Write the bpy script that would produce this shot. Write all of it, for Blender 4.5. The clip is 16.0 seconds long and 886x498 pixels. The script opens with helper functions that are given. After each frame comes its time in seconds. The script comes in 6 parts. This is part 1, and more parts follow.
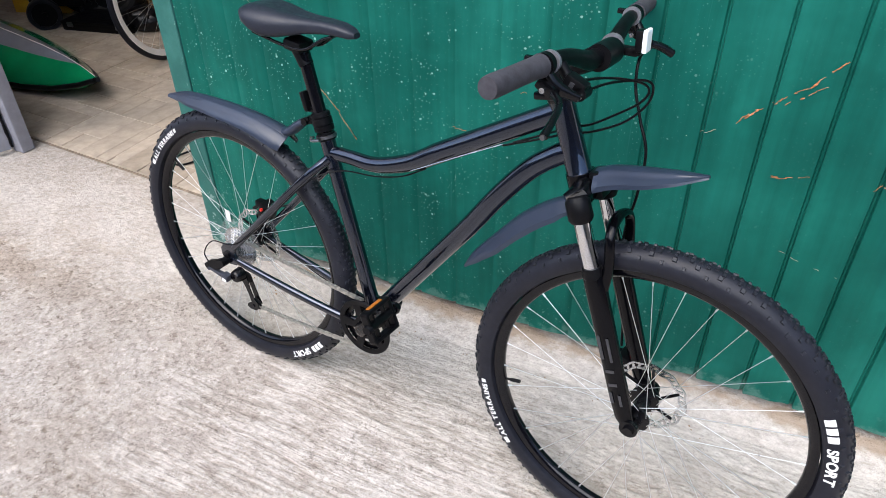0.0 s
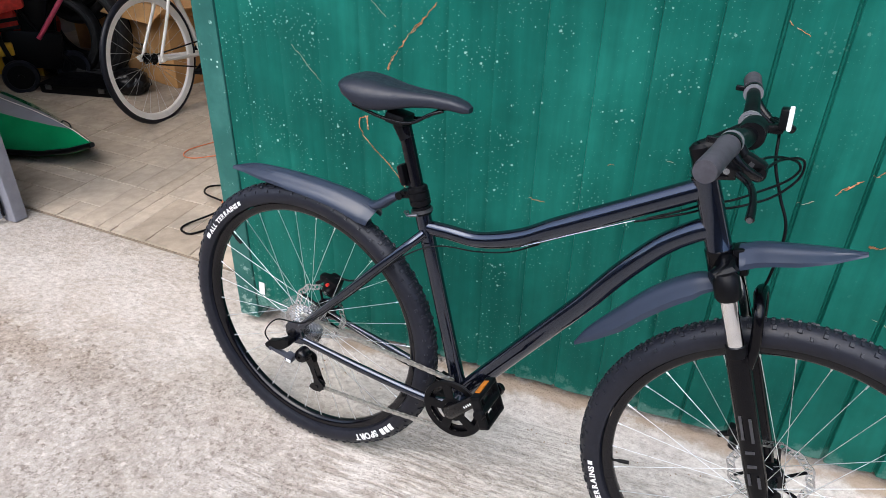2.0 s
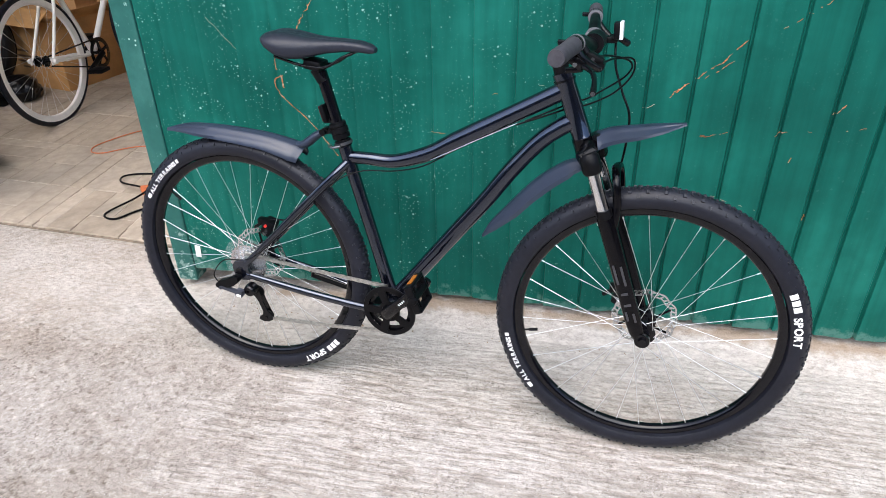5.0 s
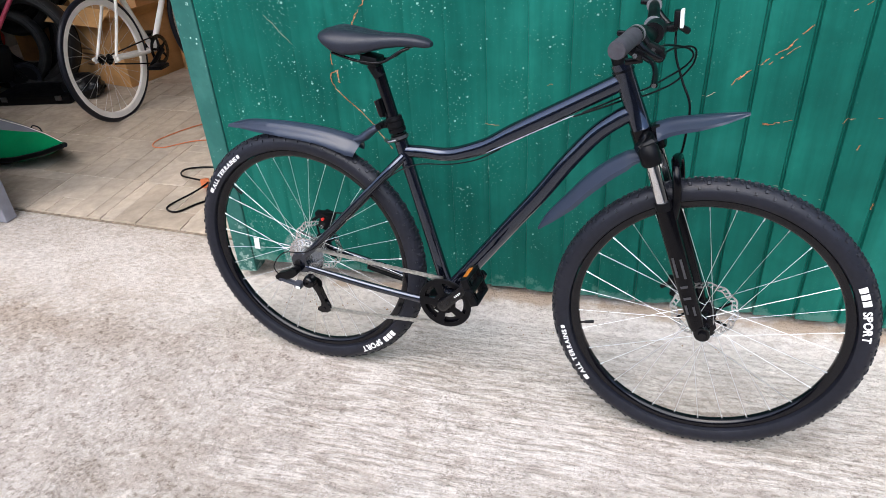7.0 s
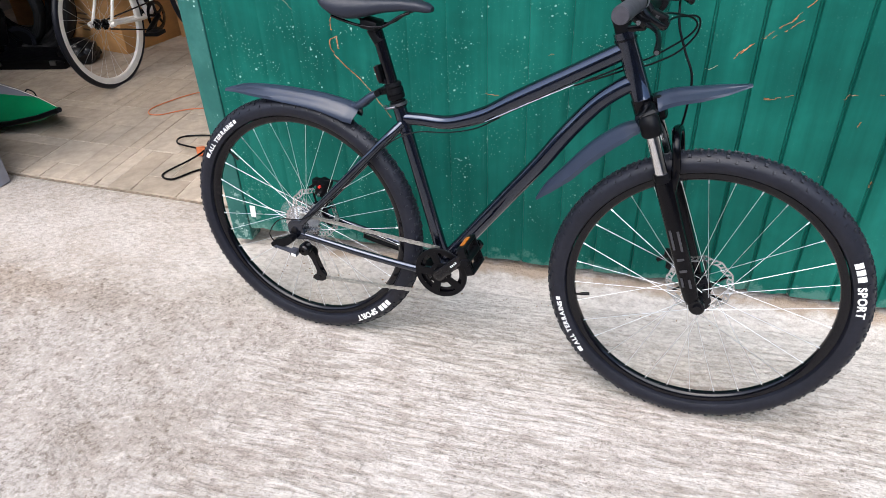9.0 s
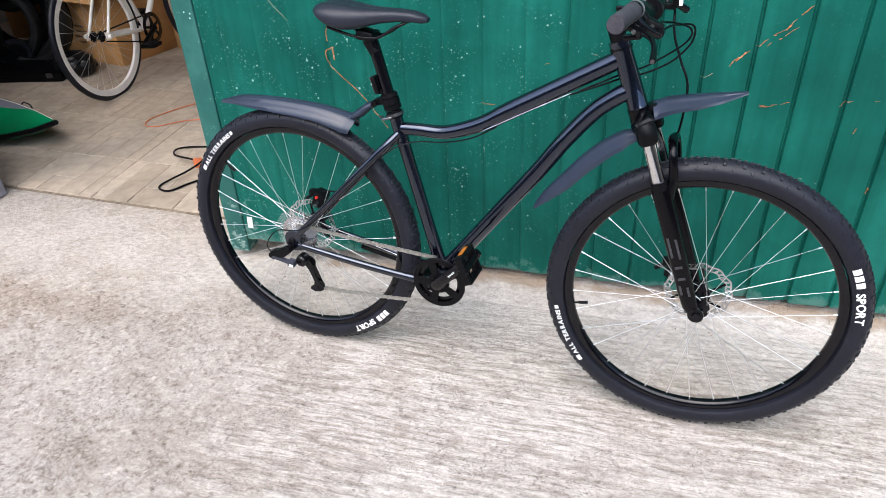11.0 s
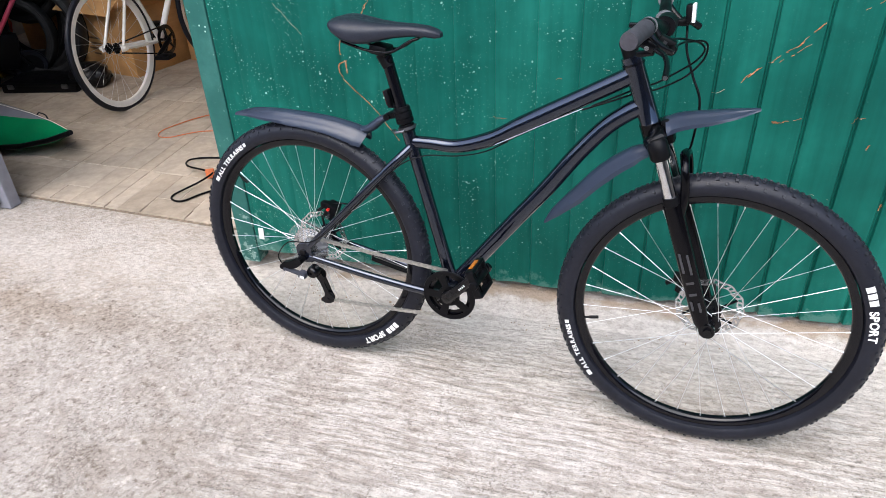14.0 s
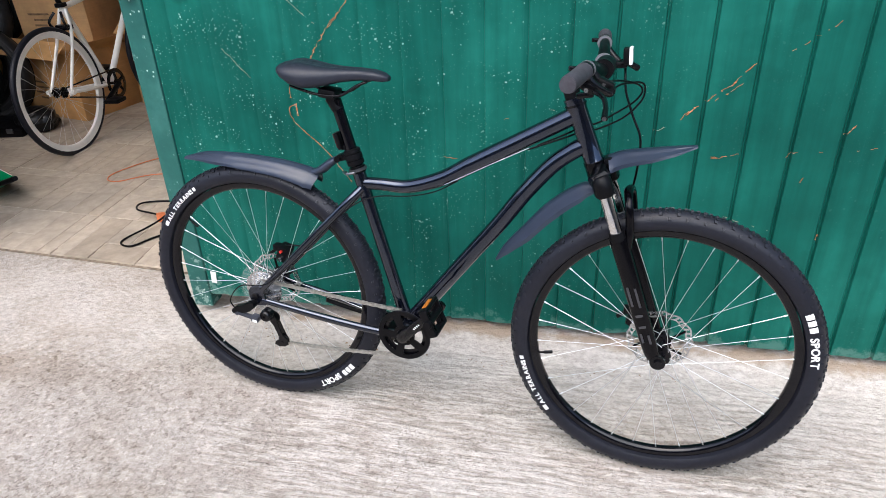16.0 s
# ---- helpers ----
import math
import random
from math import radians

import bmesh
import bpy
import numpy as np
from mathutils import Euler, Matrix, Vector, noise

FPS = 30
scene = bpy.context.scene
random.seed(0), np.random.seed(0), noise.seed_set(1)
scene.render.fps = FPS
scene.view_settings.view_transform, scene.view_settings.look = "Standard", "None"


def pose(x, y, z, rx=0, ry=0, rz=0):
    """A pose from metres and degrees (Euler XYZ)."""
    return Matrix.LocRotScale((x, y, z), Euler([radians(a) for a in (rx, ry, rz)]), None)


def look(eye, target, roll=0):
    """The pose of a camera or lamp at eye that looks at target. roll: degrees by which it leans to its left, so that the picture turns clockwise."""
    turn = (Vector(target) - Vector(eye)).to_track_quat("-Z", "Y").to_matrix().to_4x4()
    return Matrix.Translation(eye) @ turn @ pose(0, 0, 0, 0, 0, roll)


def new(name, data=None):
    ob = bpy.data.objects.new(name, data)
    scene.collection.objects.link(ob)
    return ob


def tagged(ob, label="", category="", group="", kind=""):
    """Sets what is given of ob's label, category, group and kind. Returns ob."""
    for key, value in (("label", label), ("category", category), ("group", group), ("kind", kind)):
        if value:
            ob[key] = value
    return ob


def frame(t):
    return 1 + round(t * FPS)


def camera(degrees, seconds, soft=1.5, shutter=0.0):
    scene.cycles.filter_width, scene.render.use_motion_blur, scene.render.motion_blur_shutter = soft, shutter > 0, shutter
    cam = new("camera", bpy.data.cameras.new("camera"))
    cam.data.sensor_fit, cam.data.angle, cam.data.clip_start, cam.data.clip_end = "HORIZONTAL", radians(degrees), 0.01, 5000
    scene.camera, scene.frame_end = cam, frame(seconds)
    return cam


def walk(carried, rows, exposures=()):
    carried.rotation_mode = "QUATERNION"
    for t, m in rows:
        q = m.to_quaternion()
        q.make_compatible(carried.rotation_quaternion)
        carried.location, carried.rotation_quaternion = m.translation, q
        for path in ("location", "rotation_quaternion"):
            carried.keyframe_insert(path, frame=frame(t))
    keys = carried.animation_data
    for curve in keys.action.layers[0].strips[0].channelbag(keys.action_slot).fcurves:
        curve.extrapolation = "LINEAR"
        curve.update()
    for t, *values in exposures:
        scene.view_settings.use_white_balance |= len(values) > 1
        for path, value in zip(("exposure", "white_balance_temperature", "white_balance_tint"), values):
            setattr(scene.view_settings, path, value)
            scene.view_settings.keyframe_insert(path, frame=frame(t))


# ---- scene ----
cam = camera(65.8, 16.0, soft=0.65)
PATH = [
    (0, (1.306, -1.423, 1.421), (0.634, -0.125, 0.370), -0.97),
    (0.5, (1.245, -1.481, 1.409), (0.592, -0.173, 0.358), -0.30),
    (1, (1.146, -1.488, 1.409), (0.446, -0.193, 0.374), 1.73),
    (1.5, (1.020, -1.442, 1.408), (0.386, -0.067, 0.434), 1.57),
    (2, (0.969, -1.502, 1.424), (0.401, -0.067, 0.499), 1.27),
    (2.5, (0.979, -1.663, 1.428), (0.590, -0.149, 0.536), 2.79),
    (3, (1.014, -1.779, 1.429), (0.624, -0.255, 0.554), 2.00),
    (3.5, (1.018, -1.812, 1.429), (0.653, -0.285, 0.548), 1.02),
    (4, (1.018, -1.830, 1.419), (0.628, -0.330, 0.505), 0.22),
    (4.2, (1.022, -1.832, 1.413), (0.638, -0.338, 0.485), -0.09),
    (6.3, (1.051, -1.843, 1.415), (0.778, -0.339, 0.464), -1.37),
    (6.5, (1.040, -1.844, 1.418), (0.719, -0.356, 0.458), -1.84),
    (7, (1.022, -1.842, 1.429), (0.569, -0.390, 0.466), -3.77),
    (7.5, (1.017, -1.850, 1.414), (0.522, -0.415, 0.447), -2.72),
    (8, (1.018, -1.851, 1.413), (0.533, -0.418, 0.438), -2.16),
    (8.5, (1.021, -1.852, 1.406), (0.579, -0.431, 0.393), -2.19),
    (11, (1.020, -1.847, 1.407), (0.587, -0.409, 0.415), -2.84),
    (11.5, (1.022, -1.847, 1.408), (0.591, -0.407, 0.418), -2.97),
    (12, (1.023, -1.849, 1.407), (0.588, -0.405, 0.425), -2.94),
    (12.5, (1.022, -1.852, 1.406), (0.591, -0.411, 0.417), -2.30),
    (13, (1.016, -1.854, 1.409), (0.547, -0.414, 0.435), -2.65),
    (13.5, (1.012, -1.852, 1.413), (0.532, -0.406, 0.455), -2.77),
    (14, (1.014, -1.850, 1.412), (0.557, -0.401, 0.447), -2.70),
    (14.5, (1.025, -1.848, 1.410), (0.600, -0.386, 0.451), -2.79),
    (15, (1.039, -1.833, 1.436), (0.690, -0.269, 0.615), -1.67),
    (15.5, (1.041, -1.840, 1.437), (0.690, -0.269, 0.632), -1.44),
    (16, (1.034, -1.848, 1.423), (0.668, -0.326, 0.535), -2.16),
]
EXPOSURES = [(0, 1.42), (1, 1.44), (2, 1.37), (3.5, 1.38), (4.2, 1.41), (6.3, 1.43), (8.5, 1.45), (14.5, 1.45), (15.2, 1.38), (16, 1.38)]
walk(cam, [(t, look(eye, target, roll)) for t, eye, target, roll in PATH], EXPOSURES)

# ---------------------------------------------------------------- light
world = bpy.data.worlds.new("sky")
scene.world = world
world.use_nodes = True
wn = world.node_tree.nodes
wn.clear()
sky = wn.new("ShaderNodeTexSky")
sky.sky_type = "NISHITA"
sky.sun_disc = False
sky.sun_elevation = radians(56)
sky.sun_rotation = radians(205)
sky.air_density, sky.dust_density, sky.ozone_density = 1.0, 2.0, 1.5
wbg = wn.new("ShaderNodeBackground")
wbg.inputs["Strength"].default_value = 0.15
wout = wn.new("ShaderNodeOutputWorld")
world.node_tree.links.new(sky.outputs["Color"], wbg.inputs["Color"])
world.node_tree.links.new(wbg.outputs["Background"], wout.inputs["Surface"])

sun_data = bpy.data.lights.new("sun", "SUN")
sun_data.energy, sun_data.angle, sun_data.color = 1.50, radians(72), (1.0, 0.985, 0.975)
sun_lamp = new("sun", sun_data)
sun_lamp.matrix_world = look((0.5, -3.1, 4.6), (0.3, 0.0, 0.0))


# ---------------------------------------------------------------- materials
class Nodes:
    """A small builder round one Principled material."""

    def __init__(self, name, rough=0.5, metal=0.0, spec=0.5, coat=0.0, coat_rough=0.05):
        self.mat = bpy.data.materials.new(name)
        self.mat.use_nodes = True
        self.tree = self.mat.node_tree
        self.bsdf = self.tree.nodes["Principled BSDF"]
        self.bsdf.inputs["Roughness"].default_value = rough
        self.bsdf.inputs["Metallic"].default_value = metal
        self.bsdf.inputs["Specular IOR Level"].default_value = spec
        self.bsdf.inputs["Coat Weight"].default_value = coat
        self.bsdf.inputs["Coat Roughness"].default_value = coat_rough
        self.coord = self.tree.nodes.new("ShaderNodeTexCoord").outputs["Object"]

    def node(self, kind, **values):
        n = self.tree.nodes.new(kind)
        for key, value in values.items():
            n.inputs[key.replace("_", " ")].default_value = value
        return n

    def link(self, a, b):
        self.tree.links.new(a, b)
        return self

    def mapped(self, scale=(1, 1, 1), turn=(0, 0, 0), shift=(0, 0, 0)):
        m = self.node("ShaderNodeMapping", Scale=scale, Rotation=turn, Location=shift)
        self.link(self.coord, m.inputs["Vector"])
        return m.outputs["Vector"]

    def noise(self, scale, detail=4.0, rough=0.55, vector=None, distort=0.0):
        n = self.node("ShaderNodeTexNoise", Scale=scale, Detail=detail, Roughness=rough, Distortion=distort)
        self.link(vector or self.coord, n.inputs["Vector"])
        return n.outputs["Fac"]

    def voronoi(self, scale, vector=None, feature="F1", flat=False):
        n = self.node("ShaderNodeTexVoronoi", Scale=scale)
        if flat:
            n.voronoi_dimensions = "2D"
        n.feature = feature
        self.link(vector or self.coord, n.inputs["Vector"])
        return n.outputs["Distance"]

    def cells(self, scale, vector=None):
        """A random value for each cell of a flat mosaic."""
        n = self.node("ShaderNodeTexVoronoi", Scale=scale)
        n.voronoi_dimensions = "2D"
        self.link(vector or self.coord, n.inputs["Vector"])
        s = self.tree.nodes.new("ShaderNodeSeparateColor")
        self.link(n.outputs["Color"], s.inputs["Color"])
        return s.outputs["Red"]

    def ramp(self, fac, *stops):
        n = self.node("ShaderNodeValToRGB")
        e = n.color_ramp.elements
        while len(e) < len(stops):
            e.new(0.5)
        for el, (pos, col) in zip(e, stops):
            el.position = pos
            el.color = (*col, 1) if len(col) == 3 else (col[0],) * 3 + (1,)
        self.link(fac, n.inputs["Fac"])
        return n.outputs["Color"]

    def mix(self, fac, a, b, kind="MIX"):
        n = self.tree.nodes.new("ShaderNodeMix")
        n.data_type, n.blend_type = "RGBA", kind
        for socket, value in ((n.inputs[0], fac), (n.inputs[6], a), (n.inputs[7], b)):
            if isinstance(value, (int, float)):
                socket.default_value = value
            elif isinstance(value, tuple):
                socket.default_value = (*value, 1)
            else:
                self.link(value, socket)
        return n.outputs[2]

    def math(self, op, a, b=0.0):
        n = self.tree.nodes.new("ShaderNodeMath")
        n.operation = op
        for socket, value in zip(n.inputs, (a, b)):
            if isinstance(value, (int, float)):
                socket.default_value = value
            else:
                self.link(value, socket)
        return n.outputs[0]

    def color(self, c):
        if isinstance(c, tuple):
            self.bsdf.inputs["Base Color"].default_value = (*c, 1)
        else:
            self.link(c, self.bsdf.inputs["Base Color"])
        return self

    def rough(self, r):
        self.link(r, self.bsdf.inputs["Roughness"])
        return self

    def bump(self, height, strength=0.3, distance=0.01):
        n = self.node("ShaderNodeBump", Strength=strength, Distance=distance)
        self.link(height, n.inputs["Height"])
        self.link(n.outputs["Normal"], self.bsdf.inputs["Normal"])
        return self

    def random(self):
        return self.tree.nodes.new("ShaderNodeObjectInfo").outputs["Random"]


def plain(name, base, rough=0.5, metal=0.0, vary=0.25, scale=40.0, bump=0.0, coat=0.0, spec=0.5):
    """A nearly even surface with slight mottling of colour and gloss."""
    m = Nodes(name, rough, metal, spec, coat)
    f = m.noise(scale, 5.0)
    dark = tuple(c * (1 - vary) for c in base)
    light = tuple(min(1.0, c * (1 + vary)) for c in base)
    m.color(m.ramp(f, (0.3, dark), (0.7, light)))
    m.rough(m.ramp(m.noise(scale * 0.35, 3.0), (0.3, (max(0.02, rough * 0.8),)), (0.75, (min(1.0, rough * 1.25),))))
    if bump:
        m.bump(f, bump, 0.002)
    return m.mat


def concrete_material():
    m = Nodes("brushed_concrete", 0.9, spec=0.2)
    split = m.tree.nodes.new("ShaderNodeSeparateXYZ")
    m.link(m.coord, split.inputs[0])
    patch = m.noise(1.5, 6.0, 0.62)
    tint = m.noise(0.9, 3.0, 0.5, m.mapped((1, 1, 1), (0, 0, 0), (7.0, 2.0, 0)))
    wear = m.noise(5.0, 8.0, 0.72, m.mapped((0.8, 1.2, 1.0), (0, 0, 0), (2.0, 8.0, 0)))
    fine = m.noise(95.0, 5.0, 0.72)
    # chips of the worn skin: two mosaics with frayed edges
    fray = m.node("ShaderNodeTexNoise", Scale=110.0, Detail=3.0, Roughness=0.65)
    m.link(m.coord, fray.inputs["Vector"])
    frayed = m.tree.nodes.new("ShaderNodeMix")
    frayed.data_type, frayed.blend_type = "RGBA", "LINEAR_LIGHT"
    frayed.inputs[0].default_value = 0.012
    m.link(m.coord, frayed.inputs[6])
    m.link(fray.outputs["Color"], frayed.inputs[7])
    flake = m.math("ADD", m.math("MULTIPLY", m.cells(150.0, frayed.outputs[2]), 0.5), m.math("MULTIPLY", m.cells(70.0, frayed.outputs[2]), 0.5))
    # broom ridges under the bicycle, gritty and flaked towards the opening
    warp = m.node("ShaderNodeCombineXYZ")
    m.link(m.math("MULTIPLY", m.noise(2.2, 2.0), 2.6), warp.inputs["Y"])
    bent = m.tree.nodes.new("ShaderNodeVectorMath")
    bent.operation = "ADD"
    m.link(m.mapped((8.5, 54.0, 1.0), (0, 0, radians(-6))), bent.inputs[0])
    m.link(warp.outputs[0], bent.inputs[1])
    ridge = m.noise(1.0, 3.0, 0.52, bent.outputs[0], 0.1)
    side = m.math("ADD", m.math("MULTIPLY", split.outputs["X"], 0.75), m.math("MULTIPLY", tint, 1.1))
    side = m.math("ADD", side, m.math("MULTIPLY", wear, 0.5))
    brushed = m.ramp(side, (0.72, (0.0,)), (1.22, (1.0,)))
    brushed = m.mix(1.0, brushed, m.ramp(m.math("MULTIPLY", split.outputs["Y"], -1.0), (0.02, (0.70,)), (0.20, (1.0,))), "MULTIPLY")
    brushed = m.mix(1.0, brushed, m.ramp(wear, (0.36, (0.45,)), (0.50, (1.0,))), "MULTIPLY")
    base = m.ramp(patch, (0.30, (0.395, 0.346, 0.300)), (0.48, (0.436, 0.390, 0.347)), (0.70, (0.480, 0.438, 0.398)))
    # warmer and browner by the garage, greyer out on the forecourt
    warm = m.ramp(m.math("ADD", m.math("SUBTRACT", split.outputs["Y"], m.math("MULTIPLY", split.outputs["X"], 0.25)), m.math("MULTIPLY", tint, 0.8)), (0.0, (0.0,)), (0.50, (0.75,)))
    base = m.mix(warm, base, m.mix(0.7, (0.40, 0.325, 0.255), m.ramp(wear, (0.40, (0.80, 0.78, 0.76)), (0.56, (1.12, 1.12, 1.12))), "MULTIPLY"))
    skin = m.ramp(wear, (0.47, (0.0,)), (0.54, (0.55,)))
    base = m.mix(skin, base, (0.530, 0.492, 0.452))
    chips = m.ramp(flake, (0.06, (0.54, 0.51, 0.48)), (0.24, (0.80, 0.78, 0.76)), (0.5, (0.97, 0.965, 0.96)), (0.76, (1.05, 1.05, 1.05)), (0.94, (1.26, 1.26, 1.26)))
    base = m.mix(m.ramp(brushed, (0.0, (1.0,)), (1.0, (0.45,))), base, m.mix(1.0, base, chips, "MULTIPLY"))
    lines = m.ramp(ridge, (0.34, (0.72, 0.69, 0.66)), (0.44, (0.86, 0.835, 0.81)), (0.50, (1.03, 1.025, 1.02)), (0.60, (1.12, 1.12, 1.12)))
    base = m.mix(brushed, base, m.mix(1.0, base, lines, "MULTIPLY"))
    base = m.mix(m.ramp(brushed, (0.0, (0.42,)), (1.0, (0.4,))), base, m.ramp(fine, (0.38, (0.62, 0.60, 0.58)), (0.46, (1.0, 1.0, 1.0)), (0.60, (1.14, 1.14, 1.14))), "MULTIPLY")
    lump = m.noise(52.0, 6.0, 0.72, m.mapped((0.7, 1.3, 1.0), (0, 0, radians(-6)), (1.0, 6.0, 0)))
    base = m.mix(m.ramp(brushed, (0.0, (0.28,)), (1.0, (0.42,))), base, m.ramp(lump, (0.38, (0.66, 0.64, 0.62)), (0.47, (0.95, 0.945, 0.94)), (0.52, (1.04, 1.04, 1.04)), (0.62, (1.20, 1.20, 1.20))), "MULTIPLY")
    # worn hollows where grey aggregate shows
    hollow = m.ramp(m.noise(3.2, 7.0, 0.72, m.mapped((1, 1, 1), (0, 0, 0), (4.0, 3.0, 0))), (0.54, (0.0,)), (0.66, (0.75,)))
    hollow = m.mix(1.0, hollow, m.ramp(brushed, (0.0, (1.0,)), (1.0, (0.25,))), "MULTIPLY")
    base = m.mix(hollow, base, m.mix(1.0, base, m.ramp(fine, (0.40, (0.62, 0.60, 0.58)), (0.62, (0.98, 0.97, 0.96))), "MULTIPLY"))
    # the forecourt towards the open leaf is older and greyer
    old = m.ramp(m.math("ADD", split.outputs["X"], m.math("MULTIPLY", wear, 0.8)), (0.35, (1.0,)), (1.15, (0.0,)))
    base = m.mix(m.math("MULTIPLY", old, 0.8), base, m.mix(1.0, base, (0.87, 0.85, 0.83), "MULTIPLY"))
    shell = m.ramp(m.voronoi(80.0, None, "F1", True), (0.05, (1.0,)), (0.11, (0.0,)))
    base = m.mix(m.mix(1.0, shell, m.ramp(m.noise(13.0, 2.0), (0.54, (0.0,)), (0.60, (0.7,))), "MULTIPLY"), base, (0.68, 0.66, 0.63))
    # small sharp pits, gathered in drifts
    pit = m.ramp(m.cells(190.0, frayed.outputs[2]), (0.10, (1.0,)), (0.14, (0.0,)))
    pit = m.mix(1.0, pit, m.ramp(m.noise(5.5, 5.0, 0.65, m.mapped((1, 1, 1), (0, 0, 0), (9.0, 1.0, 0))), (0.44, (0.0,)), (0.58, (0.75,))), "MULTIPLY")
    base = m.mix(pit, base, m.mix(1.0, base, (0.56, 0.54, 0.52), "MULTIPLY"))
    # the groove of a trowel pulled across
    cut = m.math("ADD", m.math("ADD", split.outputs["Y"], m.math("MULTIPLY", split.outputs["X"], 0.042)), m.math("MULTIPLY", m.math("SUBTRACT", m.noise(6.0, 4.0), 0.5), 0.030))
    cut = m.ramp(m.math("ABSOLUTE", m.math("ADD", cut, 0.384)), (0.002, (0.55,)), (0.0075, (0.0,)))
    cut = m.mix(1.0, cut, m.ramp(split.outputs["X"], (0.45, (0.0,)), (0.62, (1.0,)), (0.95, (1.0,)), (1.0, (0.0,))), "MULTIPLY")
    base = m.mix(m.mix(1.0, cut, m.ramp(fine, (0.40, (0.2,)), (0.56, (1.0,))), "MULTIPLY"), base, (0.20, 0.165, 0.135))
    # smoother cement at the gate's foot, uneven edge, painted paler to offset shade there
    pale_lift = m.math("ADD", m.math("ABSOLUTE", split.outputs["Y"]), m.math("MULTIPLY", m.math("SUBTRACT", m.noise(3.0, 6.0, 0.7), 0.5), 0.5))
    base = m.mix(m.ramp(pale_lift, (0.12, (0.55,)), (0.36, (0.0,))), base, m.mix(0.8, (0.70, 0.655, 0.60), m.ramp(lump, (0.36, (0.55, 0.53, 0.50)), (0.60, (1.0, 1.0, 1.0))), "MULTIPLY"))
    # soil washed in under the gate
    away = m.math("ADD", m.math("ABSOLUTE", m.math("SUBTRACT", split.outputs["Y"], 0.004)), m.math("MULTIPLY", m.math("SUBTRACT", m.noise(9.0, 6.0, 0.7), 0.5), 0.10))
    soil = m.ramp(away, (0.006, (0.75,)), (0.030, (0.0,)))
    soil = m.mix(1.0, soil, m.ramp(split.outputs["X"], (0.0, (0.0,)), (0.04, (1.0,))), "MULTIPLY")
    base = m.mix(soil, base, (0.30, 0.215, 0.140))
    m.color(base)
    h = m.math("ADD", m.math("MULTIPLY", m.math("MULTIPLY", ridge, 1.8), brushed), m.math("MULTIPLY", flake, 0.9))
    h = m.math("ADD", h, m.math("MULTIPLY", fine, 0.7))
    m.bump(h, 0.9, 0.006)
    return m.mat


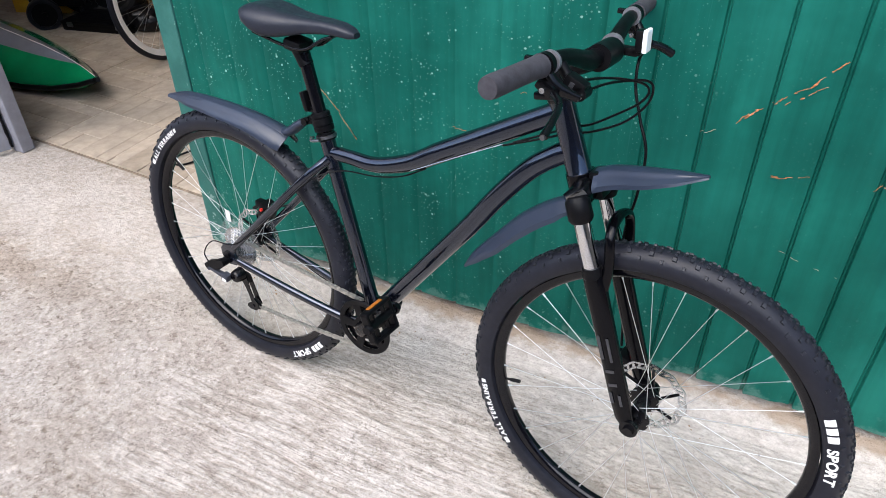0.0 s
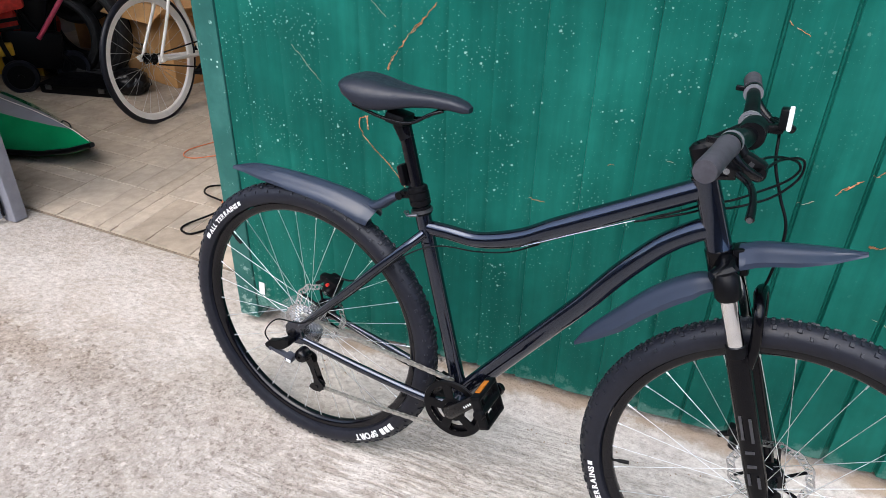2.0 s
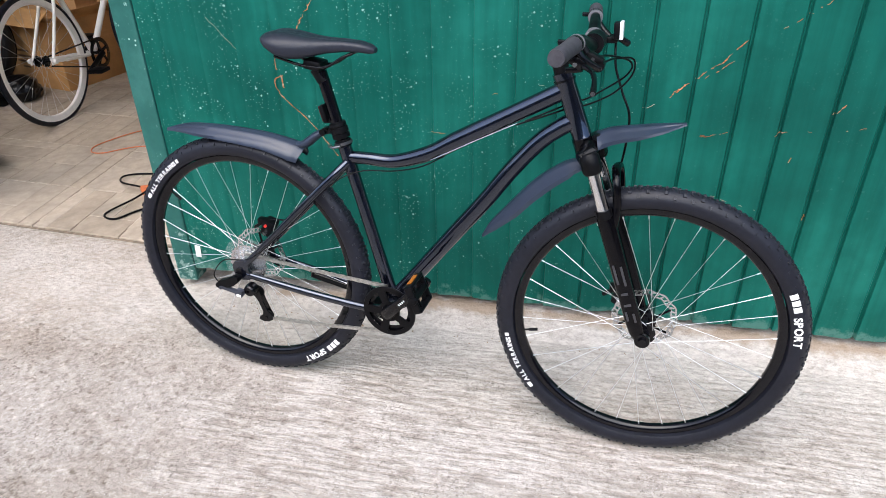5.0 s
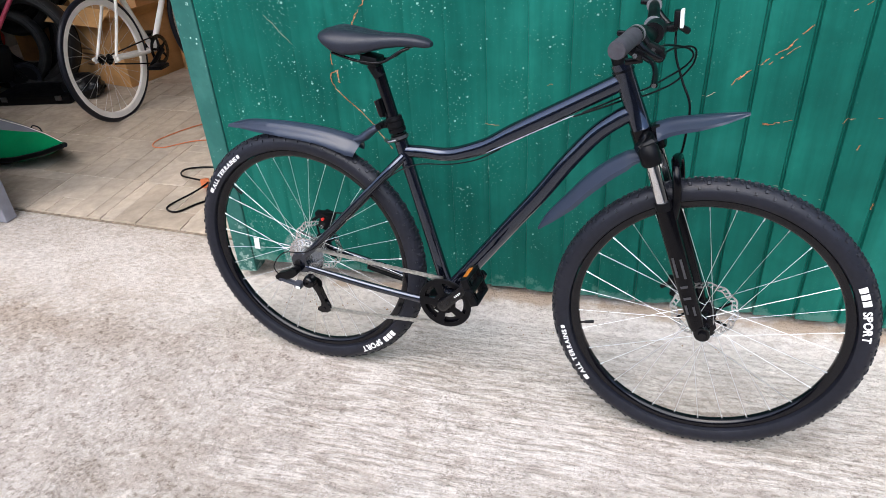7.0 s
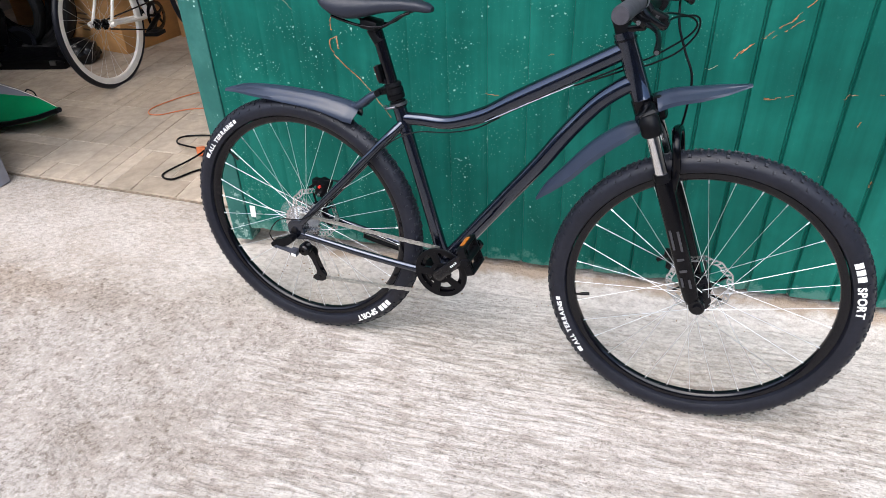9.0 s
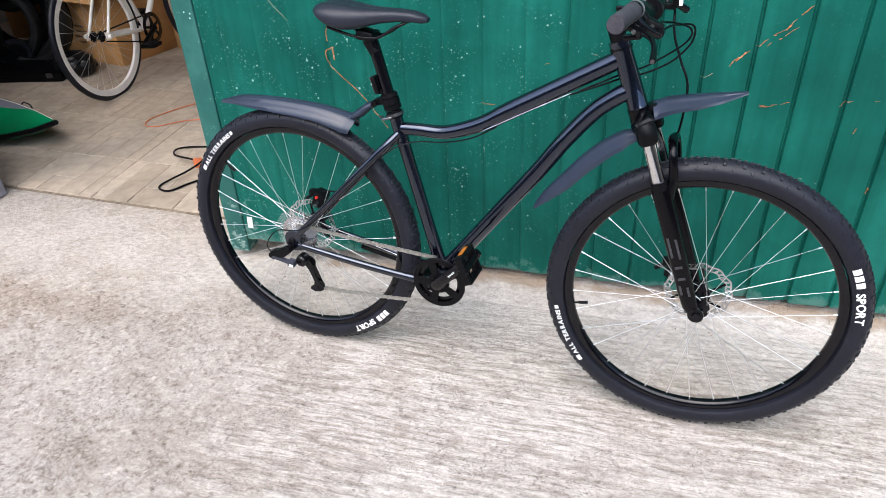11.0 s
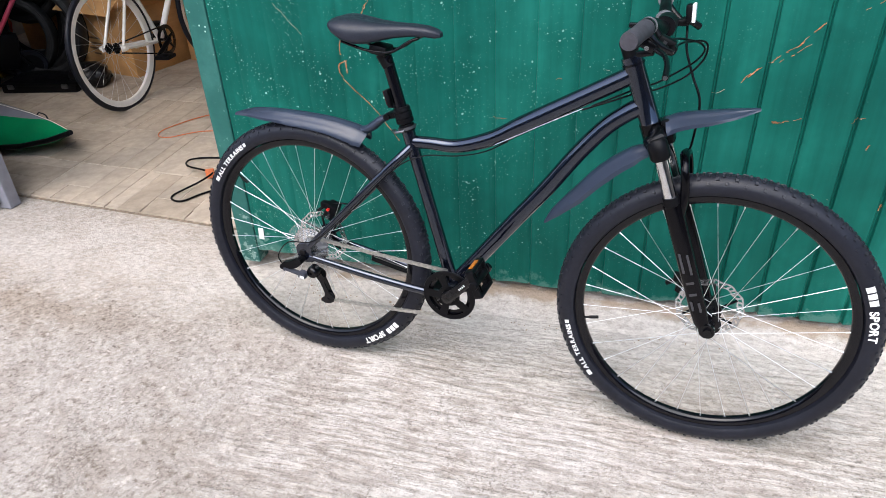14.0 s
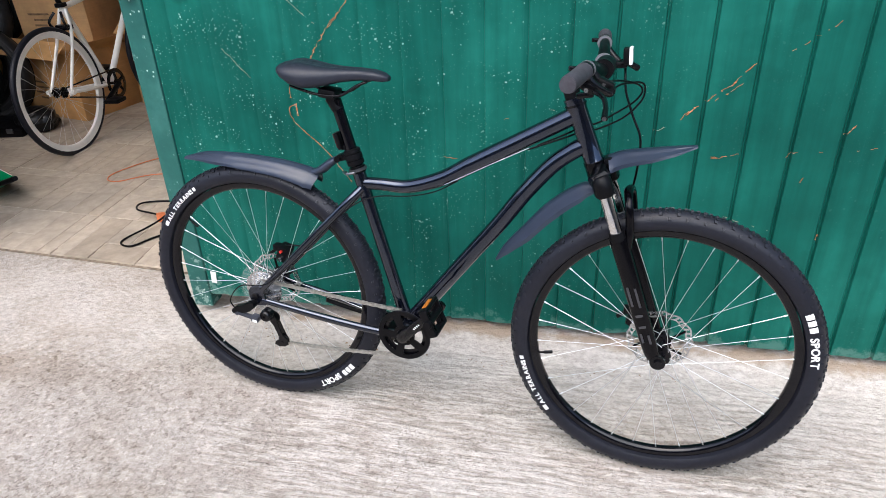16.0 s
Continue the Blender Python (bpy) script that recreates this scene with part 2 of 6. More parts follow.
def door_material():
    m = Nodes("green_gate_paint", 0.42, spec=0.09)
    upright = m.mapped((1, 1, 1), (radians(-90), 0, 0))
    big = m.noise(2.3, 5.0, 0.6)
    run = m.noise(1.0, 5.0, 0.6, m.mapped((26.0, 26.0, 1.6)))
    blotch = m.ramp(m.noise(5.5, 2.0, 0.4, m.mapped((1, 1, 1), (0, 0, 0), (4.0, 0.0, 2.0))), (0.68, (1.0,)), (0.74, (0.88,)))
    base = m.ramp(big, (0.32, (0.0044, 0.072, 0.055)), (0.50, (0.0062, 0.101, 0.0765)), (0.66, (0.0110, 0.140, 0.1075)))
    base = m.mix(0.55, base, m.ramp(run, (0.34, (0.70, 0.73, 0.73)), (0.64, (1.20, 1.15, 1.15))), "MULTIPLY")
    base = m.mix(1.0, base, blotch, "MULTIPLY")
    # splashes and flecks of pale paint, thick near the opening and sparse towards the hinges
    apart = m.tree.nodes.new("ShaderNodeSeparateXYZ")
    m.link(m.coord, apart.inputs[0])
    near_gap = m.ramp(m.math("ADD", m.math("MULTIPLY", apart.outputs["X"], 0.4), m.math("ADD", m.math("MULTIPLY", m.noise(1.6, 3.0), 0.5), 0.25)), (0.30, (1.0,)), (0.62, (0.05,)))
    ragged = m.math("MULTIPLY", m.math("SUBTRACT", m.noise(170.0, 3.0), 0.5), 0.12)
    uneven = m.math("MULTIPLY", m.math("SUBTRACT", m.noise(9.0, 2.0), 0.5), 0.24)
    lop = m.math("ADD", ragged, uneven)
    dots = m.ramp(m.math("ADD", m.voronoi(19.0, upright, "F1", True), lop), (0.010, (1.0,)), (0.036, (0.0,)))
    small = m.ramp(m.math("ADD", m.voronoi(66.0, upright, "F1", True), m.math("MULTIPLY", lop, 2.3)), (0.012, (1.0,)), (0.060, (0.0,)))
    pick = m.ramp(m.noise(4.0, 3.0), (0.32, (0.15,)), (0.44, (0.85,)))
    base = m.mix(m.mix(1.0, m.mix(1.0, dots, pick, "MULTIPLY"), near_gap, "MULTIPLY"), base, (0.30, 0.50, 0.42))
    base = m.mix(m.mix(1.0, m.mix(1.0, small, m.ramp(m.noise(3.1, 3.0), (0.34, (0.12,)), (0.62, (0.70,))), "MULTIPLY"), near_gap, "MULTIPLY"), base, (0.24, 0.45, 0.37))
    # thin pale runs and brush marks down the sheet
    drip = m.ramp(m.noise(1.0, 3.0, 0.55, m.mapped((95.0, 20.0, 1.1), (0, 0, 0), (5.0, 0, 1.0))), (0.66, (0.0,)), (0.74, (0.35,)))
    drip = m.mix(1.0, drip, m.ramp(m.noise(2.7, 3.0, 0.5, m.mapped((1, 1, 1), (0, 0, 0), (9.0, 0, 4.0))), (0.45, (0.0,)), (0.60, (1.0,))), "MULTIPLY")
    base = m.mix(drip, base, (0.045, 0.19, 0.165))
    scuff = m.ramp(m.noise(1.0, 5.0, 0.7, m.mapped((46.0, 46.0, 120.0), (0, radians(28), 0))), (0.70, (0.0,)), (0.76, (0.5,)))
    base = m.mix(m.mix(1.0, scuff, m.ramp(m.noise(2.2, 2.0), (0.5, (0.0,)), (0.62, (1.0,))), "MULTIPLY"), base, (0.12, 0.30, 0.25))
    # dark greasy stains, each with a soft ragged rim
    split = m.tree.nodes.new("ShaderNodeSeparateXYZ")
    m.link(m.coord, split.inputs[0])
    rag = m.math("MULTIPLY", m.math("SUBTRACT", m.noise(14.0, 4.0), 0.5), 0.9)
    for cx, cz, a, h in ((-1.200, 1.066, 0.034, 0.042), (-0.620, 1.090, 0.110, 0.034)):
        dx = m.math("DIVIDE", m.math("SUBTRACT", split.outputs["X"], cx), a)
        dz = m.math("DIVIDE", m.math("SUBTRACT", split.outputs["Z"], cz), h)
        far = m.math("ADD", m.math("SQRT", m.math("ADD", m.math("MULTIPLY", dx, dx), m.math("MULTIPLY", dz, dz))), rag)
        base = m.mix(m.ramp(far, (0.55, (0.45,)), (1.0, (0.0,))), base, (0.004, 0.045, 0.034))
    # flaking along the foot of the sheet
    foot = m.math("ADD", split.outputs["Z"], m.math("MULTIPLY", m.math("SUBTRACT", m.noise(17.0, 5.0, 0.7), 0.5), 0.22))
    base = m.mix(m.ramp(foot, (0.0, (0.7,)), (0.025, (0.0,))), base, (0.09, 0.20, 0.165))
    peel = m.math("SUBTRACT", m.noise(34.0, 6.0, 0.7), m.math("ADD", m.math("MULTIPLY", split.outputs["Z"], 0.8), m.math("MULTIPLY", m.math("ADD", split.outputs["X"], 1.32), 0.9)))
    base = m.mix(m.ramp(peel, (0.43, (0.0,)), (0.48, (0.45,))), base, (0.22, 0.37, 0.32))
    m.color(base)
    m.rough(m.ramp(m.noise(8.0, 4.0), (0.3, (0.34,)), (0.7, (0.55,))))
    m.bump(m.math("ADD", m.noise(60.0, 5.0), m.math("MULTIPLY", big, 2.0)), 0.10, 0.004)
    return m.mat


def strip_material():
    m = Nodes("weathered_green_steel", 0.5, spec=0.4)
    upright = m.mapped((1, 1, 1), (radians(-90), 0, 0))
    big = m.noise(5.0, 6.0, 0.65)
    base = m.ramp(big, (0.30, (0.007, 0.076, 0.063)), (0.52, (0.015, 0.105, 0.088)), (0.72, (0.040, 0.160, 0.136)))
    wear = m.ramp(m.noise(38.0, 6.0, 0.75), (0.63, (0.0,)), (0.70, (1.0,)))
    base = m.mix(wear, base, (0.30, 0.46, 0.40))
    dots = m.ramp(m.voronoi(26.0, upright, "F1", True), (0.05, (1.0,)), (0.09, (0.0,)))
    base = m.mix(m.mix(1.0, dots, m.ramp(m.noise(8.0), (0.5, (0.0,)), (0.56, (1.0,))), "MULTIPLY"), base, (0.5, 0.62, 0.55))
    foot = m.tree.nodes.new("ShaderNodeSeparateXYZ")
    m.link(m.coord, foot.inputs[0])
    peel = m.math("SUBTRACT", m.noise(34.0, 6.0, 0.7), m.math("MULTIPLY", foot.outputs["Z"], 0.7))
    base = m.mix(m.ramp(peel, (0.44, (0.0,)), (0.50, (0.55,))), base, (0.32, 0.44, 0.39))
    m.color(base)
    m.bump(m.noise(50.0, 5.0), 0.15, 0.003)
    return m.mat


def rust_material():
    m = Nodes("bare_rust", 0.85, spec=0.2)
    f = m.noise(120.0, 5.0, 0.7)
    m.color(m.ramp(f, (0.3, (0.13, 0.075, 0.040)), (0.5, (0.42, 0.165, 0.065)), (0.66, (0.50, 0.36, 0.24))))
    m.bump(f, 0.4, 0.001)
    return m.mat


def frame_paint_material():
    m = Nodes("sky_tinted_black_pearl", 0.3, 0.0, 0.48, 0.9, 0.045)
    flake = m.noise(900.0, 2.0)
    m.color(m.ramp(flake, (0.4, (0.0012, 0.0013, 0.0022)), (0.75, (0.004, 0.005, 0.011))))
    m.bsdf.inputs["Coat IOR"].default_value = 1.62
    # Blue tint puts the sky's bluish sheen into the paint's own highlights.
    m.bsdf.inputs["Specular Tint"].default_value = (0.36, 0.56, 1.0, 1)
    m.rough(m.ramp(m.noise(12.0, 3.0), (0.3, (0.19,)), (0.7, (0.25,))))
    return m.mat


def rubber_material(name, base, rough):
    m = Nodes(name, rough, spec=0.26)
    f = m.noise(70.0, 6.0, 0.65)
    dust = m.ramp(m.noise(9.0, 4.0), (0.45, (0.0,)), (0.75, (0.35,)))
    c = m.ramp(f, (0.3, tuple(v * 0.75 for v in base)), (0.7, tuple(v * 1.35 for v in base)))
    m.color(m.mix(dust, c, tuple(v * 1.9 + 0.002 for v in base)))
    m.bump(m.noise(420.0, 4.0), 0.12, 0.001)
    return m.mat


def cardboard_material(name, base):
    m = Nodes(name, 0.85, spec=0.2)
    f = m.noise(6.0, 6.0, 0.6)
    flute = m.noise(1.0, 2.0, 0.5, m.mapped((3.0, 3.0, 160.0)))
    c = m.ramp(f, (0.3, tuple(v * 0.72 for v in base)), (0.7, tuple(min(1, v * 1.15) for v in base)))
    m.color(m.mix(0.3, c, m.ramp(flute, (0.3, (0.8, 0.8, 0.8)), (0.7, (1.05, 1.05, 1.05))), "MULTIPLY"))
    m.bump(flute, 0.1, 0.002)
    return m.mat


def paver_material():
    m = Nodes("garage_paver", 0.82, spec=0.3)
    at = m.node("ShaderNodeMapping", Scale=(2.6, 2.6, 2.6))
    m.link(m.tree.nodes.new("ShaderNodeNewGeometry").outputs["Position"], at.inputs["Vector"])
    paver_place = at.outputs["Vector"]
    rnd = m.random()
    f = m.noise(22.0, 7.0, 0.7)
    tone = m.ramp(rnd, (0.0, (0.43, 0.350, 0.268)), (0.35, (0.49, 0.405, 0.315)), (0.7, (0.52, 0.435, 0.345)), (1.0, (0.45, 0.375, 0.295)))
    stain = m.ramp(m.noise(1.0, 5.0, 0.6, paver_place), (0.40, (0.70, 0.71, 0.72)), (0.58, (1.0, 1.0, 1.0)))
    tone = m.mix(0.8, tone, stain, "MULTIPLY")
    c = m.mix(0.7, tone, m.ramp(f, (0.3, (0.66, 0.65, 0.64)), (0.7, (1.12, 1.12, 1.12))), "MULTIPLY")
    m.color(c)
    m.bump(m.noise(130.0, 5.0, 0.7), 0.3, 0.002)
    return m.mat


def lens_material():
    m = Nodes("clear_headlight_lens", 0.08, spec=0.6)
    m.color(m.ramp(m.noise(80.0), (0.3, (0.80, 0.82, 0.84)), (0.7, (0.92, 0.93, 0.94))))
    return m.mat


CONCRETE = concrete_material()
GREEN = door_material()
STRIP = strip_material()
RUST = rust_material()
PALESCRATCH = plain("pale_scratch", (0.30, 0.29, 0.20), 0.8, 0.0, 0.5, 60.0, spec=0.2)
PAINT = frame_paint_material()
TYRE = rubber_material("tyre_rubber", (0.0090, 0.0098, 0.0148), 0.42)
# Tread base is paler than the tyre: dust plus painted light on knob tops.
TREAD = rubber_material("dusty_lit_tread_rubber", (0.0135, 0.0148, 0.0195), 0.36)
OLDTYRE = plain("dusty_old_rubber", (0.016, 0.0155, 0.016), 0.55, 0.0, 0.4, 30.0, spec=0.3)
GRIP = rubber_material("grip_rubber", (0.040, 0.038, 0.045), 0.7)
PLASTIC = plain("satin_blue_black_plastic", (0.0185, 0.026, 0.045), 0.34, vary=0.12, scale=15.0)
SADDLE = plain("saddle_vinyl", (0.0125, 0.0148, 0.0235), 0.45, vary=0.15, scale=260.0, bump=0.12, spec=0.36)
BLACK = plain("black_metal", (0.0025, 0.0025, 0.0035), 0.25, 0.0, 0.2, 60.0, spec=0.3)
MATTE = plain("matte_black_plastic", (0.0026, 0.0026, 0.0034), 0.40, 0.0, 0.25, 80.0, spec=0.15)
RIMBLACK = plain("anodised_black_rim", (0.002, 0.002, 0.0035), 0.14, 0.0, 0.2, 50.0, spec=0.35)
STEEL = plain("bright_steel", (0.58, 0.59, 0.60), 0.26, 1.0, 0.1, 90.0)
SPOKE = plain("stainless_spoke", (0.76, 0.77, 0.77), 0.32, 0.9, 0.05, 30.0)
DARKSTEEL = plain("dark_steel", (0.16, 0.16, 0.17), 0.3, 0.9, 0.15, 60.0)
CHAIN = plain("oiled_chain_steel", (0.48, 0.47, 0.44), 0.36, 0.9, 0.3, 120.0)
CHROME = plain("chrome", (0.80, 0.80, 0.80), 0.08, 1.0, 0.04, 20.0)
GREYDECAL = plain("grey_decal", (0.036, 0.036, 0.040), 0.4, 0.0, 0.1, 30.0)
WHITEPRINT = plain("white_print", (0.78, 0.78, 0.76), 0.6, 0.0, 0.08, 90.0)
REDLENS = plain("dark_red_reflector", (0.085, 0.008, 0.012), 0.2, 0.0, 0.2, 60.0, spec=0.6)
BRIGHTRED = plain("red_reflector", (0.65, 0.03, 0.02), 0.3, 0.0, 0.15, 60.0)
AMBER = plain("amber_reflector", (0.36, 0.115, 0.012), 0.3, 0.0, 0.3, 200.0)
LENS = lens_material()
CLEAR = plain("clear_plastic_disc", (0.55, 0.57, 0.56), 0.18, 0.0, 0.1, 60.0)
CLEAR.node_tree.nodes["Principled BSDF"].inputs["Alpha"].default_value = 0.08
GREYSTEEL = plain("grey_painted_steel", (0.24, 0.24, 0.27), 0.5, 0.0, 0.18, 14.0, 0.08)
WHITEPANEL = plain("white_painted_panel", (0.80, 0.80, 0.82), 0.45, 0.0, 0.06, 6.0, 0.05)
PLASTER = plain("grey_plaster", (0.33, 0.30, 0.27), 0.9, 0.0, 0.3, 5.0, 0.3, spec=0.2)
LIMEWASH = plain("limewash", (0.76, 0.69, 0.60), 0.9, 0.0, 0.15, 4.0, 0.3, spec=0.2)
UNSEEN_WALL = plain("dark_unseen_wall", (0.10, 0.09, 0.08), 0.9, 0.0, 0.3, 3.0, 0.3, spec=0.2)
CEIL = plain("dusty_ceiling_board", (0.58, 0.54, 0.49), 0.9, 0.0, 0.2, 4.0, 0.2, spec=0.2)
WHITEFRAME = plain("white_bicycle_paint", (0.90, 0.86, 0.80), 0.3, 0.0, 0.05, 12.0, spec=0.5)
KGREEN = plain("glossy_green_hull", (0.003, 0.210, 0.075), 0.10, 0.0, 0.15, 6.0, spec=0.5)
COLLAR = plain("grey_collar", (0.16, 0.16, 0.175), 0.35, 0.2, 0.15, 60.0)
BAG = plain("black_sack_film", (0.004, 0.004, 0.005), 0.34, 0.0, 0.2, 30.0, bump=0.2, spec=0.3)
FORKBLACK = plain("satin_fork_black", (0.0014, 0.0014, 0.0022), 0.17, 0.0, 0.2, 40.0, spec=0.20)
KGREY = plain("grey_kayak_deck", (0.15, 0.155, 0.185), 0.4, 0.0, 0.12, 9.0)
CARD = cardboard_material("brown_cardboard", (0.60, 0.335, 0.140))
CARDLIGHT = cardboard_material("pale_cardboard", (0.62, 0.370, 0.175))
PAVER = paver_material()
SAND = plain("joint_sand", (0.50, 0.430, 0.345), 0.95, 0.0, 0.25, 60.0, 0.3, spec=0.1)
ORANGE = plain("orange_cord", (0.62, 0.17, 0.06), 0.6, 0.0, 0.2, 60.0)
PINK = plain("pink_painted_tube", (0.55, 0.06, 0.12), 0.35, 0.0, 0.15, 30.0)
YELLOW = plain("yellow_plastic", (0.62, 0.36, 0.03), 0.4, 0.0, 0.15, 12.0)
REDBAG = plain("red_fabric", (0.60, 0.040, 0.026), 0.8, 0.0, 0.25, 40.0, 0.2)
JOINT = plain("joint_dirt", (0.20, 0.160, 0.12), 0.95, 0.0, 0.4, 40.0, 0.4, spec=0.1)
DIRT = plain("brown_dirt", (0.24, 0.15, 0.085), 0.95, 0.0, 0.5, 30.0, 0.6, spec=0.1)


# ---------------------------------------------------------------- mesh helpers
def part(name, bm, material, parent=None, label="", smooth=True, at=None):
    """Links a bmesh as one mesh object, under parent where one is given, two levels deep at most."""
    while parent is not None and parent.parent is not None and parent.parent.parent is not None:
        parent = parent.parent
    bmesh.ops.recalc_face_normals(bm, faces=bm.faces)
    me = bpy.data.meshes.new(name)
    for f in bm.faces:
        f.smooth = smooth
    bm.to_mesh(me)
    bm.free()
    if smooth:
        me.set_sharp_from_angle(angle=radians(40))
    me.materials.append(material)
    ob = new(name, me)
    if parent is not None:
        ob.parent = parent
    if at is not None:
        ob.location = at
    if label:
        tagged(ob, label)
    return ob


def shared(name, source, parent, at=(0, 0, 0), turn=(0, 0, 0)):
    """One more object on the mesh of source."""
    ob = new(name, source.data)
    ob.parent = parent
    ob.location, ob.rotation_euler = at, Euler(turn)
    return ob


def smooth_path(points, n=8):
    """Catmull-Rom through the points, n steps a stretch."""
    p = [Vector(q) for q in points]
    p = [p[0] * 2 - p[1]] + p + [p[-1] * 2 - p[-2]]
    out = []
    for i in range(1, len(p) - 2):
        a, b, c, d = p[i - 1:i + 3]
        for k in range(n):
            t = k / n
            out.append(0.5 * (2 * b + (c - a) * t + (2 * a - 5 * b + 4 * c - d) * t * t + (3 * b - 3 * c + d - a) * t ** 3))
    return out + [p[-2].copy()]


def tube(bm, points, radius, sides=14, side=(0, 1, 0), flat=1.0, closed=False):
    """A pipe along points; radius a number or one a point; flat: width over height across `side`."""
    pts = [Vector(q) for q in points]
    n = len(pts)
    radii = list(radius) if isinstance(radius, (list, tuple)) else [radius] * n
    if len(radii) != n:
        radii = list(np.interp(np.linspace(0, 1, n), np.linspace(0, 1, len(radii)), radii))
    rings = []
    ref = Vector(side)
    for i, q in enumerate(pts):
        if closed:
            d = pts[(i + 1) % n] - pts[i - 1]
        else:
            d = pts[min(i + 1, n - 1)] - pts[max(i - 1, 0)]
        d.normalize()
        a = ref - d * ref.dot(d)
        if a.length < 1e-3:
            a = d.orthogonal()
        a.normalize()
        ref = a.copy()
        b = d.cross(a)
        rings.append([bm.verts.new(q + (a * math.cos(k * 2 * math.pi / sides) * flat + b * math.sin(k * 2 * math.pi / sides)) * radii[i]) for k in range(sides)])
    for i in range(n if closed else n - 1):
        r, s = rings[i], rings[(i + 1) % n]
        for k in range(sides):
            bm.faces.new((r[k], r[(k + 1) % sides], s[(k + 1) % sides], s[k]))
    if not closed:
        bm.faces.new(rings[0])
        bm.faces.new(rings[-1])
    return bm


def rod(a, b, radius, sides=14, bm=None):
    return tube(bm or bmesh.new(), [a, b], radius, sides)


def lathe(bm, profile, segs=96, axis="Y", arc=2 * math.pi, closed=True):
    """Turns (radius, offset) round the Y axis; profile closed on itself where closed."""
    rings = []
    whole = arc > 6.28
    for i in range(segs if whole else segs + 1):
        t = arc * i / segs
        c, s = math.cos(t), math.sin(t)
        rings.append([bm.verts.new((r * c, y, r * s)) for r, y in profile])
    m = len(profile)
    for i in range(segs):
        a, b = rings[i], rings[(i + 1) % len(rings)]
        for k in range(m if closed else m - 1):
            bm.faces.new((a[k], a[(k + 1) % m], b[(k + 1) % m], b[k]))
    return bm


def block(bm, centre, size, turn=None, bevel=0.0):
    """A box with its edges bevelled."""
    m = Matrix.Translation(centre) @ (turn.to_4x4() if turn else Matrix.Identity(4)) @ Matrix.Diagonal((*size, 1))
    made = bmesh.ops.create_cube(bm, size=1.0, matrix=m)
    if bevel:
        edges = list({e for v in made["verts"] for e in v.link_edges})
        bmesh.ops.bevel(bm, geom=edges, offset=bevel, segments=2, profile=0.6, affect="EDGES")
    return bm


def plate(bm, outline, thickness, axis_y=0.0):
    """An outline in X and Z, thick along Y."""
    a = [bm.verts.new((x, axis_y - thickness / 2, z)) for x, z in outline]
    b = [bm.verts.new((x, axis_y + thickness / 2, z)) for x, z in outline]
    bm.faces.new(a)
    bm.faces.new(b[::-1])
    for k in range(len(a)):
        bm.faces.new((a[k], b[k], b[(k + 1) % len(a)], a[(k + 1) % len(a)]))
    return bm


def sheet_loft(bm, sections, thickness):
    """A thin shell through rows of points, all rows of the same length."""
    rows = [[Vector(p) for p in s] for s in sections]
    n, m = len(rows), len(rows[0])
    up = []
    for i in range(n):
        line = []
        for j in range(m):
            du = rows[min(i + 1, n - 1)][j] - rows[max(i - 1, 0)][j]
            dv = rows[i][min(j + 1, m - 1)] - rows[i][max(j - 1, 0)]
            line.append(rows[i][j] + du.cross(dv).normalized() * thickness)
        up.append(line)
    a = [[bm.verts.new(p) for p in r] for r in rows]
    b = [[bm.verts.new(p) for p in r] for r in up]
    for i in range(n - 1):
        for j in range(m - 1):
            bm.faces.new((a[i][j], a[i][j + 1], a[i + 1][j + 1], a[i + 1][j]))
            bm.faces.new((b[i][j], b[i + 1][j], b[i + 1][j + 1], b[i][j + 1]))
    for i in range(n - 1):
        bm.faces.new((a[i][0], a[i + 1][0], b[i + 1][0], b[i][0]))
        bm.faces.new((a[i][-1], b[i][-1], b[i + 1][-1], a[i + 1][-1]))
    for j in range(m - 1):
        bm.faces.new((a[0][j], b[0][j], b[0][j + 1], a[0][j + 1]))
        bm.faces.new((a[-1][j], a[-1][j + 1], b[-1][j + 1], b[-1][j]))
    return bm


def glyphs(text, size):
    """Flat outlines of the built-in font: (mesh, width) for each letter."""
    out = []
    for ch in text:
        cu = bpy.data.curves.new("glyph", "FONT")
        cu.body, cu.size, cu.extrude, cu.offset = ch, size, 0.0004, size * 0.035
        ob = bpy.data.objects.new("glyph", cu)
        me = bpy.data.meshes.new_from_object(ob)
        w = max((v.co.x for v in me.vertices), default=size * 0.25)
        bpy.data.objects.remove(ob)
        out.append((me, w))
    return out


def ring_text(bm, text, size, radius, start, y, gap=0.12, stretch=1.0):
    """Letters bent round the wheel's sidewall that faces -Y, read clockwise from the angle start."""
    ang = start
    for (me, w), ch in zip(glyphs(text, size), text):
        step = (w * stretch + size * gap) / radius
        mid = ang - step / 2
        turn = mid - math.pi / 2
        base = len(bm.verts)
        vs = []
        for v in me.vertices:
            x, z = (v.co.x - w / 2) * stretch, v.co.y + radius - size * 0.35
            c, s = math.cos(turn), math.sin(turn)
            vs.append(bm.verts.new((x * c - z * s, y - v.co.z, x * s + z * c)))
        for p in me.polygons:
            try:
                bm.faces.new([vs[i] for i in p.vertices])
            except ValueError:
                pass
        bpy.data.meshes.remove(me)
        ang -= step
    return ang


def ring_bar(bm, radius, start, span, height, y):
    """A plain printed bar bent round the sidewall."""
    n, k = 4, 6
    rows = []
    for i in range(n + 1):
        a = start - span * i / n
        rows.append([bm.verts.new((r * math.cos(a), y, r * math.sin(a))) for r in np.linspace(radius - height / 2, radius + height / 2, k + 1)])
    for a, b in zip(rows, rows[1:]):
        for q in range(k):
            bm.faces.new((a[q], a[q + 1], b[q + 1], b[q]))


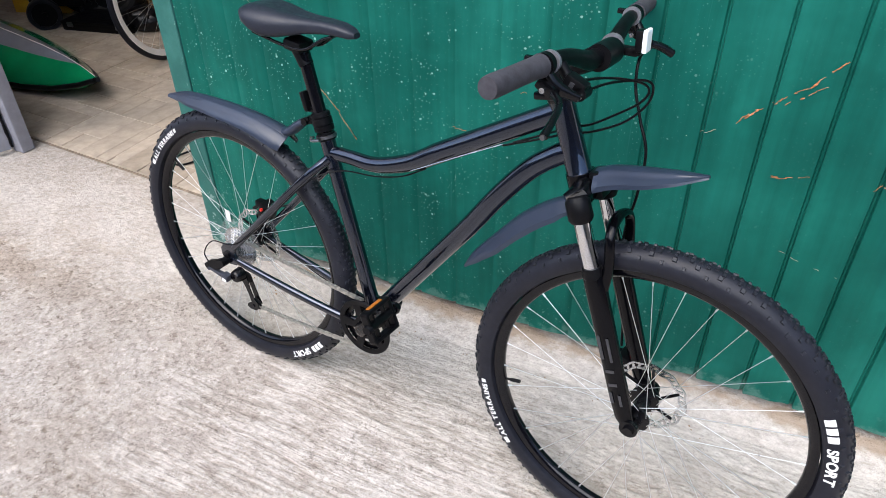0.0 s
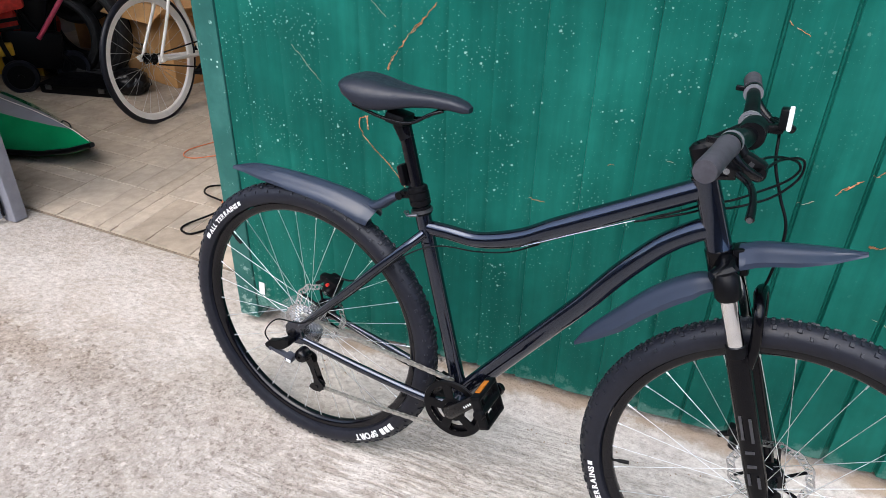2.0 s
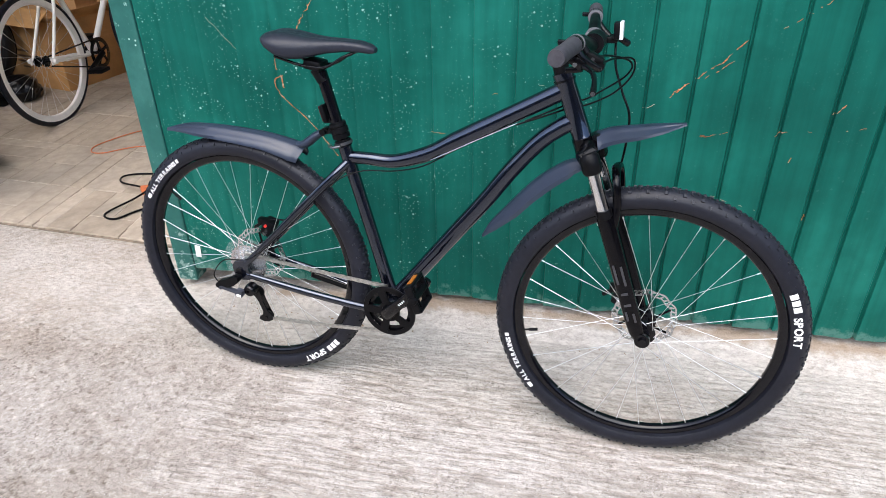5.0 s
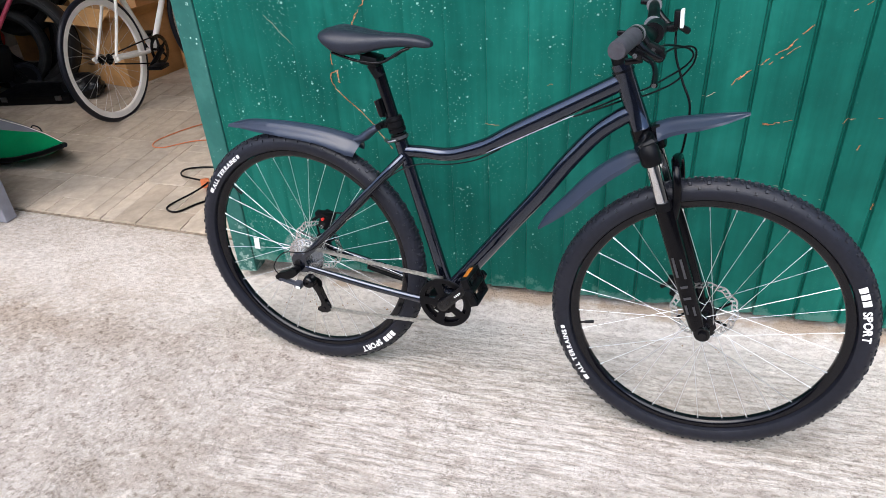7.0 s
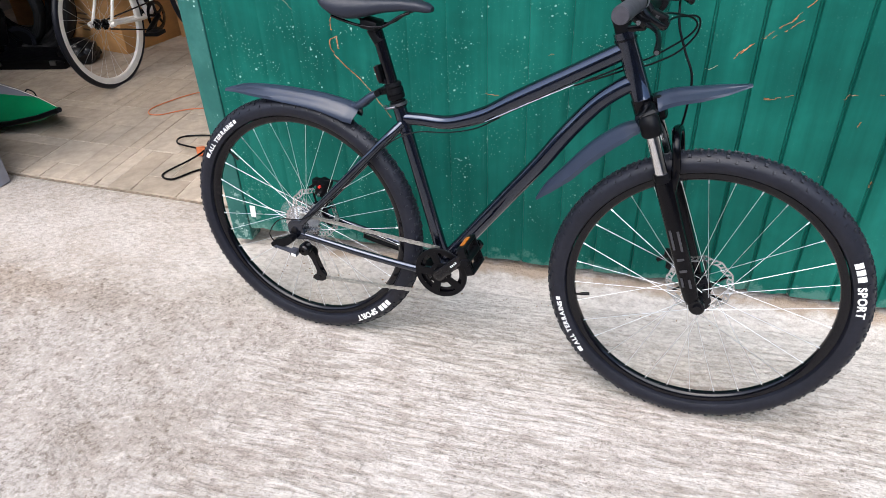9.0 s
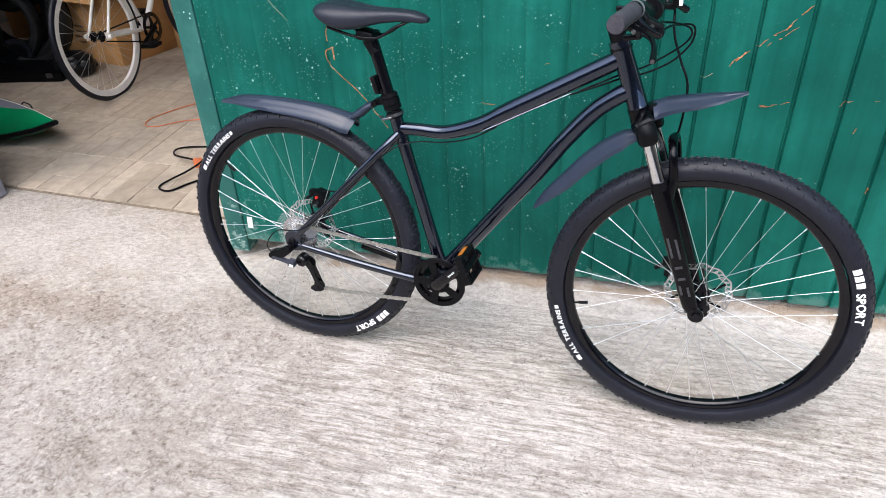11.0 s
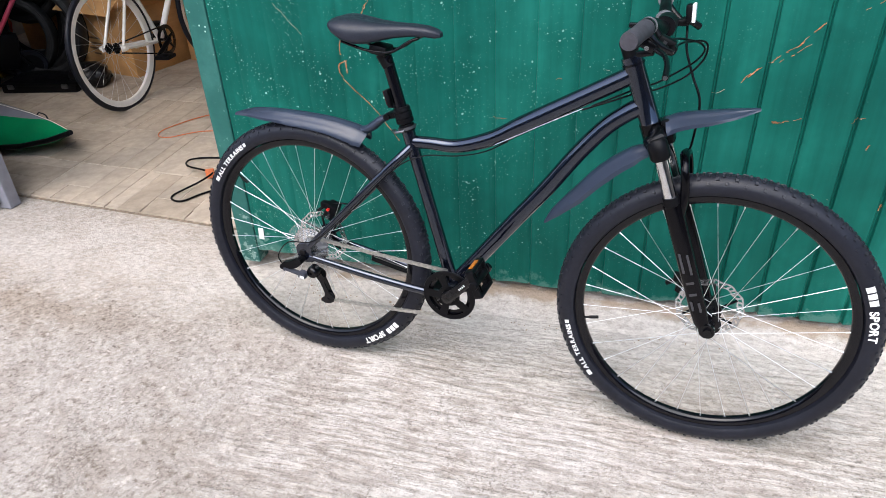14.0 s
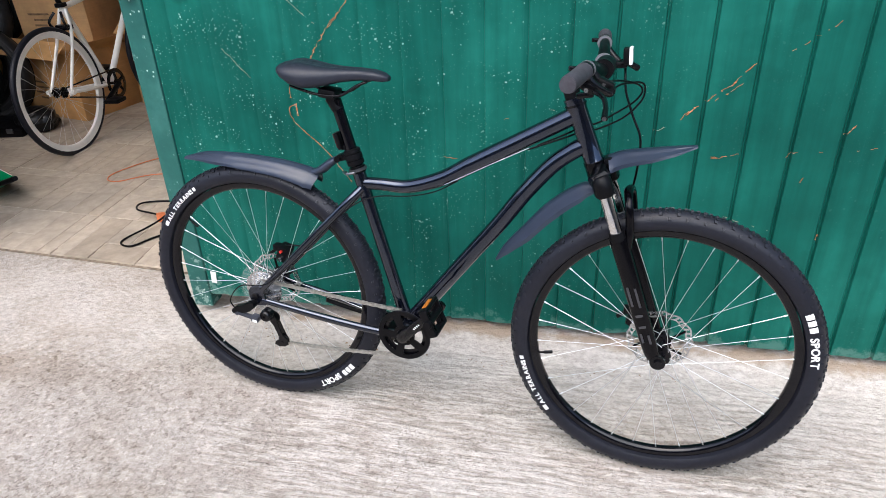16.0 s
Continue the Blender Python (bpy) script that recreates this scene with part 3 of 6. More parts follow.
# ---------------------------------------------------------------- structure
def structure(name, bm, material, label, category, smooth=False):
    return tagged(part(name, bm, material, None, "", smooth), label, category, kind="structure")


def make_ground():
    bm = bmesh.new()
    # a finer sheet near the bicycle, wide skirts out to the horizon
    xs = [-60, -20, -8] + [-5 + 0.25 * i for i in range(41)] + [8, 20, 60]
    ys = [-60, -20, -7] + [-4 + 0.25 * i for i in range(33)] + [7, 20, 60]
    grid = [[bm.verts.new((x, y, 0.003 * noise.noise((x * 1.3, y * 1.3, 0)) - 0.003 + 0.004 * min(1.0, max(0.0, (x - 0.4) / 0.6)) if -5 < x < 5 and -4 < y < 0.2 else -0.003)) for x in xs] for y in ys]
    for j in range(len(ys) - 1):
        for i in range(len(xs) - 1):
            bm.faces.new((grid[j][i], grid[j][i + 1], grid[j + 1][i + 1], grid[j + 1][i]))
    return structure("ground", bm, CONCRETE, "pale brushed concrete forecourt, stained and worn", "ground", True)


make_ground()

DOOR_L, DOOR_R, DOOR_B, DOOR_T = -0.289, 2.36, 0.048, 3.05
GATE_C = 1.034
RIB, RIB_AT, GATE_SCALE = 0.1201, 0.7416, 1 / 1.025


def make_green_gate():
    """The closed steel leaf: profiled sheet with narrow pressed grooves."""
    gate = tagged(new("gate_leaf"), "green painted profiled steel garage gate, scratched and paint-flecked", "gate")
    off = Vector((-GATE_C, 0, -DOOR_B))
    gate.matrix_world = Matrix.Translation((-off.x * GATE_SCALE, 0, (DOOR_B + 0.03) * GATE_SCALE + 0.005)) @ Matrix.Scale(GATE_SCALE, 4)
    k = math.floor((DOOR_L - RIB_AT) / RIB)
    profile = [(DOOR_L, 0.0)]

    def pressed(x):
        # the sheets towards the opening are pressed less deeply
        return float(np.interp(x, (0.20, 0.85, 1.25), (0.42, 0.50, 1.0)))

    while RIB_AT + RIB * k < DOOR_R + 0.1:
        x = RIB_AT + RIB * k
        for dx, dy in ((-0.050, 0.0035), (-0.020, 0.0062), (-0.0070, 0.0085), (-0.0034, 0.0142), (0.0012, 0.0150), (0.0032, 0.0015), (0.006, 0.0), (0.030, 0.0006)):
            if DOOR_L + 0.006 < x + dx < DOOR_R - 0.006:
                profile.append((x + dx, dy * pressed(x)))
        k += 1
    profile.append((DOOR_R, 0.0))
    zs = np.linspace(DOOR_B, DOOR_T, 60)
    bm = bmesh.new()
    rows = []
    for z in zs:
        row = []
        for x, y in profile:
            wob = 0.0016 * noise.noise((x * 3.1, z * 2.2, 3.0)) + 0.0008 * noise.noise((x * 11, z * 7, 9.0))
            ragged = 0.008 * noise.noise((x * 17, 0.0, 1.0)) + 0.004 * noise.noise((x * 61, 0.0, 4.0)) if z == zs[0] else 0.0
            row.append(bm.verts.new(Vector((x, y + wob, z + ragged)) + off))
        rows.append(row)
    back = [[bm.verts.new(v.co + Vector((0, 0.0012, 0))) for v in r] for r in (rows[0], rows[-1])]
    for a, b in zip(rows, rows[1:]):
        for i in range(len(profile) - 1):
            bm.faces.new((a[i], a[i + 1], b[i + 1], b[i]))
    for i in range(len(profile) - 1):
        bm.faces.new((rows[0][i], back[0][i], back[0][i + 1], rows[0][i + 1]))
        bm.faces.new((back[0][i], back[1][i], back[1][i + 1], back[0][i + 1]))
        bm.faces.new((rows[-1][i], rows[-1][i + 1], back[1][i + 1], back[1][i]))
    part("steel_sheet", bm, GREEN, gate)
    # stiffening frame behind the sheet
    for name, c, s in (("bottom_rail", (0.5 * (DOOR_L + DOOR_R), 0.045, DOOR_B + 0.03), (DOOR_R - DOOR_L - 0.1, 0.04, 0.04)),
                       ("top_rail", (0.5 * (DOOR_L + DOOR_R), 0.045, DOOR_T - 0.04), (DOOR_R - DOOR_L - 0.1, 0.04, 0.04)),
                       ("stile", (DOOR_L + 0.03, 0.045, 0.5 * (DOOR_B + DOOR_T)), (0.04, 0.04, DOOR_T - DOOR_B - 0.02)),
                       ("stile", (DOOR_R - 0.03, 0.045, 0.5 * (DOOR_B + DOOR_T)), (0.04, 0.04, DOOR_T - DOOR_B - 0.02))):
        bm = bmesh.new()
        block(bm, Vector(c) + off, s, bevel=0.003)
        part(name, bm, STRIP, gate, smooth=False)
    # scratches down to rusted steel: ragged ribbons a fraction of a millimetre proud
    rnd = random.Random(5)

    def scratch(points, width, broken, paint=RUST):
        path = smooth_path([(x, -0.0022, z) for x, z in points], 26)
        bm = bmesh.new()
        for strand in range(max(1, min(4, int(width / 0.0011)))):
            last = None
            seed = rnd.uniform(0, 50)
            for i, q in enumerate(path):
                keep = noise.noise((q.x * 38 + seed, q.z * 38, 2.0)) > broken + 0.12 + 0.10 * strand
                d = path[min(i + 1, len(path) - 1)] - path[max(i - 1, 0)]
                side = Vector((-d.z, 0, d.x)).normalized()
                blob = max(0.0, noise.noise((q.x * 70, q.z * 70 + seed, 6.0)) - 0.25)
                w = 0.0004 + 0.0006 * rnd.random() + width * 0.8 * blob
                q = q + side * (noise.noise((q.x * 45 + seed, q.z * 45, 8.0)) * width * (0.7 if broken == -1 else 1.3) + noise.noise((q.x * 160 + seed, q.z * 160, 3.0)) * 0.0016)
                q.y = groove_y(q.x) - 0.0022
                cur = (bm.verts.new(q + side * w + off), bm.verts.new(q - side * w + off)) if keep else None
                if cur and last:
                    bm.faces.new((last[0], last[1], cur[1], cur[0]))
                last = cur
        tagged(part("rust_scratch", bm, paint, gate, smooth=False), "orange rusted scratch through the green paint" if paint is RUST else "thin pale scratch in the green paint", kind="stuff")

    def groove_y(x):
        u = (x - RIB_AT + RIB / 2) % RIB - RIB / 2
        return pressed(x - u) * float(np.interp(u, (-0.0925, -0.050, -0.020, -0.007, -0.0034, 0.0012, 0.0032, 0.006, 0.030), (0.0006, 0.0035, 0.0062, 0.0085, 0.0142, 0.0150, 0.0015, 0.0, 0.0006)))

    scratch([(1.283, 0.785), (1.307, 0.811), (1.338, 0.833), (1.373, 0.867), (1.398, 0.882), (1.414, 0.901), (1.452, 0.943)], 0.0042, -0.22)
    scratch([(1.35, 0.832), (1.392, 0.862), (1.43, 0.89)], 0.0022, -0.1)
    scratch([(1.298, 0.798), (1.312, 0.813)], 0.007, -1)
    scratch([(1.19, 0.735), (1.235, 0.757), (1.283, 0.785)], 0.0016, 0.0, PALESCRATCH)
    scratch([(1.376, 0.680), (1.398, 0.681), (1.467, 0.696), (1.482, 0.693)], 0.0028, -0.1)
    scratch([(1.378, 0.682), (1.396, 0.680)], 0.0065, -1)
    scratch([(1.568, 0.687), (1.592, 0.706), (1.66, 0.710)], 0.0030, 0.0)
    scratch([(1.700, 0.759), (1.719, 0.785), (1.74, 0.80)], 0.0026, -0.2)
    scratch([(0.46, 1.204), (0.40, 1.145), (0.323, 1.056), (0.287, 1.016), (0.259, 0.983), (0.230, 0.941), (0.222, 0.922)], 0.0056, -0.25)
    scratch([(0.151, 0.852), (0.142, 0.83), (0.146, 0.808)], 0.0060, -1)
    scratch([(0.160, 0.792), (0.159, 0.774), (0.163, 0.752)], 0.0070, -1)
    scratch([(0.158, 0.79), (0.135, 0.775), (0.138, 0.745), (0.166, 0.712), (0.218, 0.663), (0.262, 0.612), (0.314, 0.541)], 0.0034, -1)
    scratch([(0.037, 1.223), (0.108, 1.164), (0.176, 1.093), (0.247, 1.028)], 0.0013, -0.5, PALESCRATCH)
    scratch([(-0.056, 0.953), (-0.008, 0.898), (0.021, 0.863)], 0.0020, -0.6, PALESCRATCH)
    scratch([(1.09, 1.138), (1.142, 1.108), (1.180, 1.083)], 0.0030, 0.0)
    scratch([(1.53, 0.975), (1.546, 0.985), (1.573, 1.005), (1.64, 1.06)], 0.0022, 0.0)
    scratch([(0.60, 0.640), (0.66, 0.640)], 0.0035, 0.05)
    scratch([(0.80, 0.768), (0.815, 0.768)], 0.0030, -0.3)
    scratch([(0.93, 0.80), (0.99, 0.80), (1.02, 0.797)], 0.0024, 0.1, PALESCRATCH)
    scratch([(1.70, 0.44), (1.703, 0.46)], 0.0045, -1)
    scratch([(1.62, 0.62), (1.625, 0.635)], 0.0030, -1)
    scratch([(1.44, 0.50), (1.53, 0.475), (1.58, 0.46)], 0.0020, 0.0, PALESCRATCH)
    scratch([(1.74, 0.72), (1.80, 0.73)], 0.0025, 0.0)
    scratch([(1.66, 1.14), (1.664, 1.17)], 0.0035, -0.5)
    # a blank white sticker low on the sheet
    bm = bmesh.new()
    block(bm, Vector((-0.262, -0.004, 0.123)) + off, (0.021, 0.0012, 0.048), Matrix.Rotation(0.06, 3, "Y"), 0.0004)
    part("sticker", bm, WHITEPRINT, gate, "small blank white sticker", smooth=False)
    # hinge knuckle on the seam
    bm = bmesh.new()
    for z0, z1 in ((1.10, 1.13), (1.132, 1.162), (1.164, 1.20)):
        rod(Vector((-0.327, -0.020, z0)) + off, Vector((-0.327, -0.020, z1)) + off, 0.012, 16, bm)
    part("hinge", bm, STRIP, gate, "paint-clogged steel hinge")
    return gate


make_green_gate()


def make_gate_sill():
    """Cement smeared up to the foot of the gate, uneven, running out towards the opening."""
    bm = bmesh.new()
    rows = []
    n = 110
    for i in range(n + 1):
        x = -0.27 + 2.66 * i / n
        rise = 0.060 * min(1.0, max(0.0, (x + 0.05) / 0.50)) ** 0.8
        row = []
        for y, k in ((-0.115, -0.12), (-0.085, 0.06), (-0.055, 0.28), (-0.025, 0.58), (0.005, 0.86), (0.030, 1.0), (0.10, 1.02), (0.24, 1.0), (0.30, -0.2)):
            wob = 0.010 * noise.noise((x * 4.0, y * 9.0, 5.0)) + 0.005 * noise.noise((x * 17.0, y * 20.0, 2.0))
            row.append(bm.verts.new((x, y + 0.6 * wob, rise * k + wob * 0.45 * min(1.0, rise * 25) - 0.0045)))
        rows.append(row)
    for a, b in zip(rows, rows[1:]):
        for k in range(len(a) - 1):
            bm.faces.new((a[k], b[k], b[k + 1], a[k + 1]))
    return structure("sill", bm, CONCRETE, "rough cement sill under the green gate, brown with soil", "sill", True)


make_gate_sill()


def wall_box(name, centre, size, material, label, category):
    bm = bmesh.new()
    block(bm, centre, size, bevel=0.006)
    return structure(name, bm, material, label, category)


wall_box("door_post_1", (-0.3215, 0.030, 1.53), (0.073, 0.07, 3.01), STRIP, "weathered green steel gate post beside the opening", "post")
wall_box("door_post_2", (-1.662, 0.200, 1.53), (0.066, 0.060, 3.06), GREYSTEEL, "grey painted steel gate post", "post")
# Lintel is out of view, its height chosen to admit more daylight.
wall_box("lintel", (-0.65, 0.14, 3.23), (6.8, 0.3, 0.34), PLASTER, "unseen plastered lintel, set high to let daylight into the garage", "wall")
# Unseen second opening between these walls, added to bring daylight into the garage.
wall_box("wall_front_1", (-1.802, 0.222, 1.70), (0.206, 0.085, 3.40), PLASTER, "unseen plastered pier beside an added opening that brightens the garage", "wall")
# Low wall added out of view so the kayak stays in shade.
wall_box("wall_front_4", (-2.377, 0.222, 0.55), (0.935, 0.085, 1.10), PLASTER, "unseen low wall under the added opening, keeps its light off the kayak", "wall")
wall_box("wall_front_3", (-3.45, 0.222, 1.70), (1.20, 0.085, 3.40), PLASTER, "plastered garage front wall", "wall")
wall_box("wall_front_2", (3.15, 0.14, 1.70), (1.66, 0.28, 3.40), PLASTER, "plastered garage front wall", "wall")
wall_box("wall_west", (-4.10, 2.03, 1.70), (0.2, 3.52, 3.40), PLASTER, "bare plastered garage side wall", "wall")
wall_box("wall_east", (2.45, 2.03, 1.70), (0.2, 3.50, 3.40), LIMEWASH, "limewashed garage side wall", "wall")
wall_box("wall_back", (-1.2, 3.88, 1.70), (7.40, 0.2, 3.40), LIMEWASH, "limewashed garage back wall", "wall")
# Unseen walls, added to cut low sky out of the light and reflections.
wall_box("wall_yard_1", (0.0, -7.2, 1.7), (16.0, 0.25, 3.4), UNSEEN_WALL, "unseen dark wall added across the forecourt to block low sky light", "wall")
wall_box("wall_yard_2", (8.1, -3.5, 1.7), (0.25, 7.2, 3.4), UNSEEN_WALL, "unseen dark side wall added to block low sky light", "wall")
wall_box("wall_yard_3", (-8.1, -3.5, 1.2), (0.25, 7.2, 2.4), UNSEEN_WALL, "unseen dark side wall added to block low sky light", "wall")
wall_box("ceiling", (-1.1, 2.0, 3.47), (7.8, 4.0, 0.14), CEIL, "dusty boarded garage ceiling", "ceiling")


def make_white_leaf():
    """The other leaf, swung open: white panel in a grey steel frame."""
    leaf = tagged(new("gate_leaf"), "open white steel gate leaf with a grey frame", "gate")
    d = Vector((-0.39, -0.92, 0)).normalized()
    leaf.matrix_world = Matrix(((d.x, -d.y, 0, -1.690), (d.y, d.x, 0, 0.160), (0, 0, 1, 0.02), (0, 0, 0, 1)))
    # local x along the leaf away from its hinge side, local y out of its outer face, z up
    w, h, b = 1.15, 2.96, 0.064
    for name, c, s in (("stile", (b / 2, 0, h / 2), (b, 0.034, h)), ("stile", (w - b / 2, 0, h / 2), (b, 0.034, h)),
                       ("rail", (w / 2, 0, b / 2), (w - 2 * b, 0.034, b)), ("rail", (w / 2, 0, h - b / 2), (w - 2 * b, 0.034, b))):
        bm = bmesh.new()
        block(bm, c, s, bevel=0.004)
        part(name, bm, GREYSTEEL, leaf, smooth=False)
    bm = bmesh.new()
    block(bm, (w / 2, 0.0, h / 2), (w - 2 * b, 0.018, h - 2 * b), bevel=0.002)
    part("panel", bm, WHITEPANEL, leaf, "white sheet panel", smooth=False)
    bm = bmesh.new()
    block(bm, (0.055, 0.021, 0.535), (0.095, 0.010, 0.135), bevel=0.003)
    rod((0.012, 0.026, 0.475), (0.012, 0.026, 0.595), 0.009, 12, bm)
    part("hinge_plate", bm, GREYSTEEL, leaf, "grey welded hinge plate", smooth=False)
    bm = bmesh.new()
    block(bm, (0.020 + w / 2, 0.016, 0.535), (w - 0.10, 0.012, 0.10), bevel=0.003)
    part("cross_rail", bm, GREYSTEEL, leaf, smooth=False)
    # foam squeezed out along the foot of the panel and into its corner
    bm = bmesh.new()
    pts = [(b + 0.004, 0.012, 0.130), (b + 0.006, 0.013, 0.095), (b + 0.004, 0.013, b + 0.008)] + [(b + 0.01 + 0.016 * i, 0.012, b + 0.004 + 0.004 * noise.noise((i * 0.9, 3.0, 1.0))) for i in range(1, 34)]
    tube(bm, pts, [0.003, 0.006] + [0.007 + 0.004 * noise.noise((i * 1.3, 0.0, 7.0)) for i in range(len(pts) - 2)], 10)
    part("sealant", bm, WHITEPANEL, leaf, "crumpled pale sealant bead")
    bm = bmesh.new()
    block(bm, (0.205, 0.0095, h / 2), (0.002, 0.001, h - 2 * b - 0.02))
    part("panel_seam", bm, MATTE, leaf, smooth=False)
    bm = bmesh.new()
    n = 160
    tube(bm, [(-0.005 + 0.003 * noise.noise((i * 0.7, 1.0, 0.0)), 0.016, 0.01 + (h - 0.02) * i / n) for i in range(n + 1)], [0.006 + 0.0028 * noise.noise((i * 1.1, 5.0, 0.0)) for i in range(n + 1)], 8)
    part("seal", bm, MATTE, leaf, "ragged black rubber seal")
    return leaf


make_white_leaf()


# ---------------------------------------------------------------- bicycles
WHEEL_R, TYRE_R = 0.338, 0.0272


def make_wheel(name, bike, at, rim_mat, drive, tyre_mat=TYRE, deep=0.0, knobs=True, spokes=32, valve_at=None, mid=None, minor=TYRE_R, spoke_mat=SPOKE, steer=0.0):
    """Rim with tyre, spokes, hub. drive: a rear wheel with sprockets on the -Y side."""
    mid = mid or WHEEL_R
    rim_out, rim_in = mid - minor + 0.006, mid - minor - 0.013 - deep
    bm = bmesh.new()
    hw = 0.0135
    lathe(bm, [(rim_out, -hw), (rim_out, -hw + 0.003), (rim_out - 0.008, -hw + 0.004), (rim_out - 0.008, hw - 0.004), (rim_out, hw - 0.003), (rim_out, hw),
               (rim_out - 0.010, hw), (rim_in + 0.003, 0.009), (rim_in, 0.005), (rim_in, -0.005), (rim_in + 0.003, -0.009), (rim_out - 0.010, -hw)], 128)
    rim = part(name, bm, rim_mat, bike, "", at=at)
    rim.rotation_euler = (0, 0, steer)
    bm = bmesh.new()
    prof = []
    for i in range(17):
        a = radians(-128 + 256 * i / 16)
        prof.append((mid + minor * math.cos(a) * 1.0, minor * math.sin(a)))
    prof += [(mid - minor + 0.007, 0.010), (mid - minor + 0.007, -0.010)]
    lathe(bm, prof, 128)
    tyre = part("tyre", bm, tyre_mat, rim, "black rubber tyre")
    if knobs:
        rnd = random.Random(3)
        bm = bmesh.new()
        rows = []
        for ang, size, count in ((60, (0.0048, 0.0056, 0.0034), 58), (38, (0.0056, 0.0080, 0.0046), 58), (21, (0.0050, 0.0062, 0.0040), 84), (7, (0.0052, 0.0066, 0.0042), 84)):
            rows += [(-ang, size, count, 0.5 * (ang in (38, 7))), (ang, size, count, 0.5 * (ang in (60, 21)))]
        for ang, size, count, shift in rows:
            a = radians(ang)
            for k in range(count):
                t = (k + shift) * 2 * math.pi / count
                rot = Matrix.Rotation(-t, 3, "Y") @ Matrix.Rotation(a, 3, "Z")
                lift = 0.0004
                r = mid + (minor + lift) * math.cos(a)
                c = Matrix.Rotation(-t, 3, "Y") @ Vector((r, (minor + lift) * math.sin(a), 0))
                vs = []
                for dx, dy, dz in ((-1, -1, -1), (-1, 1, -1), (-1, 1, 1), (-1, -1, 1), (1, -0.75, -0.7), (1, 0.75, -0.7), (1, 0.75, 0.7), (1, -0.75, 0.7)):
                    vs.append(bm.verts.new(c + rot @ Vector((dx * size[2] * 0.5, dy * size[0] * 0.8, dz * size[1] * 0.55))))
                for f in ((4, 5, 6, 7), (0, 1, 5, 4), (1, 2, 6, 5), (2, 3, 7, 6), (3, 0, 4, 7)):
                    bm.faces.new([vs[i] for i in f])
        part("tread", bm, TREAD, rim, "black knobby tread", smooth=False)
    # hub
    bm = bmesh.new()
    fl, fy = 0.029, 0.031
    near_y = -0.018 if drive else -fy
    lathe(bm, [(0.006, near_y - 0.012), (0.014, near_y - 0.012), (0.015, near_y - 0.003), (fl, near_y - 0.002), (fl, near_y + 0.002), (0.016, near_y + 0.006),
               (0.0145, 0.0), (0.016, fy - 0.006), (fl, fy - 0.002), (fl, fy + 0.002), (0.015, fy + 0.003), (0.014, fy + 0.012), (0.006, fy + 0.012)], 40)
    part("hub", bm, BLACK, rim, "black alloy hub")
    bm = bmesh.new()
    rod((0, -0.073, 0), (0, 0.073, 0), 0.005, 14, bm)
    rod((0, -0.074, 0), (0, -0.064, 0), 0.0105, 6, bm)
    rod((0, 0.064, 0), (0, 0.074, 0), 0.0105, 6, bm)
    part("axle", bm, BLACK, rim)
    # spokes, laced across three; one mesh each side and direction
    per = spokes // 2
    protos = {}
    for sidey, sgn in ((near_y, 0), (fy, 1)):
        for lean in (1, -1):
            a0, a1 = 0.0, lean * radians(62)
            y0 = sidey + (0.003 if lean > 0 else -0.003)
            p = Vector((fl * 0.88 * math.cos(a1), y0, fl * 0.88 * math.sin(a1)))
            q = Vector((rim_in + 0.004, (-0.002 if sgn == 0 else 0.002), 0))
            bm = bmesh.new()
            rod(p, q, 0.00070, 6, bm)
            rod(q + (p - q).normalized() * 0.013, q, 0.0017, 6, bm)
            protos[(sgn, lean)] = bm
    for k in range(spokes):
        sgn, lean = k % 2, 1 if (k // 2) % 2 else -1
        t = (k + 0.5) * 2 * math.pi / spokes
        key = (sgn, lean)
        if isinstance(protos[key], bmesh.types.BMesh):
            protos[key] = part("spoke", protos[key], spoke_mat, rim, "thin steel spoke")
            protos[key].rotation_euler = (0, -t, 0)
        else:
            shared("spoke", protos[key], rim, (0, 0, 0), (0, -t, 0))
    if valve_at is not None:
        a = radians(valve_at)
        d = Vector((math.cos(a), 0, math.sin(a)))
        bm = bmesh.new()
        rod(d * (rim_in + 0.004), d * (rim_in - 0.018), 0.0028, 10, bm)
        rod(d * (rim_in - 0.012), d * (rim_in - 0.034), 0.0042, 10, bm)
        part("valve", bm, MATTE, rim, "black valve with cap")
    return rim


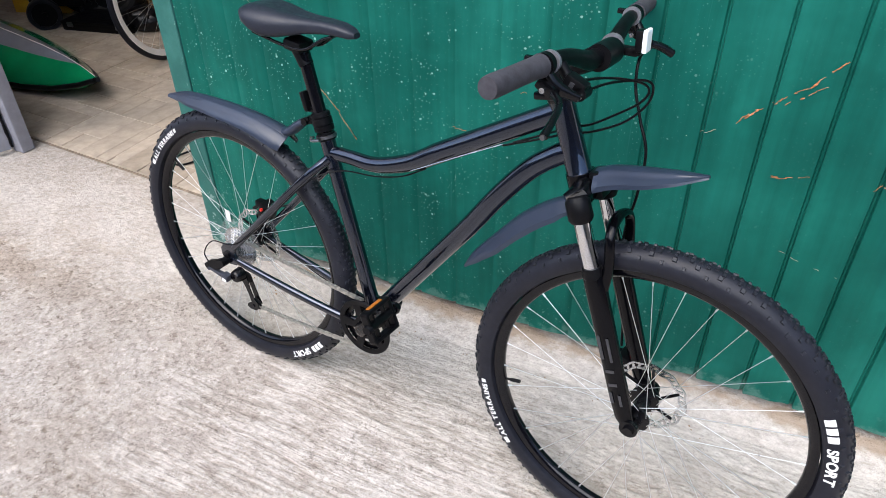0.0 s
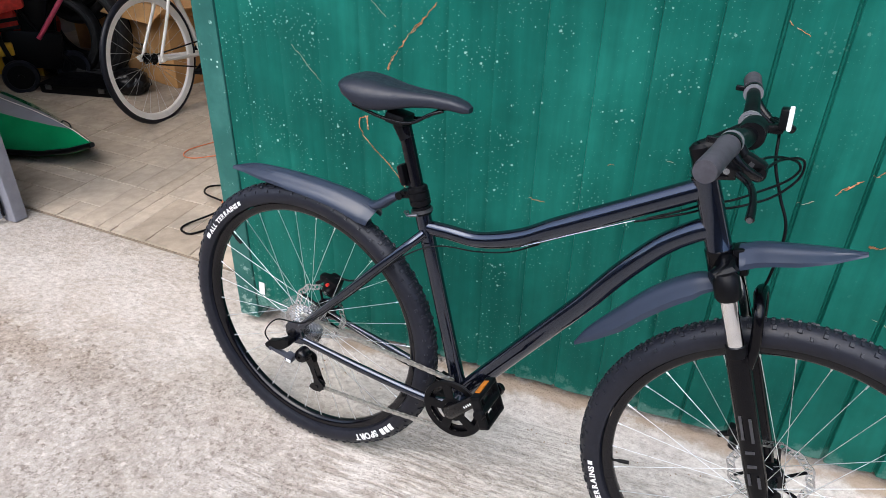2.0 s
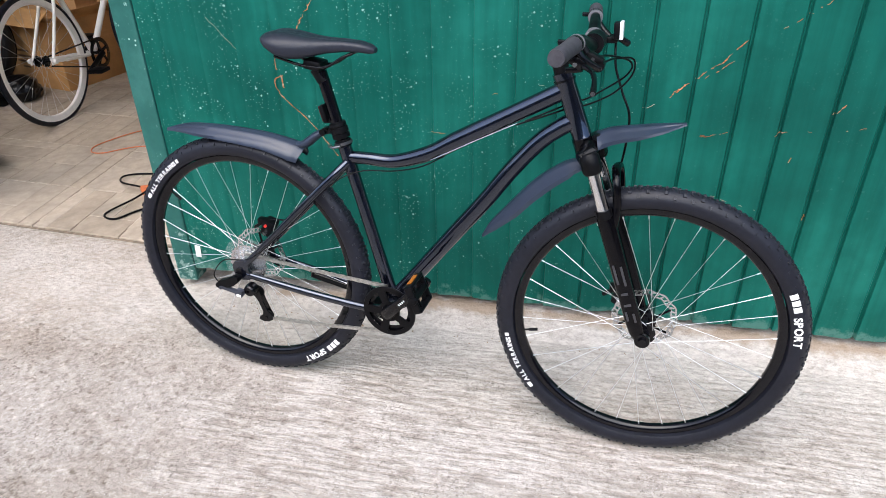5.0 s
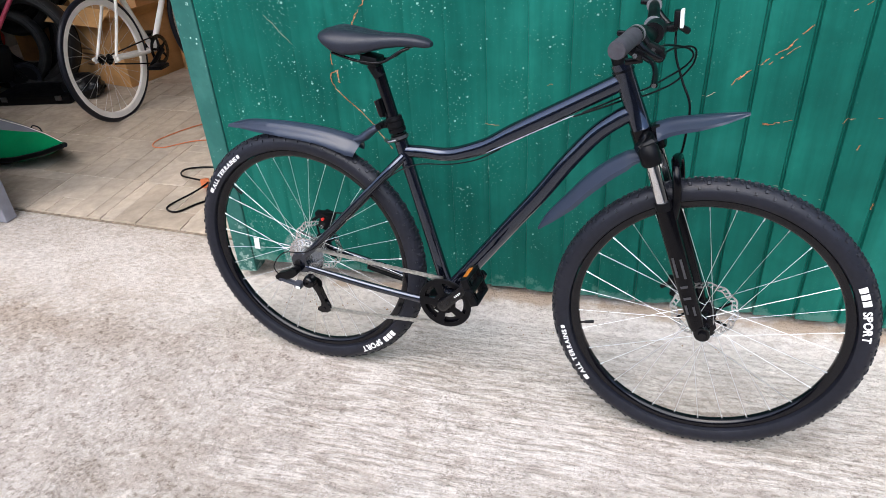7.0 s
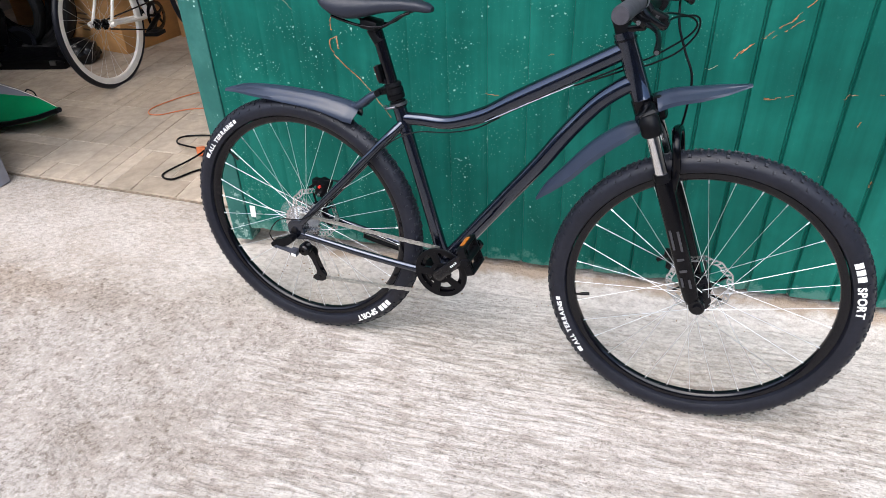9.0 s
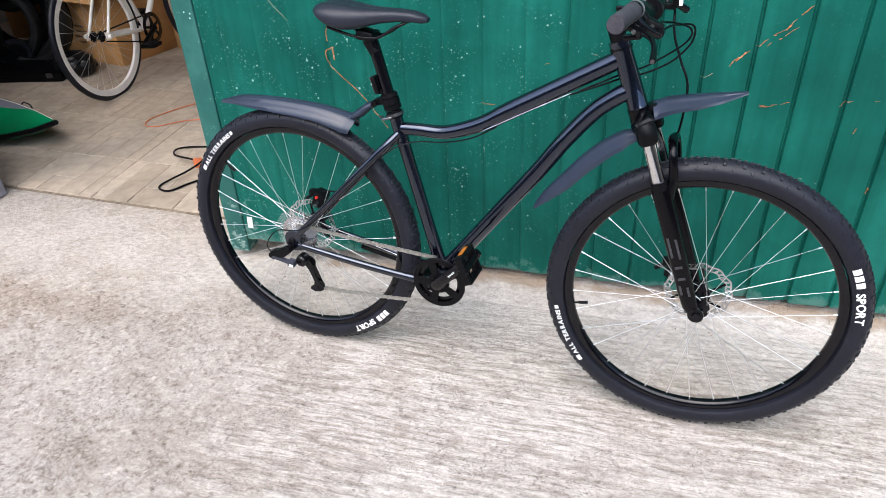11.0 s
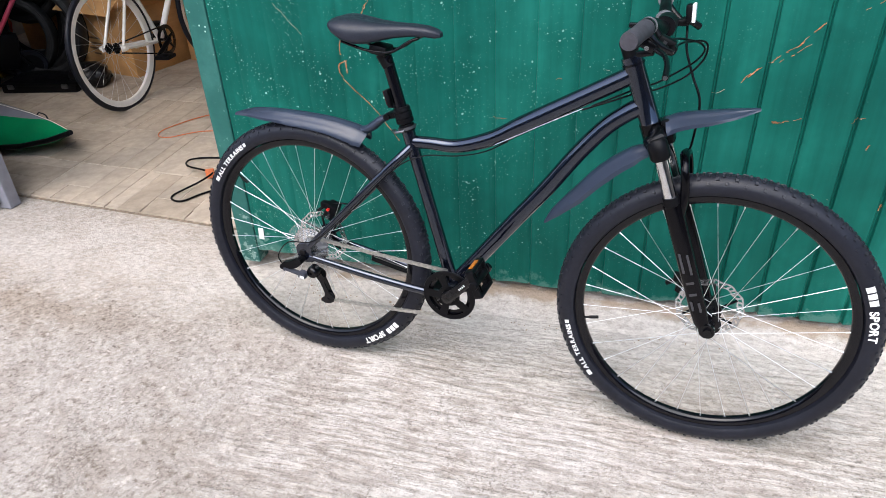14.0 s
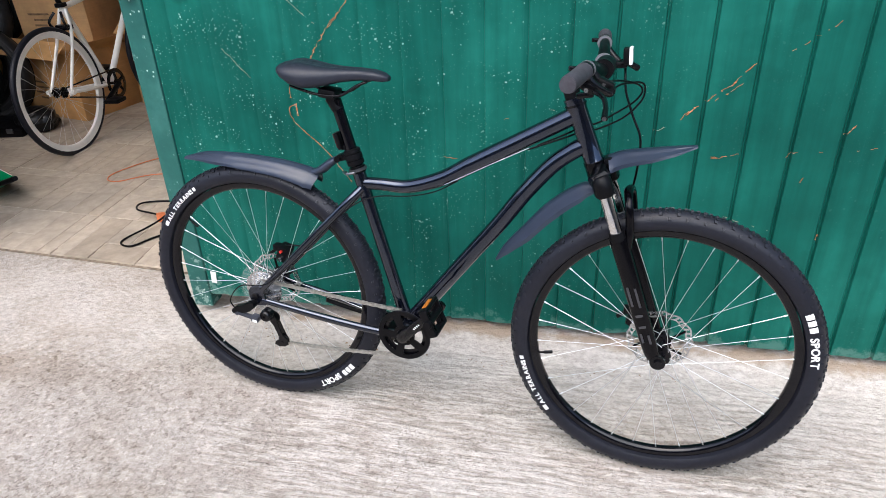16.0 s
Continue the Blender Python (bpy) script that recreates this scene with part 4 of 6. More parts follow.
def make_rotor(rim, y, r=0.080):
    """Disc brake rotor: wavy outer and inner bands joined by slanted bridges, with oval holes between."""
    n = 144
    bm = bmesh.new()

    def band(lo, hi, wave, phase):
        lay = []
        for yy in (y - 0.0009, y + 0.0009):
            lay.append([[bm.verts.new(((q + wave * math.cos(12 * 2 * math.pi * i / n + phase)) * math.cos(2 * math.pi * i / n), yy, (q + wave * math.cos(12 * 2 * math.pi * i / n + phase)) * math.sin(2 * math.pi * i / n))) for i in range(n)] for q in (lo, hi)])
        a, c = lay
        for i in range(n):
            k = (i + 1) % n
            bm.faces.new((a[0][i], a[0][k], a[1][k], a[1][i]))
            bm.faces.new((c[0][i], c[1][i], c[1][k], c[0][k]))
            bm.faces.new((a[1][i], a[1][k], c[1][k], c[1][i]))
            bm.faces.new((a[0][i], c[0][i], c[0][k], a[0][k]))
    band(r - 0.0050, r - 0.0005, 0.0018, 0.0)
    band(r - 0.0165, r - 0.0125, 0.0018, 0.0)
    for k in range(36):
        t0, t1 = 2 * math.pi * k / 36, 2 * math.pi * (k + 0.45) / 36
        block(bm, (((r - 0.0088) * math.cos((t0 + t1) / 2)), y, (r - 0.0088) * math.sin((t0 + t1) / 2)), (0.0115, 0.0017, 0.0052), Matrix.Rotation(-(t0 + t1) / 2 + 0.5, 3, "Y"))
    rotor = part("brake_rotor", bm, STEEL, rim, "drilled steel disc brake rotor", smooth=False)
    bm = bmesh.new()
    for k in range(6):
        a = k * math.pi / 3
        p = Vector((0.021 * math.cos(a), y, 0.021 * math.sin(a)))
        q = Vector(((r - 0.013) * math.cos(a + 0.5), y, (r - 0.013) * math.sin(a + 0.5)))
        rod(p, q, 0.0032, 8, bm)
    lathe(bm, [(0.012, y - 0.003), (0.026, y - 0.003), (0.026, y + 0.003), (0.012, y + 0.003)], 32)
    part("rotor_carrier", bm, BLACK, rim)
    return rotor


def make_sidewall_print(rim, terrain_start, sport_start):
    y = -(TYRE_R + 0.0006)

    def hug(made):
        """Lays the letters on the bulge of the sidewall."""
        for v in made.verts:
            r = math.hypot(v.co.x, v.co.z) - WHEEL_R
            v.co.y = -math.sqrt(max(1e-6, TYRE_R ** 2 - r * r)) - 0.0013 - (0.0004 if v.co.y < y else 0)
    bm = bmesh.new()
    ring_bar(bm, WHEEL_R + 0.001, radians(terrain_start), radians(2.6), 0.011, y)
    end = ring_text(bm, "ALL TERRAINS", 0.0165, WHEEL_R, radians(terrain_start - 3.3), y, 0.10, 1.12)
    ring_bar(bm, WHEEL_R + 0.001, end - radians(0.6), radians(1.6), 0.010, y)
    hug(bm)
    part("sidewall_lettering", bm, WHITEPRINT, rim, "white printed words on the sidewall", smooth=False)
    bm = bmesh.new()
    # maker's mark as three plain bars, then the word
    a = radians(sport_start)
    for k in range(3):
        ring_bar(bm, WHEEL_R + 0.001, a - k * radians(2.9), radians(2.3), 0.0175, y)
    ring_text(bm, "SPORT", 0.024, WHEEL_R - 0.001, a - radians(10.2), y, 0.06, 1.0)
    hug(bm)
    part("sidewall_lettering", bm, WHITEPRINT, rim, "bold white printed word on the sidewall", smooth=False)


YAW, LEAN_B = radians(-6.0), radians(4.5)
U = Vector((math.cos(YAW), math.sin(YAW), 0))
W0 = Vector((-math.sin(YAW), math.cos(YAW), 0))
V = Vector((0, 0, 1)) * math.cos(LEAN_B) + W0 * math.sin(LEAN_B)
W = W0 * math.cos(LEAN_B) - Vector((0, 0, 1)) * math.sin(LEAN_B)
HUB_H = 0.3645
HUB = Vector((0.1394, -0.3198, 0.338 * math.cos(LEAN_B) + 0.0262))
FOOT = HUB - V * HUB_H
BIKE_M = Matrix(((U.x, W.x, V.x, FOOT.x), (U.y, W.y, V.y, FOOT.y), (U.z, W.z, V.z, FOOT.z), (0, 0, 0, 1)))
UP = (0, 0, HUB_H)


def make_black_bicycle():
    bike = tagged(new("bicycle"), "black hardtail mountain bicycle leaning on the green gate", "bicycle")
    bike.matrix_world = BIKE_M

    def bp(name, bm, mat, label="", smooth=True, parent=None):
        return part(name, bm, mat, parent or bike, label, smooth, UP if parent is None else None)

    # ---- frame
    bm = bmesh.new()
    tube(bm, [(0.842, 0, 0.603), (0.850, 0, 0.583), (0.852, 0, 0.578), (0.876, 0, 0.519), (0.899, 0, 0.463), (0.901, 0, 0.458), (0.907, 0, 0.444)], [0.0232, 0.0232, 0.0222, 0.0222, 0.0226, 0.0250, 0.0250], 32)
    bp("head_tube", bm, PAINT, "gloss black head tube")
    bm = bmesh.new()
    tube(bm, smooth_path([(0.318, 0, 0.350), (0.375, 0, 0.352), (0.450, 0, 0.354), (0.538, 0, 0.384), (0.607, 0, 0.424), (0.673, 0, 0.462), (0.736, 0, 0.4985), (0.797, 0, 0.534), (0.841, 0, 0.5595), (0.862, 0, 0.572)], 7), [0.0165, 0.0165, 0.0175, 0.0195, 0.0215, 0.0215, 0.0208, 0.0205, 0.0205, 0.0205], 22, flat=0.92)
    bp("top_tube", bm, PAINT, "gloss black curved top tube")
    bm = bmesh.new()
    tube(bm, smooth_path([(0.446, 0, -0.034), (0.468, 0, -0.004), (0.545, 0, 0.0985), (0.617, 0, 0.194), (0.685, 0, 0.284), (0.746, 0, 0.372), (0.804, 0, 0.443), (0.850, 0, 0.482), (0.885, 0, 0.503)], 7), [0.0205, 0.0205, 0.0205, 0.0208, 0.0208, 0.0205, 0.0205, 0.0205], 22, flat=0.95)
    bp("down_tube", bm, PAINT, "gloss black curved down tube")
    st = lambda z: 0.440 - 0.2845 * (z + 0.065)
    bm = bmesh.new()
    tube(bm, [(st(z), 0, z) for z in (-0.06, 0.1, 0.25, 0.36, 0.392)], [0.0185, 0.0165, 0.0165, 0.0175, 0.0175], 20)
    bp("seat_tube", bm, PAINT, "gloss black seat tube")
    for s in (-1, 1):
        bm = bmesh.new()
        tube(bm, smooth_path([(0.326, s * 0.012, 0.340), (0.28, s * 0.040, 0.292), (0.16, s * 0.058, 0.166), (0.022, s * 0.064, 0.022)], 6), [0.011, 0.0105, 0.010, 0.009], 14)
        bp("seat_stay", bm, PAINT)
        bm = bmesh.new()
        tube(bm, smooth_path([(0.415, s * 0.030, -0.066), (0.36, s * 0.043, -0.062), (0.20, s * 0.056, -0.040), (0.02, s * 0.064, -0.012)], 6), [0.0125, 0.0115, 0.0115, 0.0095], 14, flat=0.8)
        bp("chain_stay", bm, PAINT)
        bm = bmesh.new()
        plate(bm, [(-0.022, 0.012), (-0.012, 0.026), (0.012, 0.034), (0.036, 0.034), (0.026, 0.010), (0.036, -0.012), (0.030, -0.026), (0.006, -0.030), (-0.012, -0.022), (-0.020, -0.006)], 0.007, s * 0.066)
        bmesh.ops.bevel(bm, geom=list(bm.edges), offset=0.0012, segments=1, affect="EDGES")
        bp("dropout", bm, PAINT, smooth=False)
    bm = bmesh.new()
    lathe(bm, [(0.010, -0.040), (0.021, -0.040), (0.0225, -0.035), (0.0225, 0.035), (0.021, 0.040), (0.010, 0.040)], 32)
    bmesh.ops.translate(bm, vec=(0.441, 0, -0.058), verts=bm.verts)
    bp("bottom_bracket", bm, PAINT)
    bm = bmesh.new()
    tube(bm, smooth_path([(0.58, -0.008, 0.384), (0.52, -0.008, 0.350), (0.45, -0.010, 0.331), (0.36, -0.020, 0.322), (0.29, -0.052, 0.285), (0.16, -0.070, 0.150), (0.05, -0.078, 0.052), (-0.034, -0.082, 0.034), (-0.076, -0.082, -0.016), (-0.066, -0.080, -0.047)], 8), 0.0017, 8)
    bp("shift_cable", bm, MATTE, "thin black shift cable")
    bm = bmesh.new()
    tube(bm, [(0.546, -0.014, 0.372), (0.651, -0.014, 0.430), (0.752, -0.014, 0.484)], 0.0008, 6)
    bp("bare_cable", bm, STEEL, "bare steel cable")
    # ---- wheels
    rear = make_wheel("rear_wheel", bike, UP, RIMBLACK, True, valve_at=143, steer=0.010)
    front = make_wheel("front_wheel", bike, (1.0942, -0.004, HUB_H + 0.005), RIMBLACK, False, valve_at=193, steer=0.019)
    make_sidewall_print(front, 221, 28.5)
    make_sidewall_print(rear, 151, -38)
    make_rotor(front, 0.046)
    make_rotor(rear, 0.046)
    # ---- sprockets
    for k, (r, y) in enumerate(((0.056, -0.0235), (0.049, -0.0275), (0.043, -0.0315), (0.037, -0.0355), (0.031, -0.0395), (0.026, -0.0435), (0.022, -0.0475))):
        bm = bmesh.new()
        n = int(r * 2 * math.pi / 0.0127)
        out = []
        for i in range(n * 4):
            a = 2 * math.pi * i / (n * 4)
            out.append(((r + (0.0022, 0.0012, -0.0022, 0.0012)[i % 4]) * math.cos(a), (r + (0.0022, 0.0012, -0.0022, 0.0012)[i % 4]) * math.sin(a)))
        inner = [((r - 0.010) * math.cos(2 * math.pi * i / (n * 4)), (r - 0.010) * math.sin(2 * math.pi * i / (n * 4))) for i in range(n * 4)]
        v = [[bm.verts.new((x, y + dy, z)) for x, z in ring] for dy in (-0.001, 0.001) for ring in (inner, out)]
        m = n * 4
        for i in range(m):
            j = (i + 1) % m
            bm.faces.new((v[0][i], v[0][j], v[1][j], v[1][i]))
            bm.faces.new((v[2][i], v[3][i], v[3][j], v[2][j]))
            bm.faces.new((v[1][i], v[1][j], v[3][j], v[3][i]))
            bm.faces.new((v[0][i], v[2][i], v[2][j], v[0][j]))
        part("sprocket", bm, STEEL, rear, "bright steel sprocket", smooth=False)
    bm = bmesh.new()
    lathe(bm, [(0.012, -0.0205), (0.076, -0.0205), (0.079, -0.0215), (0.076, -0.0222), (0.012, -0.0222)], 64)
    part("spoke_protector", bm, CLEAR, rear, "clear plastic spoke protector disc")
    bm = bmesh.new()
    lathe(bm, [(0.008, -0.052), (0.0165, -0.052), (0.0165, -0.024), (0.008, -0.024)], 32)
    part("freewheel_body", bm, CHAIN, rear)
    # ---- crankset
    cx, cz = 0.446, -0.050
    cr = tagged(part("crankset", lathe(bmesh.new(), [(0.006, -0.075), (0.017, -0.075), (0.019, -0.068), (0.019, -0.050), (0.014, -0.045), (0.006, -0.045)], 32), BLACK, bike, "black steel crankset", at=(cx, 0, HUB_H + cz)))
    bm = bmesh.new()
    prof = [(0.061, -0.060), (0.073, -0.061), (0.0745, -0.058), (0.073, -0.055), (0.061, -0.056)]
    lathe(bm, prof, 72)
    lathe(bm, [(0.020, -0.061), (0.030, -0.061), (0.030, -0.056), (0.020, -0.056)], 40)
    for k in range(5):
        a = radians(38 + 72 * k)
        d = Vector((math.cos(a), 0, math.sin(a)))
        t = Vector((-d.z, 0, d.x))
        vs = [bm.verts.new(d * r + t * w + Vector((0, y, 0))) for y in (-0.0605, -0.0565) for r, w in ((0.024, -0.009), (0.024, 0.009), (0.063, 0.012), (0.063, -0.012))]
        for f in ((0, 1, 2, 3), (7, 6, 5, 4), (0, 4, 5, 1), (1, 5, 6, 2), (2, 6, 7, 3), (3, 7, 4, 0)):
            bm.faces.new([vs[i] for i in f])
    part("chain_guard", bm, MATTE, cr, "black plastic chain guard ring", smooth=False)
    bm = bmesh.new()
    n = 34
    ring = [[bm.verts.new((r * math.cos(2 * math.pi * i / (n * 2)), y, r * math.sin(2 * math.pi * i / (n * 2)))) for i in range(n * 2) for r in [rr + (0.003 if (i % 2 and rr > 0.06) else 0)]] for y in (-0.051, -0.048) for rr in (0.050, 0.064)]
    for i in range(n * 2):
        j = (i + 1) % (n * 2)
        bm.faces.new((ring[0][i], ring[0][j], ring[1][j], ring[1][i]))
        bm.faces.new((ring[2][i], ring[3][i], ring[3][j], ring[2][j]))
        bm.faces.new((ring[1][i], ring[1][j], ring[3][j], ring[3][i]))
        bm.faces.new((ring[0][i], ring[2][i], ring[2][j], ring[0][j]))
    part("chainring", bm, BLACK, cr, smooth=False)
    ca = radians(48)
    for s, a in ((-1, ca), (1, ca + math.pi)):
        d = Vector((math.cos(a), 0, math.sin(a)))
        L = 0.170
        bm = bmesh.new()
        tube(bm, [d * q + Vector((0, s * y, 0)) for q, y in ((-0.012, 0.070), (0.0, 0.072), (0.05, 0.078), (0.12, 0.085), (L, 0.089), (L + 0.012, 0.089))], [0.013, 0.018, 0.0145, 0.0125, 0.0145, 0.009], 16, flat=0.62)
        arm = part("crank_arm", bm, BLACK, cr, "black crank arm")
        if s < 0:
            bm = bmesh.new()
            for k in range(4):
                block(bm, d * (0.062 + 0.0065 * k) + Vector((0, -0.0915, 0)), (0.0028, 0.0008, 0.0052), Matrix.Rotation(-a, 3, "Y"))
            part("arm_decal", bm, WHITEPRINT, arm, "white printed mark as plain bars", smooth=False)
            bm = bmesh.new()
            rod((0, -0.080, 0), (0, -0.0745, 0), 0.0085, 16, bm)
            part("crank_bolt", bm, STEEL, cr, "steel crank bolt")
        # platform pedal, tilted
        end = d * L
        tilt = Matrix.Rotation(radians(-112 if s < 0 else 18), 3, "Y")
        cy = s * 0.143
        bm = bmesh.new()
        tube(bm, [end + Vector((0, s * y, 0)) for y in (0.089, 0.106, 0.110, 0.176, 0.180, 0.190)], [0.0075, 0.0075, 0.0110, 0.0100, 0.0130, 0.0100], 14)
        pedal = part("pedal", bm, MATTE, bike, "black plastic platform pedal", at=(cx, 0, HUB_H + cz))
        for dx in (-0.033, 0.033):
            bm = bmesh.new()
            block(bm, end + tilt @ Vector((dx, 0, 0)) + Vector((0, cy, 0)), (0.009, 0.080, 0.022), tilt, 0.003)
            part("tread_bar", bm, MATTE, pedal, smooth=False)
            bm = bmesh.new()
            block(bm, end + tilt @ Vector((dx * 1.15, 0, 0.001)) + Vector((0, cy, 0)), (0.003, 0.044, 0.011), tilt, 0.001)
            part("reflector", bm, AMBER, pedal, "amber pedal reflector", smooth=False)
        for dy in (-0.037, -0.018, 0.018, 0.037):
            bm = bmesh.new()
            wide = abs(dy) > 0.03
            block(bm, end + Vector((0, cy + dy, 0)), (0.068, 0.009, 0.020) if wide else (0.064, 0.004, 0.012), tilt, 0.003 if wide else 0.001)
            part("cross_bar", bm, MATTE, pedal, smooth=False)
    # ---- chain
    def chain_run(a, b, sag):
        a, b = Vector(a), Vector(b)
        n = int((b - a).length / 0.0127)
        bm = bmesh.new()
        for i in range(n):
            p0 = a.lerp(b, i / n) - Vector((0, 0, sag * 4 * (i / n) * (1 - i / n)))
            p1 = a.lerp(b, (i + 1) / n) - Vector((0, 0, sag * 4 * ((i + 1) / n) * (1 - (i + 1) / n)))
            d = (p1 - p0)
            turn = d.to_track_quat("X", "Z").to_matrix()
            wide = 0.0036 if i % 2 else 0.0024
            for s in (-1, 1):
                block(bm, (p0 + p1) / 2 + turn @ Vector((0, s * wide, 0)), (d.length * 1.25, 0.001, 0.0078), turn)
            rod(p0 + turn @ Vector((0, -0.0042, 0)), p0 + turn @ Vector((0, 0.0042, 0)), 0.0032, 8, bm)
        return bm
    chain = chain_run((0.004, -0.0355, 0.037), (cx - 0.010, -0.0495, cz + 0.070), 0.002)
    low = chain_run((0.066, -0.045, -0.156), (cx + 0.004, -0.0495, cz - 0.070), 0.004)
    upper_run = bp("chain", chain, CHAIN, "oiled steel roller chain", smooth=False)
    part("lower_run", low, CHAIN, upper_run, smooth=False)
    # ---- rear derailleur
    bm = bmesh.new()
    rod((-0.004, -0.086, -0.020), (-0.004, -0.066, -0.020), 0.0115, 18, bm)
    plate(bm, [(0.004, -0.012), (0.006, -0.026), (-0.010, -0.040), (-0.034, -0.050), (-0.060, -0.052), (-0.066, -0.042), (-0.054, -0.030), (-0.030, -0.022), (-0.014, -0.012)], 0.014, -0.086)
    rod((-0.060, -0.094, -0.046), (-0.060, -0.070, -0.046), 0.0085, 16, bm)
    rd = bp("rear_derailleur", bm, MATTE, "black and silver rear derailleur")
    bm = bmesh.new()
    block(bm, (-0.026, -0.088, -0.056), (0.070, 0.012, 0.011), Matrix.Rotation(radians(10), 3, "Y"), 0.003)
    block(bm, (-0.020, -0.080, -0.064), (0.064, 0.010, 0.010), Matrix.Rotation(radians(9), 3, "Y"), 0.003)
    block(bm, (0.004, -0.086, -0.062), (0.022, 0.020, 0.020), Matrix.Rotation(radians(9), 3, "Y"), 0.004)
    for px, pz in ((-0.052, -0.052), (0.008, -0.062)):
        rod((px, -0.0965, pz), (px, -0.074, pz), 0.0048, 12, bm)
    bp("parallelogram", bm, plain("grey_alloy", (0.060, 0.066, 0.085), 0.35, 0.5, 0.1, 40.0), "grey alloy linkage", parent=rd)
    bm = bmesh.new()
    block(bm, (0.006, -0.0972, -0.066), (0.014, 0.001, 0.008), Matrix.Rotation(radians(9), 3, "Y"))
    bp("link_mark", bm, WHITEPRINT, "plain white mark", False, rd)
    bm = bmesh.new()
    lathe(bm, [(0.004, -0.082), (0.013, -0.082), (0.0165, -0.078), (0.0185, -0.070), (0.0185, -0.054), (0.004, -0.052)], 22)
    bmesh.ops.translate(bm, vec=(0.028, 0, -0.058), verts=bm.verts)
    plate(bm, [(0.018, -0.062), (0.044, -0.056), (0.050, -0.074), (0.054, -0.098), (0.066, -0.128), (0.078, -0.138), (0.080, -0.152), (0.070, -0.163), (0.050, -0.166), (0.036, -0.160), (0.040, -0.150), (0.054, -0.140), (0.048, -0.120), (0.038, -0.096), (0.026, -0.080)], 0.003, -0.056)
    plate(bm, [(0.024, -0.066), (0.040, -0.064), (0.064, -0.130), (0.074, -0.150), (0.058, -0.162), (0.048, -0.140)], 0.002, -0.038)
    rod((0.060, -0.060, -0.151), (0.060, -0.036, -0.151), 0.0045, 10, bm)
    bp("cage", bm, BLACK, "black pulley cage", False, rd)
    for px, pz in ((0.038, -0.072), (0.060, -0.151)):
        bm = bmesh.new()
        lathe(bm, [(0.004, -0.0475), (0.0165, -0.0475), (0.0185, -0.0455), (0.0165, -0.0435), (0.004, -0.0435)], 22)
        bmesh.ops.translate(bm, vec=(px, 0, pz), verts=bm.verts)
        bp("pulley", bm, MATTE, "", True, rd)
    # ---- kickstand, folded up on the far side
    bm = bmesh.new()
    tube(bm, [(0.145, 0.088, -0.058), (0.140, 0.088, -0.074), (0.160, 0.088, -0.078), (0.30, 0.078, -0.094), (0.385, 0.055, -0.10)], 0.0075, 12)
    block(bm, (0.385, 0.035, -0.094), (0.05, 0.05, 0.024), None, 0.004)
    bp("kickstand", bm, MATTE, "folded black kickstand")
    # ---- seat post and saddle
    bm = bmesh.new()
    tube(bm, [(st(z), 0, z) for z in (0.36, 0.45, 0.56)], 0.0146, 20)
    bp("seat_post", bm, RIMBLACK, "gloss black alloy seat post")
    bm = bmesh.new()
    tube(bm, [(st(0.378), 0, 0.378), (st(0.394), 0, 0.394)], 0.0200, 22)
    stack = ((0.3985, 0.0190), (0.3990, 0.0222), (0.4085, 0.0225), (0.4095, 0.0208), (0.4115, 0.0208), (0.4125, 0.0225), (0.4250, 0.0222), (0.4260, 0.0200), (0.4280, 0.0200), (0.4290, 0.0218), (0.4360, 0.0212), (0.4385, 0.0165))
    tube(bm, [(st(z), 0, z) for z, r in stack], [r for z, r in stack], 24)
    bp("post_collar", bm, MATTE, "black post collar")
    bm = bmesh.new()
    lathe(bm, [(0.0195, -0.0035), (0.0235, -0.0035), (0.0235, 0.0035), (0.0195, 0.0035)], 28)
    bmesh.ops.rotate(bm, cent=(0, 0, 0), matrix=Matrix.Rotation(radians(90), 3, "X"), verts=bm.verts)
    bmesh.ops.rotate(bm, cent=(0, 0, 0), matrix=Matrix.Rotation(radians(-16), 3, "Y"), verts=bm.verts)
    bmesh.ops.translate(bm, vec=(st(0.386), 0, 0.386), verts=bm.verts)
    tube(bm, smooth_path([(st(0.386) - 0.03, -0.010, 0.378), (st(0.386) - 0.018, -0.030, 0.380), (st(0.386) + 0.006, -0.030, 0.386)], 5), 0.0035, 8)
    sc = bp("seat_clamp", bm, DARKSTEEL, "dark steel quick-release seat clamp")
    bm = bmesh.new()
    rod((st(0.386) - 0.034, -0.012, 0.377), (st(0.386) - 0.020, -0.026, 0.379), 0.0042, 10, bm)
    bp("release_nut", bm, STEEL, "bright nut", parent=sc)
    # saddle shell lofted along its length
    prof = [(0.127, 0.030, 0.640, 0.630), (0.133, 0.048, 0.645, 0.625), (0.148, 0.060, 0.650, 0.613), (0.170, 0.064, 0.652, 0.599), (0.196, 0.062, 0.650, 0.590), (0.224, 0.054, 0.646, 0.591), (0.252, 0.044, 0.642, 0.597), (0.290, 0.032, 0.640, 0.606),
            (0.335, 0.026, 0.640, 0.612), (0.372, 0.023, 0.637, 0.613), (0.396, 0.018, 0.631, 0.611), (0.408, 0.010, 0.624, 0.613)]
    bm = bmesh.new()
    rings = []
    for x, hw, top, low in prof:
        h = top - low
        ring = []
        for k in range(20):
            a = 2 * math.pi * k / 20
            c, s = math.cos(a), math.sin(a)
            e = 0.62
            y = hw * math.copysign(abs(c) ** e, c)
            z = (top + low) / 2 + h / 2 * math.copysign(abs(s) ** (0.75 if s > 0 else 0.5), s)
            z -= 0.008 * (abs(y) / 0.074) ** 2 * (1 if s > 0 else 0.4)
            if s > 0.5:
                z -= 0.004 * math.exp(-(y / 0.010) ** 2) * (1 if 0.14 < x < 0.36 else 0)
            ring.append(bm.verts.new((x, y, z)))
